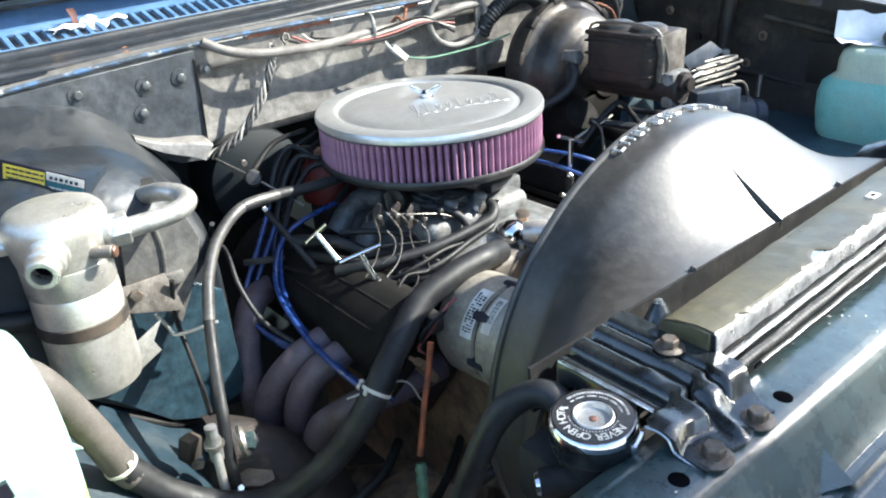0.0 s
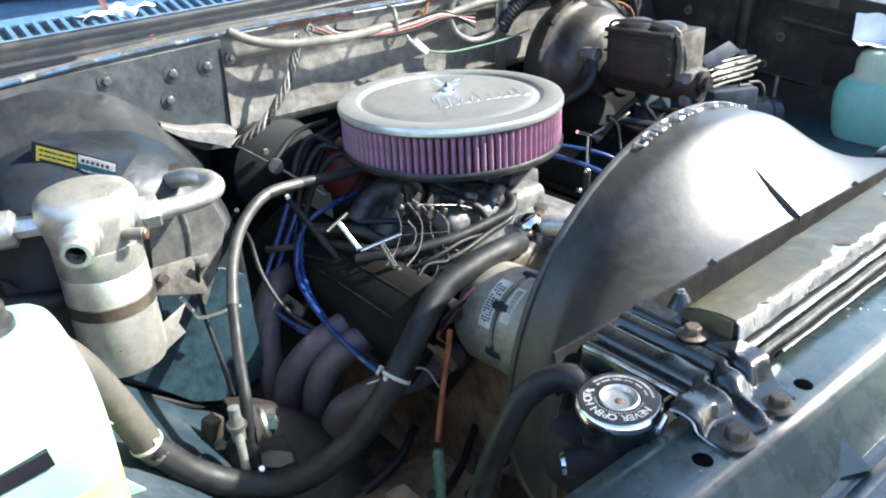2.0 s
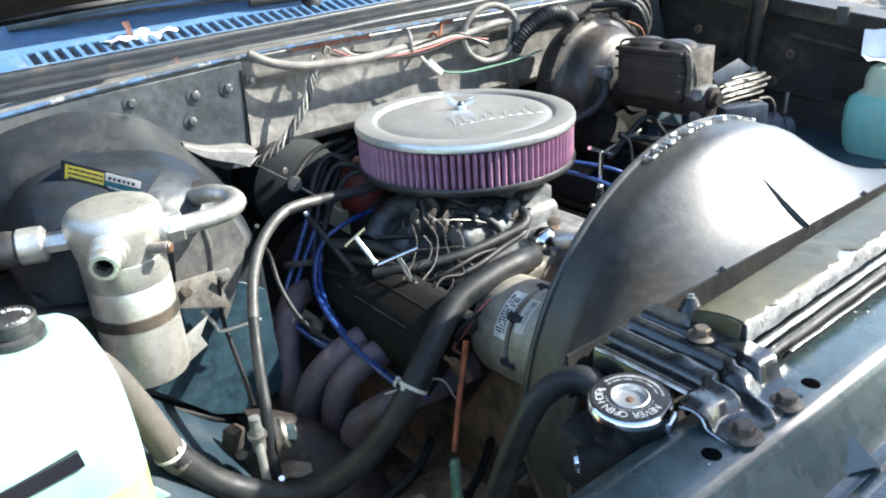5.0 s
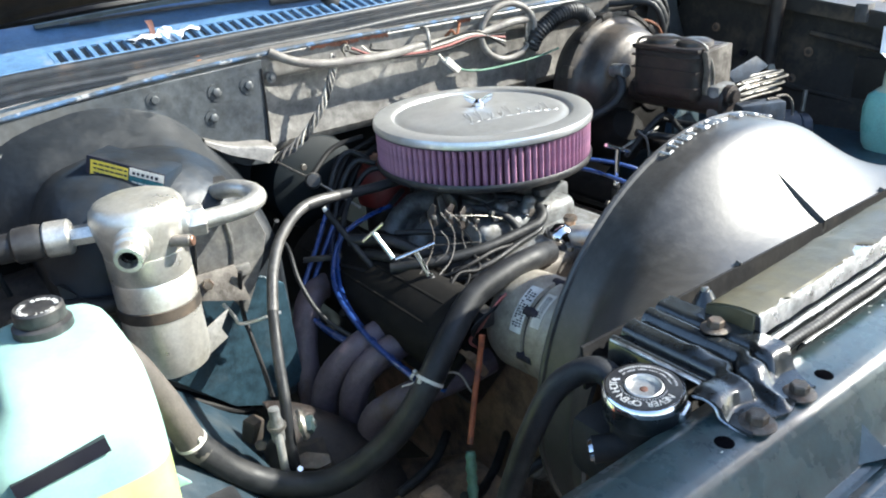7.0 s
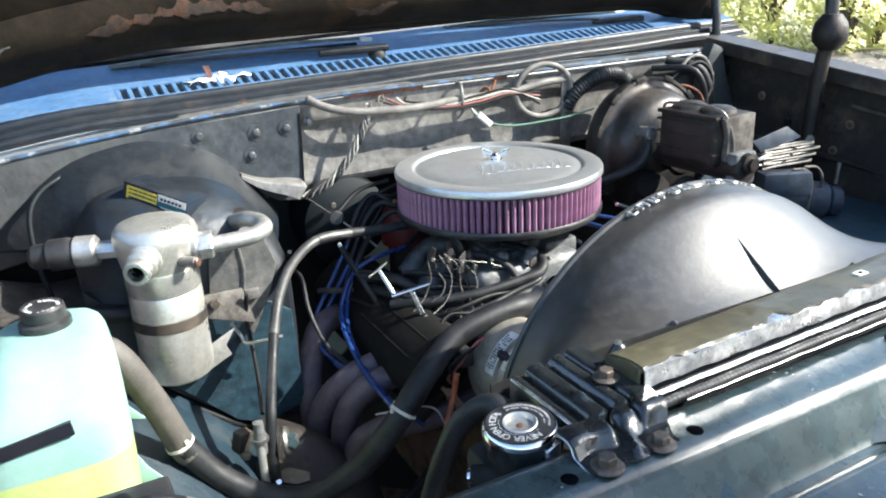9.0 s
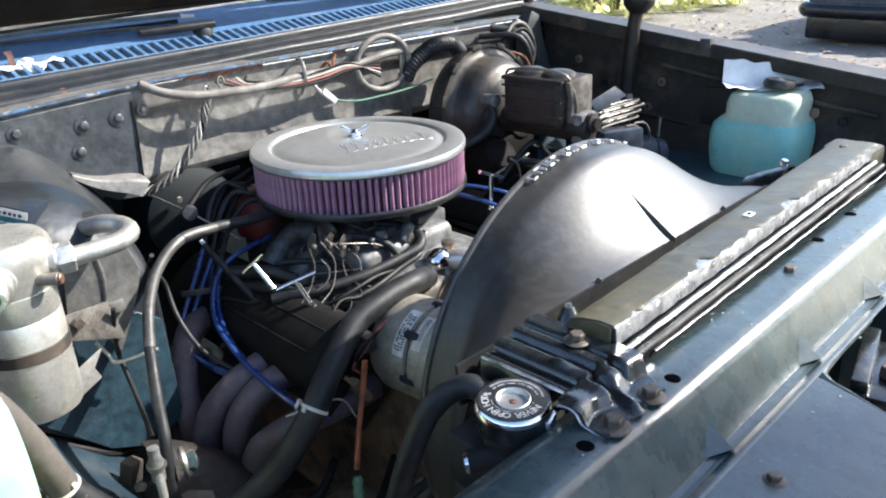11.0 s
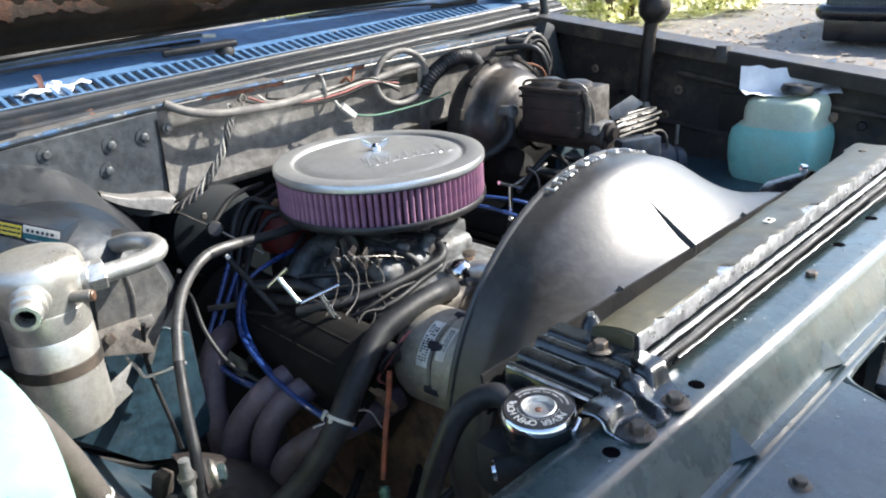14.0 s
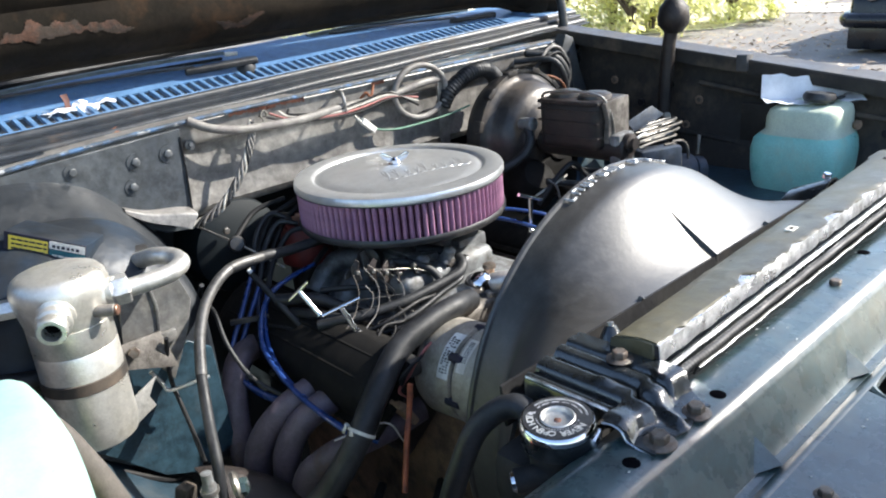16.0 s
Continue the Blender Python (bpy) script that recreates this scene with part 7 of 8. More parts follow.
def accumulator():
    a = thing("accumulator", (0.151, 0.873, 0.885), "silver aluminium air-conditioning accumulator can", "accumulator")
    o = (0.151, 0.873, 0.0)
    part("can", lathe([(0, 0.922), (0.036, 0.924), (0.046, 0.931), (0.0485, 0.942), (0.0485, 1.055), (0.0470, 1.058), (0.0485, 1.061), (0.0485, 1.090), (0.0, 1.092)], o, (0, 0, 1), 48), M_ACC, a)
    part("head", lathe([(0.047, 1.086), (0.0485, 1.094), (0.0515, 1.110), (0.0545, 1.126), (0.0550, 1.136), (0.0525, 1.145), (0.0470, 1.1515), (0.040, 1.1545), (0.02, 1.1562), (0.0, 1.1565)], o, (0, 0, 1), 56), M_ACC, a, "cast rounded head")
    part("clamp_band", lathe([(0.0487, 1.008), (0.0502, 1.009), (0.0502, 1.023), (0.0487, 1.024)], o, (0, 0, 1), 48, closed=True), M_GRIME, a, "dark steel clamp band")
    d = Vector((-0.42, -0.86, -0.10)).normalized()
    b = Vector((0.151, 0.873, 1.122))
    p1 = b + d * 0.042
    part("port_boss", lathe([(0.030, -0.030), (0.0275, -0.006), (0.0235, 0.003), (0.0, 0.003)], p1, d, 32), M_ACC, a)
    part("outlet_shoulder", lathe([(0.028, -0.026), (0.024, 0.0), (0.020, 0.008), (0.0, 0.008)], (0.190, 0.850, 1.116), (0.8, -0.55, 0.03), 28), M_ACC, a)
    port = part("port", lathe([(0.021, 0.0), (0.021, 0.012), (0.0175, 0.014), (0.0175, 0.020), (0.0195, 0.022), (0.0195, 0.030), (0.0165, 0.032), (0.0165, 0.046), (0.0150, 0.048), (0.0105, 0.048), (0.0105, 0.010)], p1, d, 32), M_ACC, a, "threaded open port")
    part("bore", lathe([(0.0106, 0.030), (0.0106, 0.029), (0.0, 0.029)], p1, d, 24), M_HOLE, port)
    k0 = b + Vector((0.028, -0.046, -0.016))
    part("service_cap", cyl(k0 - Vector((0.012, -0.006, 0)), k0 + Vector((0.010, -0.014, 0.0)), 0.0072, n=20, bev=0.001), M_CASTDIRTY, a, "dark service fitting with a copper end")
    part("copper_end", cyl(k0 + Vector((0.0095, -0.0136, 0.0)), k0 + Vector((0.0125, -0.0160, 0.0)), 0.0064, n=20, bev=0.001), M_COPPER, a, "copper end")
    part("outlet_boss", cyl((0.185, 0.855, 1.116), (0.205, 0.838, 1.118), 0.018, n=20, bev=0.002), M_ALU, a)
    part("outlet_nut", lathe([(0, 0), (0.018, 0), (0.019, 0.003), (0.019, 0.018), (0.017, 0.020), (0, 0.020)], (0.198, 0.842, 1.118), (0.86, -0.20, 0.02), 6), M_ALU, a, "hexagon pipe nut")
    part("outlet_pipe", tube([(0.215, 0.838, 1.117), (0.245, 0.834, 1.118), (0.272, 0.834, 1.120), (0.291, 0.848, 1.123), (0.292, 0.874, 1.125), (0.280, 0.900, 1.124), (0.270, 0.938, 1.112)], 0.0115, 16, 7), M_ALU, a, "bent aluminium pipe")
    part("inlet_boss", cyl((0.105, 0.888, 1.120), (0.080, 0.897, 1.120), 0.012, n=6), M_ALU, a)
    part("inlet_nut", cyl((0.080, 0.897, 1.120), (0.052, 0.907, 1.120), 0.021, n=28, bev=0.003), M_ALU, a, "bright knurled coupling")
    part("switch_body", lathe([(0.019, 0), (0.021, 0.006), (0.021, 0.03), (0.017, 0.034), (0.017, 0.05), (0.012, 0.056), (0, 0.056)], (0.052, 0.907, 1.120), (-0.93, 0.33, -0.05), 24), M_BLACK, a, "black pressure switch connector")
    br = part("bracket", prism([(0, 0), (0.07, -0.005), (0.082, -0.062), (0.0, -0.03)], 0.003, plane_at((0.185, 0.872, 1.035), (0.8, 0.1, 0.0), (0, 0.1, 1)), 0.0008), M_CASTDIRTY, a, "brown-grey sheet-steel bracket")
    part("bracket_bolt", hexhead((0.213, 0.868, 1.020), (-0.2, -1, 0.2), 0.0075, 0.007), M_BOLT, br)
    part("lower_fin", prism([(0, 0), (0.045, 0.016), (0.028, -0.006), (0.034, -0.022), (0.0, -0.034)], 0.0025, plane_at((0.192, 0.872, 0.955), (0.9, 0.15, 0), (0, 0.1, 1)), 0.0006), M_ALU, a, "torn bright sheet-metal fin")
    return a


accumulator()
hose("bracket_rod", [(0.235, 0.893, 0.972), (0.246, 0.892, 0.95), (0.251, 0.888, 0.938), (0.27, 0.87, 0.944), (0.30, 0.86, 0.948)], 0.0026, M_ALU, "bent steel retaining rod", "rod", 8)
hose("drain_tube", [(0.257, 0.868, 1.022), (0.256, 0.882, 0.975), (0.259, 0.889, 0.938), (0.252, 0.842, 0.905), (0.238, 0.780, 0.878)], 0.0032, M_WIRE, "thin black drain tube", "hose", 8)
hose("wiring_hose", [(0.17, 0.90, 1.0), (0.06, 0.90, 1.03), (0.0, 0.91, 1.03), (-0.02, 0.89, 0.99), (-0.02, 0.86, 0.93)], 0.012, M_RUBBER, "black hose beside the pressure switch", group="small hoses")
hose("vent_hose", [(0.074, 1.155, 1.173), (0.055, 1.138, 1.170), (0.024, 1.122, 1.155), (0.004, 1.104, 1.125), (0.001, 1.085, 1.064), (0.01, 1.07, 1.0)], 0.0042, M_FIREDARK, "weathered dark hose entering the firewall", group="small hoses")


def valve_cluster():
    v = thing("heater_valve", (0.24, 0.745, 0.80), "grey metal heater control valve with fittings", "valve")
    part("body", lathe([(0, -0.03), (0.008, -0.028), (0.0095, 0.0), (0.007, 0.006), (0.007, 0.02), (0, 0.022)], (0.222, 0.742, 0.870), (0, 0, 1), 20), M_CAST, v)
    part("flange", lathe([(0, 0), (0.012, 0), (0.012, 0.005), (0, 0.005)], (0.222, 0.742, 0.862), (0, 0, 1), 20), M_STEEL, v)
    part("diaphragm", lathe([(0, 0), (0.019, 0.002), (0.021, 0.006), (0.019, 0.010), (0.008, 0.014), (0.008, 0.022), (0, 0.022)], (0.252, 0.748, 0.845), (0.9, -0.3, 0.1), 24), M_STEEL, v)
    part("outlet", tube([(0.222, 0.74, 0.865), (0.220, 0.735, 0.83), (0.222, 0.735, 0.79), (0.24, 0.74, 0.75)], 0.0055, 12, 4), M_ALU, v)
    part("side_nut", hexhead((0.254, 0.742, 0.848), (0.75, -0.6, 0.1), 0.012, 0.016), M_PANEL, v, "blue-grey hexagon nut")
    part("lower_flange", prism([(-0.026, 0), (-0.014, -0.011), (0.012, -0.012), (0.028, -0.004), (0.024, 0.009), (-0.006, 0.012)], 0.006, Matrix.Translation((0.258, 0.742, 0.788)) @ Euler((0.5, 0.1, -0.6)).to_matrix().to_4x4(), 0.002), M_BOLT, v, "flat grey casting")
    part("stud", cyl((0.236, 0.733, 0.790), (0.235, 0.722, 0.802), 0.0045, n=10, bev=0.001), M_CHROME, v)


valve_cluster()
block = thing("rusty_mount", (0.2, 0.79, 0.8), "rusty square mount with a pale broken corner", "mount")
part("block", box(-0.010, 0.012, -0.010, 0.010, -0.016, 0.016, 0.004, pose(0.205, 0.785, 0.842, 8, 10, 25)), M_GRIME, block)
part("broken_corner", prism([(0, 0), (0.011, -0.002), (0.015, 0.007), (0.007, 0.012), (-0.001, 0.008)], 0.006, plane_at((0.198, 0.764, 0.828), (1, -0.3, 0), (0, 0.2, 1)), 0.002), M_CASTDIRTY, block, "pale broken corner")
solo("shoulder_sheet", sheet(lambda u, v: Vector((0.245 + 0.14 * u, 0.845 - 0.075 * u - 0.10 * v, 0.832 - 0.10 * u ** 1.3 - 0.11 * v * v + 0.012 * math.sin(u * 3.1))), 16, 10, 0.003), M_IRON, "grimy dark sheet shoulder beside the header", "panel")
solo("tie_rod", tube([(0.30, 0.95, 0.60), (0.38, 0.86, 0.60), (0.45, 0.79, 0.605), (0.52, 0.75, 0.60)], 0.042, 14, 5), M_BROWN, "dirty brown steel tie rod low in the bay", "tie rod")
tan = thing("pump_body", (0.57, 0.61, 0.62), "dusty tan pump body below the alternator", "pump")
part("body", box(-0.035, 0.035, -0.03, 0.03, -0.05, 0.03, 0.01, pose(0.575, 0.605, 0.68, 6, 4, 30)), M_BOLT, tan)
part("spigot", cyl((0.545, 0.60, 0.70), (0.515, 0.59, 0.73), 0.014, n=16, bev=0.002), M_CASTDIRTY, tan)
for P in ([(0.40, 0.60, 0.74), (0.44, 0.62, 0.71), (0.50, 0.66, 0.69), (0.56, 0.70, 0.70)], [(0.46, 0.60, 0.70), (0.48, 0.58, 0.74), (0.52, 0.57, 0.76), (0.56, 0.60, 0.75)], [(0.36, 0.70, 0.70), (0.42, 0.70, 0.72), (0.47, 0.73, 0.73)]):
    hose("low_hose", P, 0.007, M_RUBBER, "dirty black hose low in the bay", group="small hoses")
comp = thing("suspension_tower", (0.27, 0.78, 0.55), "oily brown steering and suspension tower below the header", "suspension")
part("tower", lathe([(0.0, 0.24), (0.035, 0.235), (0.06, 0.20), (0.075, 0.10), (0.08, 0.0), (0, 0)], (0.275, 0.80, 0.56), (0, 0, 1), 28), M_GRIME, comp)
part("cap_nut", hexhead((0.285, 0.79, 0.797), (0, 0, 1), 0.012, 0.014), M_STEEL, comp)
solo("steering_box", box(0.30, 0.50, 0.52, 0.72, 0.56, 0.70, 0.03), M_BROWN, "oily brown steering box low in the bay", "steering box")
solo("ball_bracket", box(0.33, 0.36, 0.56, 0.60, 0.70, 0.79, 0.008), M_BROWN, "brown bracket low in the bay", "bracket")


# ---------------------------------------------------------------- coolant bottle and battery
def coolant_bottle():
    c = thing("coolant_bottle", (-0.03, 0.65, 0.88), "milky coolant bottle part-filled with yellow coolant", "bottle")
    LEVEL = 1.018
    rows = [(0.88, -0.080, 0.060, 0.535), (0.98, -0.086, 0.065, 0.545), (1.03, -0.088, 0.067, 0.552), (1.05, -0.086, 0.067, 0.554), (1.062, -0.081, 0.067, 0.558), (1.072, -0.073, 0.067, 0.564), (1.080, -0.063, 0.067, 0.572),
            (1.086, -0.054, 0.067, 0.582), (1.092, -0.050, 0.066, 0.593), (1.098, -0.048, 0.065, 0.606), (1.104, -0.044, 0.062, 0.622), (1.108, -0.036, 0.055, 0.642), (1.110, -0.015, 0.038, 0.668)]

    def shape(z0, z1):
        """The moulded shell, one rounded ring for each height."""
        bm = bmesh.new()
        ring = []
        for z, xl, xr, yf in rows:
            row = []
            for k in range(60):
                a = 2 * math.pi * k / 60
                p, q = math.cos(a), math.sin(a)
                e = (abs(p) ** 5 + abs(q) ** 5) ** -0.2
                row.append(bm.verts.new(((xl + xr) / 2 + (xr - xl) / 2 * p * e, (yf + 0.737) / 2 + (0.737 - yf) / 2 * q * e, z)))
            ring.append(row)
        for a, b in zip(ring, ring[1:]):
            for k in range(60):
                bm.faces.new((a[k], a[(k + 1) % 60], b[(k + 1) % 60], b[k]))
        bm.faces.new(ring[0][::-1])
        bm.faces.new(ring[-1])
        for co, no in (((0, 0, z0), (0, 0, -1)), ((0, 0, z1), (0, 0, 1))):
            bmesh.ops.bisect_plane(bm, geom=bm.verts[:] + bm.edges[:] + bm.faces[:], plane_co=co, plane_no=no, clear_outer=True)
        return bm
    part("upper_shell", shape(LEVEL, 2.0), M_BOTTLE, c)
    part("filled_part", shape(0.5, LEVEL), M_COOLANT, c, "yellow coolant showing through the plastic")
    o = (0.007, 0.700, 0.0)
    part("neck", lathe([(0.022, 1.095), (0.0205, 1.106), (0, 1.107)], o, (0, 0, 1), 28), M_BOTTLE, c)
    cap = part("cap", lathe([(0.0, 1.132), (0.017, 1.132), (0.0205, 1.134), (0.0222, 1.132), (0.0226, 1.121), (0.0218, 1.1195), (0.0262, 1.117), (0.0266, 1.104), (0.025, 1.101)], o, (0, 0, 1), 40), M_BLACK, c, "black screw cap with raised white lettering")
    part("cap_print", ring_text("ENGINE COOLANT ONLY", 223, 18.2, 0.0158, 0.0056, 1.1325, Matrix.Translation((0.007, 0.700, 0))), M_WHITE, cap)
    m = plane_at((-0.0595, 0.5545, 1.0505), (1.0, -0.02, 0.14), (0, 0.18, 1))
    part("level_mark", box(0, 0.074, -0.006, 0.007, -0.006, 0.0012, m=m), M_MARK, c, "plain black bar on the front")
    part("side_tab", prism([(-0.004, 0.03), (0.016, -0.012), (0.030, -0.030), (-0.004, -0.03)], 0.004, plane_at((0.060, 0.655, 0.945), (1, -0.2, 0), (0, 0, 1)), 0.001), M_BOTTLE, c)
    part("side_tab", prism([(-0.004, 0.02), (0.024, -0.014), (-0.004, -0.008)], 0.004, plane_at((0.062, 0.70, 0.985), (1, -0.2, 0), (0, 0, 1)), 0.001), M_BOTTLE, c)


coolant_bottle()


def battery():
    b = thing("battery", (-0.05, 0.36, 0.85), "black car battery with white, blue and red labels", "battery")
    part("case", box(-0.20, 0.080, 0.255, 0.470, 0.84, 1.018, 0.008), M_BLACK, b)
    part("lid", box(-0.203, 0.083, 0.252, 0.473, 1.016, 1.034, 0.005), M_BLACK, b)
    part("vent_cover", box(-0.19, -0.04, 0.30, 0.43, 1.034, 1.043, 0.004), M_BLACK, b)
    m = plane_at((-0.041, 0.456, 1.0345), (1, -0.12, 0), (0, 1, 0))
    part("warning_label", box(0.0, 0.043, -0.13, -0.004, 0, 0.0008, m=m), M_INK, b, "dark label with white illegible print")
    part("warning_print", bars([0.014] * 9, m @ Matrix.Translation((0.008, -0.012, 0.0008)), 0.004, 0.012, 0.0004, 7, (0.006, 0.014)), M_LABEL, b)
    part("warning_print", bars([0.010] * 12, m @ Matrix.Translation((0.027, -0.010, 0.0008)), 0.003, 0.009, 0.0004, 9, (0.003, 0.009)), M_LABEL, b)
    m2 = plane_at((0.009, 0.408, 1.0345), (1, -0.10, 0), (0.10, 1, 0))
    part("barcode_label", box(0.0, 0.062, -0.018, 0.0, 0, 0.0008, m=m2), M_LABEL, b, "white bar-code label")
    bm = bmesh.new()
    rnd = random.Random(6)
    x = 0.008
    while x < 0.052:
        w = rnd.uniform(0.0008, 0.0026)
        box(x, x + w, -0.010, -0.004, 0.0008, 0.0012, bm=bm, m=m2)
        x += w + rnd.uniform(0.0008, 0.002)
    part("barcode", bm, M_INK, b)
    part("red_label", box(0.022, 0.064, -0.075, -0.0185, 0, 0.0008, m=m2), M_REDLABEL, b, "red label with pale print")
    part("red_print", bars([0.03, 0.03, 0.025], m2 @ Matrix.Translation((0.028, -0.026, 0.0008)), 0.006, 0.012, 0.0004, 12), M_YELLOW, b)
    t = part("terminal", lathe([(0, 0.023), (0.008, 0.023), (0.009, 0), (0, 0)], (0.030, 0.425, 1.032), (0, 0, 1), 20), M_BOLT, b)
    cl = thing("battery_clamp", (0.03, 0.425, 1.036), "grey corroded battery terminal clamp with its cable", "battery clamp")
    part("jaw", prism([(-0.018, -0.016), (0.016, -0.018), (0.022, 0.0), (0.016, 0.018), (-0.018, 0.016), (-0.026, 0.006), (-0.026, -0.006)], 0.016, Matrix.Translation((0.030, 0.425, 1.036)), 0.006, 3), M_RUBBER, cl)
    part("taped_lead", tube([(-0.022, 0.420, 1.036), (-0.010, 0.426, 1.042), (0.008, 0.430, 1.045), (0.030, 0.434, 1.046), (0.045, 0.436, 1.043)], 0.0075, 12, 5), M_RUBBER, cl, "black taped lead")
    part("pinch_bolt", cyl((0.004, 0.407, 1.048), (0.004, 0.445, 1.048), 0.005, n=6), M_BOLT, cl)
    part("cable_boot", tube([(0.040, 0.425, 1.044), (0.056, 0.428, 1.041), (0.072, 0.432, 1.034), (0.088, 0.432, 1.024)], 0.0078, 12, 5), M_RUBBER, cl)
    part("tape_wrap", tube([(0.086, 0.432, 1.025), (0.100, 0.430, 1.015), (0.114, 0.426, 1.003)], 0.0088, 12, 5), M_CONDUIT, cl, "grey tape wrap")
    for k, dy in enumerate((-0.006, 0.003, 0.010)):
        part("red_cable", tube([(0.112, 0.427 + dy * 0.3, 1.004), (0.132, 0.418 + dy, 0.990), (0.165, 0.408 + dy * 1.3, 0.968), (0.21, 0.40 + dy, 0.93)], 0.0040, 10, 5), M_ORANGE, cl, "orange-red battery cable")


battery()
solo("battery_tray", box(-0.22, 0.10, 0.235, 0.488, 0.815, 0.84, 0.006), M_GRIME, "grimy steel battery tray", "tray")


# ---------------------------------------------------------------- brakes
def brake_booster():
    b = thing("brake_booster", (1.10, 1.0, 1.0), "dark plated round brake booster on the firewall", "brake booster")
    o, ax = (1.160, 1.075, 1.080), Vector((-0.02, -1, 0.06)).normalized()
    part("rear_shell", lathe([(0, -0.02), (0.10, -0.02), (0.128, 0.0), (0.134, 0.02), (0.134, 0.045)], o, ax, 56), M_BRAKE, b)
    part("front_shell", lathe([(0.138, 0.043), (0.138, 0.050), (0.128, 0.053), (0.121, 0.056), (0.1165, 0.064), (0.113, 0.082), (0.104, 0.100), (0.094, 0.108), (0.084, 0.111), (0.078, 0.116), (0.070, 0.127), (0.058, 0.132), (0.045, 0.134), (0.043, 0.15), (0, 0.152)], o, ax, 56), M_BRAKE, b)
    rim = part("crimp_rim", lathe([(0.134, 0.040), (0.1405, 0.041), (0.1405, 0.053), (0.134, 0.054)], o, ax, 56, closed=True), M_BRAKE, b, "crimped rim")
    fr = Matrix.Translation(o) @ frame_of(ax)
    for k in range(12):
        part("crimp_tab", box(0.133, 0.1445, -0.012, 0.012, 0.036, 0.0555, 0.002, fr @ Matrix.Rotation(k * math.pi / 6 + 0.2, 4, "Z")), M_BRAKE, b, "bent rim tab")
    part("check_valve", cyl((1.068, 0.955, 1.133), (1.066, 0.920, 1.137), 0.013, n=20, bev=0.002), M_CAST, b, "dull metal check valve")
    part("vacuum_line", tube([(1.064, 0.935, 1.128), (1.056, 0.922, 1.105), (1.036, 0.925, 1.080), (1.00, 0.94, 1.062), (0.95, 0.95, 1.052)], 0.0088, 14, 5), M_RUBBER, b)
    part("support_plate", prism([(1.05, 1.040), (1.085, 1.047), (1.127, 1.060), (1.187, 1.056), (1.191, 1.032), (1.145, 1.010), (1.075, 1.014)], 0.008, plane_at((0, 0.935, 0), (1, 0, 0), (0, 0, 1)), 0.003), M_VALVE, b, "oily dark support plate")
    part("lower_boot", lathe([(0, 0.06), (0.03, 0.056), (0.05, 0.03), (0.056, 0.0), (0.045, -0.04), (0, -0.05)], (1.08, 0.955, 1.0), (-0.2, -0.6, 0.5), 24), M_VALVE, b, "black rubber boot")


brake_booster()


def master_cylinder():
    m = thing("master_cylinder", (1.12, 0.84, 1.08), "oily black cast-iron master cylinder with a steel lid", "master cylinder")
    T = Matrix.Translation((1.108, 0.838, 1.097)) @ Matrix.Rotation(radians(3), 4, "Z")
    part("reservoir", box(-0.045, 0.045, -0.066, 0.066, -0.002, 0.090, 0.016, T, 3), M_IRON, m)
    part("bore", cyl(T @ Vector((0, 0.09, 0.0)), T @ Vector((0, -0.105, 0.0)), 0.026, n=28, bev=0.004), M_IRON, m)
    part("nose", lathe([(0.0, 0), (0.018, 0), (0.018, 0.012), (0.011, 0.014), (0.011, 0.02), (0, 0.02)], T @ Vector((0.0, -0.10, 0.012)), (0, -1, 0), 20), M_IRON, m)
    part("lid", box(-0.046, 0.046, -0.068, 0.068, 0.084, 0.092, 0.003, T), M_IRON, m, "pressed steel lid")
    for y in (-0.032, 0.032):
        part("lid_dome", lathe([(0.032, 0), (0.030, 0.006), (0.022, 0.010), (0, 0.011)], T @ Vector((0, y, 0.092)), (0, 0, 1), 28), M_BRAKE, m)
    part("bail_wire", tube([T @ Vector(p) for p in ((-0.01, -0.078, 0.02), (-0.012, -0.080, 0.045), (-0.020, -0.076, 0.075), (-0.030, -0.066, 0.100), (-0.038, -0.03, 0.108), (-0.040, 0.03, 0.106), (-0.03, 0.066, 0.095), (-0.02, 0.076, 0.05))], 0.0025, 8, 5), M_STEEL, m)
    part("end_casting", prism([(-0.034, 0.088), (0.044, 0.092), (0.046, 0.0), (0.020, -0.020), (-0.012, -0.018), (-0.026, 0.020), (-0.022, 0.055)], 0.012, T @ plane_at((0, -0.066, 0), (1, 0, 0), (0, 0, 1)), 0.003), M_CASTDIRTY, m, "lighter grey end face")
    for dz in (0.022, 0.05, 0.072):
        part("casting_rib", box(-0.047, 0.047, -0.067, 0.067, dz, dz + 0.004, 0.0015, T), M_IRON, m)
    part("front_flange", box(-0.024, 0.030, -0.100, -0.076, -0.03, 0.03, 0.008, T), M_CAST, m, "pale end fitting")


master_cylinder()


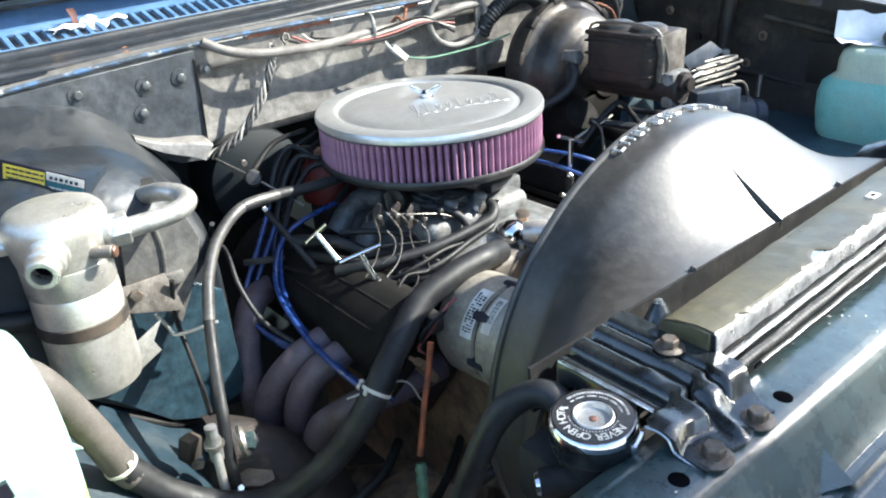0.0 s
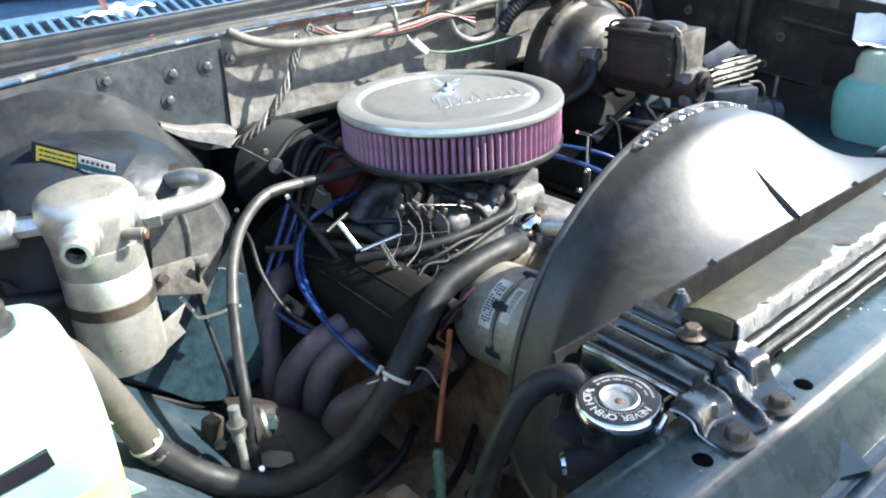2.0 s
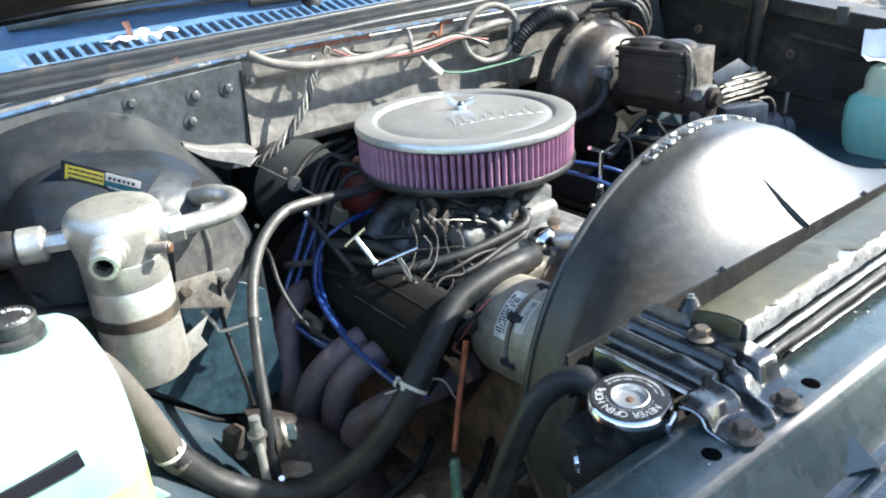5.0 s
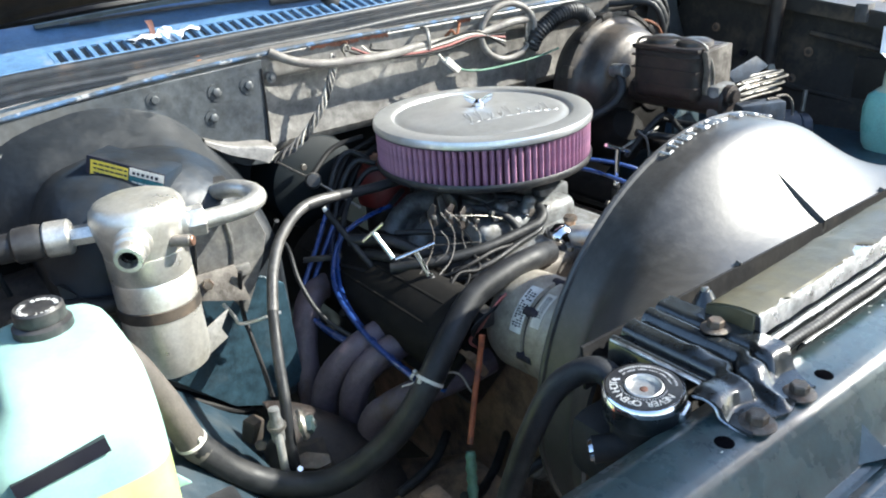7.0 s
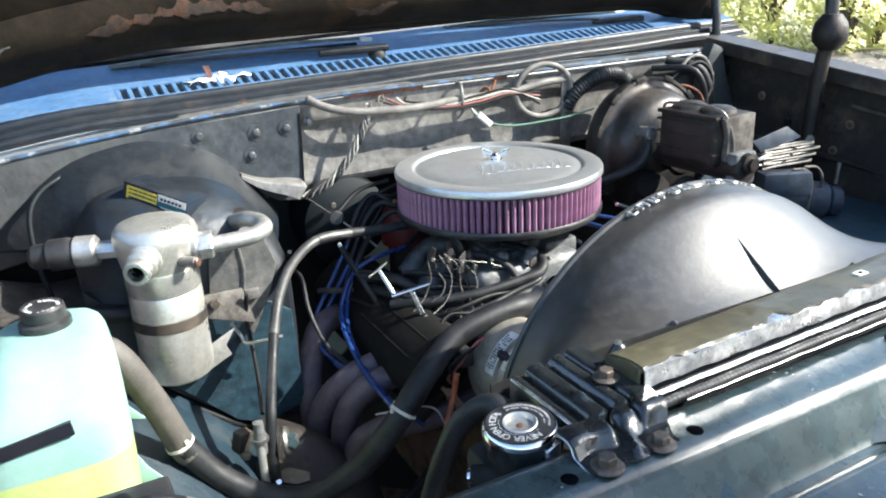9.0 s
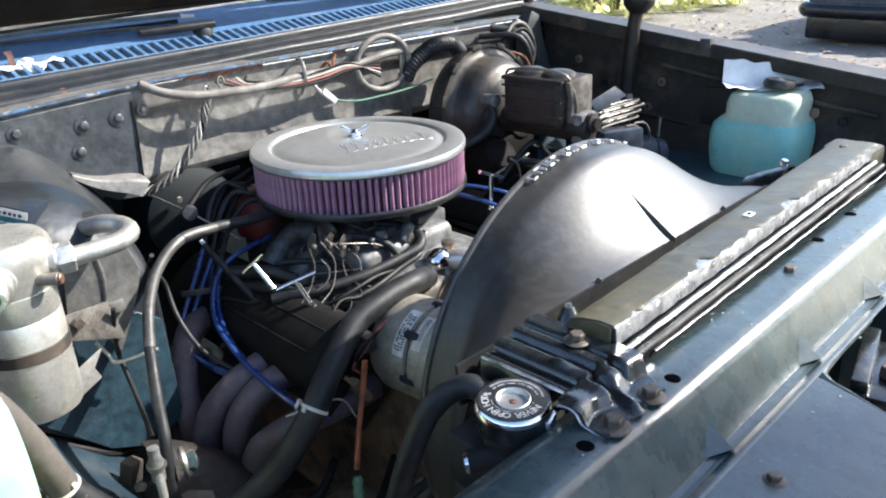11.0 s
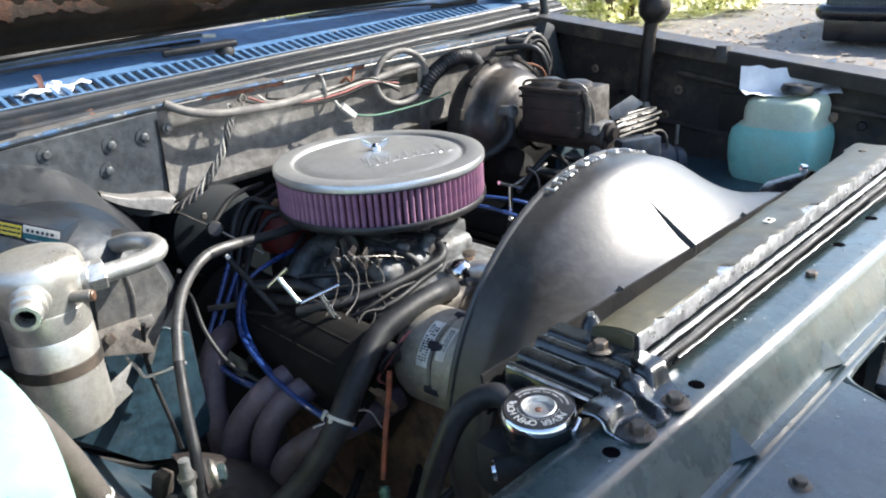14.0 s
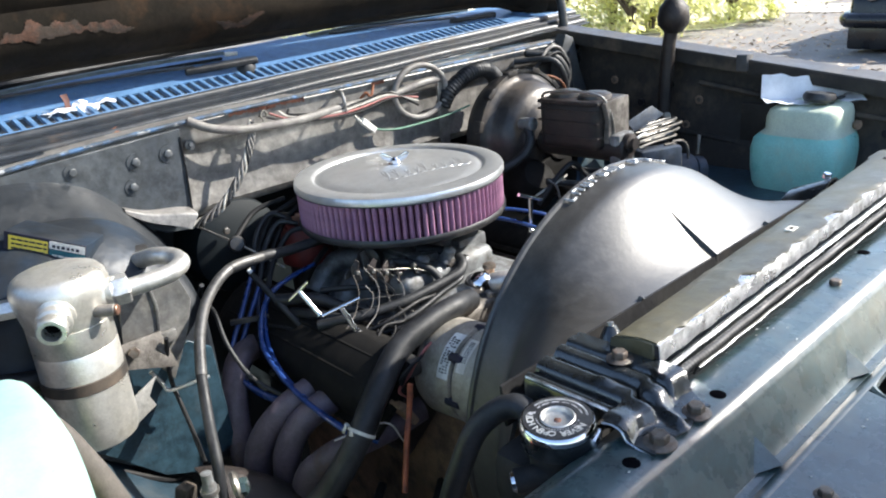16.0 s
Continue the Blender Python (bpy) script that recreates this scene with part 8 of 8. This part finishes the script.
def brake_lines():
    v = thing("combination_valve", (1.24, 0.75, 0.98), "blue-grey brake combination valve with coiled steel lines", "brake valve")
    part("block", box(-0.045, 0.045, -0.02, 0.02, -0.02, 0.025, 0.006, Matrix.Translation((1.225, 0.745, 1.05)) @ Matrix.Rotation(radians(-25), 4, "Z")), M_PUMP, v)
    part("bracket", prism([(0, 0.0), (0.093, 0.016), (0.130, -0.008), (0.085, -0.018), (0.02, -0.022)], 0.004, plane_at((1.183, 0.79, 1.127), (1, 0, 0), (0, 0.2, 1)), 0.001), M_PUMP, v, "blue-grey sheet bracket")
    for k in range(4):
        z, r = 1.116 - 0.011 * k, 0.009 * ((k * 2) % 3)
        part("coiled_line", tube([(1.165, 0.745, z + 0.004), (1.20, 0.742, z + 0.006), (1.25, 0.741, z + 0.004), (1.292 + r, 0.746, z + 0.001), (1.308 + r, 0.758, z - 0.001), (1.296 + r, 0.772, z - 0.003), (1.25, 0.785, z - 0.006), (1.20, 0.790, z - 0.004)], 0.0024, 8, 5), M_STEEL, v)
    for dx in (0.0, 0.030):
        part("line", tube([(1.235 + dx, 0.735, 1.078), (1.262 + dx, 0.728, 1.074), (1.276 + dx, 0.724, 1.05), (1.272 + dx, 0.722, 1.0)], 0.0026, 8, 4), M_CASTDIRTY, v)
    part("feed_line", tube([(1.125, 0.74, 1.10), (1.145, 0.735, 1.112), (1.17, 0.735, 1.115)], 0.0031, 8, 4), M_ALU, v)
    p = thing("steering_pump", (1.28, 0.74, 0.95), "blue-grey cylindrical steering gear with a capped end", "steering gear")
    part("cylinder", cyl((1.22, 0.79, 1.02), (1.33, 0.73, 1.005), 0.034, n=28, bev=0.006), M_PUMP, p)
    part("end_cap", cyl((1.33, 0.73, 1.005), (1.352, 0.718, 1.002), 0.028, n=28, bev=0.004), M_PUMP, p)
    part("stud", cyl((1.362, 0.735, 1.03), (1.366, 0.735, 1.07), 0.004, n=12), M_STEEL, p)


brake_lines()
solo("steering_shaft", cyl((1.20, 1.15, 1.0), (1.20, 0.75, 0.92), 0.018, n=20, bev=0.002), M_IRON, "dark steering shaft beside the booster", "shaft")
bm = tube([(1.30, 1.14, 1.235), (1.36, 1.09, 1.21), (1.38, 1.08, 1.12), (1.35, 1.12, 1.05)], 0.010, 10, 5)
tube([(1.26, 1.14, 1.22), (1.32, 1.07, 1.215), (1.345, 1.06, 1.13), (1.32, 1.10, 1.05)], 0.007, 10, 5, bm)
solo("wiring_loom", bm, M_RUBBER, "black wiring loom in the cowl corner", "wiring")
bm = prism([(1.385, 1.10), (1.52, 1.08), (1.475, 1.18), (1.455, 1.25), (1.425, 1.262), (1.405, 1.22)], 0.03, plane_at((0, 1.15, 0), (1, 0, 0), (0, 0, 1)), 0.006)
solo("cowl_corner_bracket", bm, M_PLATE, "dark grey cowl corner bracket", "bracket")
hose("corrugated_hose", [(1.02, 1.13, 1.165), (1.035, 1.12, 1.195), (1.08, 1.11, 1.222), (1.13, 1.11, 1.225), (1.17, 1.115, 1.20), (1.18, 1.13, 1.17)], 0.016, M_RUBBER, "black corrugated hose above the booster", ribs=(0.0062, 0.0014))

for k, P in enumerate(([(1.26, 1.12, 1.18), (1.29, 1.10, 1.205), (1.332, 1.10, 1.240), (1.375, 1.10, 1.235), (1.40, 1.095, 1.19), (1.37, 1.08, 1.14)], [(1.27, 1.11, 1.19), (1.31, 1.09, 1.222), (1.36, 1.09, 1.228), (1.385, 1.08, 1.19), (1.35, 1.06, 1.15)], [(1.24, 1.10, 1.17), (1.27, 1.06, 1.19), (1.31, 1.05, 1.175), (1.33, 1.05, 1.15)])):
    hose("corner_wire", P, 0.0042 - 0.0006 * k, (M_CONDUIT, M_WIRE, M_RUST)[k], ("pale loop of wire in the cowl corner", "black wire in the cowl corner", "rusty brown pipe over the booster")[k], "wire", 8, group="cowl corner wires")

# ---------------------------------------------------------------- firewall wiring
hose("conduit", [(0.47, 1.150, 1.243), (0.50, 1.138, 1.226), (0.545, 1.132, 1.214), (0.60, 1.130, 1.209), (0.68, 1.132, 1.206), (0.755, 1.134, 1.210), (0.83, 1.134, 1.210), (0.90, 1.134, 1.212), (0.97, 1.130, 1.222), (1.02, 1.13, 1.222)], 0.0075, M_CONDUIT, "grey loom conduit along the firewall", "conduit", 12)
pts = [(0.962 + 0.064 * math.cos(a), 1.122 + 0.012 * math.sin(a * 0.5), 1.206 + 0.052 * math.sin(a)) for a in [i * 2 * math.pi / 16 - 0.6 for i in range(17)]]
hose("conduit_loop", pts, 0.0062, M_CONDUIT, "grey loop of spare cable on the firewall", "cable", 12, 3)
rnd = random.Random(14)
for k, (m_, lab) in enumerate(((M_WIRE, "thin black firewall wire"), (M_REDWIRE, "thin faded red firewall wire"), (M_WHITEWIRE, "thin pale firewall wire"), (M_WIRE, "thin black firewall wire"))):
    hose("firewall_wire", [(0.60 + 0.02 * k, 1.146, 1.226), (0.66, 1.138, 1.205 + 0.004 * k), (0.74, 1.13, 1.196 + 0.004 * k), (0.81, 1.128, 1.196 + 0.006 * k), (0.88, 1.128, 1.206 + 0.004 * k), (0.95, 1.125, 1.205 - 0.008 * k)], 0.0022, m_, lab, "wire", 8, group="firewall wires")
hose("green_wire", [(0.79, 1.128, 1.188), (0.83, 1.126, 1.158), (0.88, 1.12, 1.146), (0.95, 1.115, 1.146), (1.02, 1.11, 1.150), (1.07, 1.10, 1.16)], 0.0022, M_GREENWIRE, "thin green wire across the firewall", "wire", 8, group="firewall wires")
plug = thing("wire_connector", (0.82, 1.13, 1.15), "pale two-way wire connector on the firewall", "connector")
part("shell", box(-0.019, 0.019, -0.006, 0.006, -0.006, 0.006, 0.002, Matrix.Translation((0.818, 1.126, 1.166)) @ Matrix.Rotation(radians(42), 4, "Y")), M_LABEL, plug)
part("leads", tube([(0.79, 1.128, 1.19), (0.80, 1.126, 1.178), (0.812, 1.126, 1.170)], 0.003, 8, 4), M_WHITEWIRE, plug)
loom = thing("taped_loom", (0.5, 1.12, 1.06), "taped wire bundle hanging down the firewall", "wiring")
for k in range(5):
    run = smooth_path([(0.583, 1.142, 1.222), (0.572, 1.134, 1.196), (0.553, 1.130, 1.162), (0.522, 1.126, 1.122), (0.485, 1.128, 1.090), (0.447, 1.140, 1.070)], 7)
    spun = [p + Vector((math.cos(0.55 * n + k * 1.26), 0.6 * math.sin(0.55 * n + k * 1.26), 0.5 * math.sin(0.55 * n + k * 1.26))) * (0.0045 + 0.0035 * n / len(run)) for n, p in enumerate(run)]
    part("strand", tube(spun, 0.0022 + 0.0003 * (k % 2), 8, 2), (M_CONDUIT, M_CONDUIT, M_WHITEWIRE, M_RUBBER, M_CONDUIT)[k], loom)
clip = thing("loom_clip", (0.60, 1.14, 1.22), "bright steel loom clip on the firewall", "clip", "loom clips")
part("eye", lathe([(0.0055, -0.002), (0.0082, -0.002), (0.0082, 0.002), (0.0055, 0.002)], (0.608, 1.144, 1.227), (0.2, -1, 0), 20, closed=True), M_STEEL, clip)
part("leg", box(0.605, 0.611, 1.143, 1.147, 1.20, 1.22, 0.001), M_STEEL, clip)
clip = thing("loom_clip", (0.775, 1.14, 1.22), "dark steel loom clip on the firewall", "clip", "loom clips")
part("strap", tube([(0.772, 1.15, 1.238), (0.772, 1.135, 1.236), (0.770, 1.126, 1.218), (0.772, 1.128, 1.202)], 0.0035, 8, 4), M_STEEL, clip)
clip = thing("loom_clip", (0.84, 1.14, 1.22), "rusty twisted clip on the firewall", "clip", "loom clips")
part("strap", tube([(0.825, 1.15, 1.215), (0.835, 1.143, 1.225), (0.845, 1.142, 1.215), (0.86, 1.15, 1.235)], 0.0028, 8, 4), M_RUST, clip)


# ---------------------------------------------------------------- washer tank
def washer_tank():
    w = thing("washer_tank", (1.38, 0.56, 0.97), "washer tank part-filled with turquoise fluid", "tank")
    LEVEL = 1.084

    def shape(z0, z1):
        bm = bmesh.new()
        ring = []
        prof = [(0.66, 0.966, 0.0), (0.86, 0.972, 0.0), (0.98, 0.990, 0.0), (1.04, 1.020, 0.0), (1.06, 1.052, 0.0), (1.02, 1.074, 0.1), (0.95, 1.086, 0.6), (0.90, 1.094, 1.0), (0.90, 1.118, 1.0), (0.85, 1.131, 1.0), (0.74, 1.1375, 1.0), (0.3, 1.1395, 1.0)]
        n = 44
        for s, z, top in prof:
            row = []
            for k in range(n):
                a = 2 * math.pi * k / n
                c, d = math.cos(a), math.sin(a)
                q = (abs(c) ** 4.5 + abs(d) ** 4.5) ** (-1 / 4.5)
                x, y = 1.424 + 0.064 * s * c * q, 0.546 + 0.084 * s * d * q
                y -= 0.014 * top * max(0.0, d)
                x += 0.006 * (z - 1.05) / 0.08
                row.append(bm.verts.new((x, y, z + 0.004 * top * c)))
            ring.append(row)
        for a, b in zip(ring, ring[1:]):
            for k in range(n):
                bm.faces.new((a[k], a[(k + 1) % n], b[(k + 1) % n], b[k]))
        bm.faces.new(ring[0][::-1])
        bm.faces.new(ring[-1])
        for co, no in (((0, 0, z0), (0, 0, -1)), ((0, 0, z1), (0, 0, 1))):
            bmesh.ops.bisect_plane(bm, geom=bm.verts[:] + bm.edges[:] + bm.faces[:], plane_co=co, plane_no=no, clear_outer=True)
        return bm
    part("upper_shell", shape(LEVEL, 2), M_WASHTOP, w)
    part("filled_part", shape(0.5, LEVEL), M_WASH, w, "turquoise fluid showing through")
    part("cap", lathe([(0, 0.012), (0.026, 0.011), (0.029, 0.006), (0.030, 0.0), (0.026, -0.006), (0, -0.006)], (1.430, 0.526, 1.1475), (0.1, -0.06, 1), 28), M_BLACK, w, "black flip cap")
    part("cap_tab", box(1.438, 1.460, 0.490, 0.501, 1.146, 1.150, 0.002), M_BLACK, w)
    part("cap_print", bars([0.022, 0.016, 0.022], plane_at((1.422, 0.538, 1.1592), (0.64, -0.77, 0.02), (0.77, 0.64, 0)), 0.002, 0.006, 0.0004, 3, (0.004, 0.010)), M_GLINT, w)
    part("port_plug", cyl((1.455, 0.466, 1.098), (1.452, 0.459, 1.098), 0.009, n=18, bev=0.001), M_BROWN, w, "brown rubber grommet")
    def towel(u, v):
        x, y = 1.372 + 0.104 * u, 0.598 - 0.140 * u
        up = max(0.0, v - 0.52) / 0.48
        out = min(v, 0.52) / 0.52
        x, y = x + 0.034 * out + 0.012 * up, y + 0.030 * out + 0.006 * up
        z = 1.1415 + 0.010 * u * (1 - u) * -1.0 + 0.046 * up ** 0.9 * (1 - 0.12 * u) + 0.014 * max(0.0, u - 0.75) / 0.25 * out
        return Vector((x, y, z + 0.0016 * math.sin(17 * u + 5 * v) + 0.0012 * math.sin(29 * u - 11 * v) + 0.002 * math.sin(6 * u + 1)))
    s = sheet(towel, 40, 34, 0.0008)
    solo("paper_towel", s, M_PAPER, "white paper towel lying on the washer tank", "paper towel")


washer_tank()
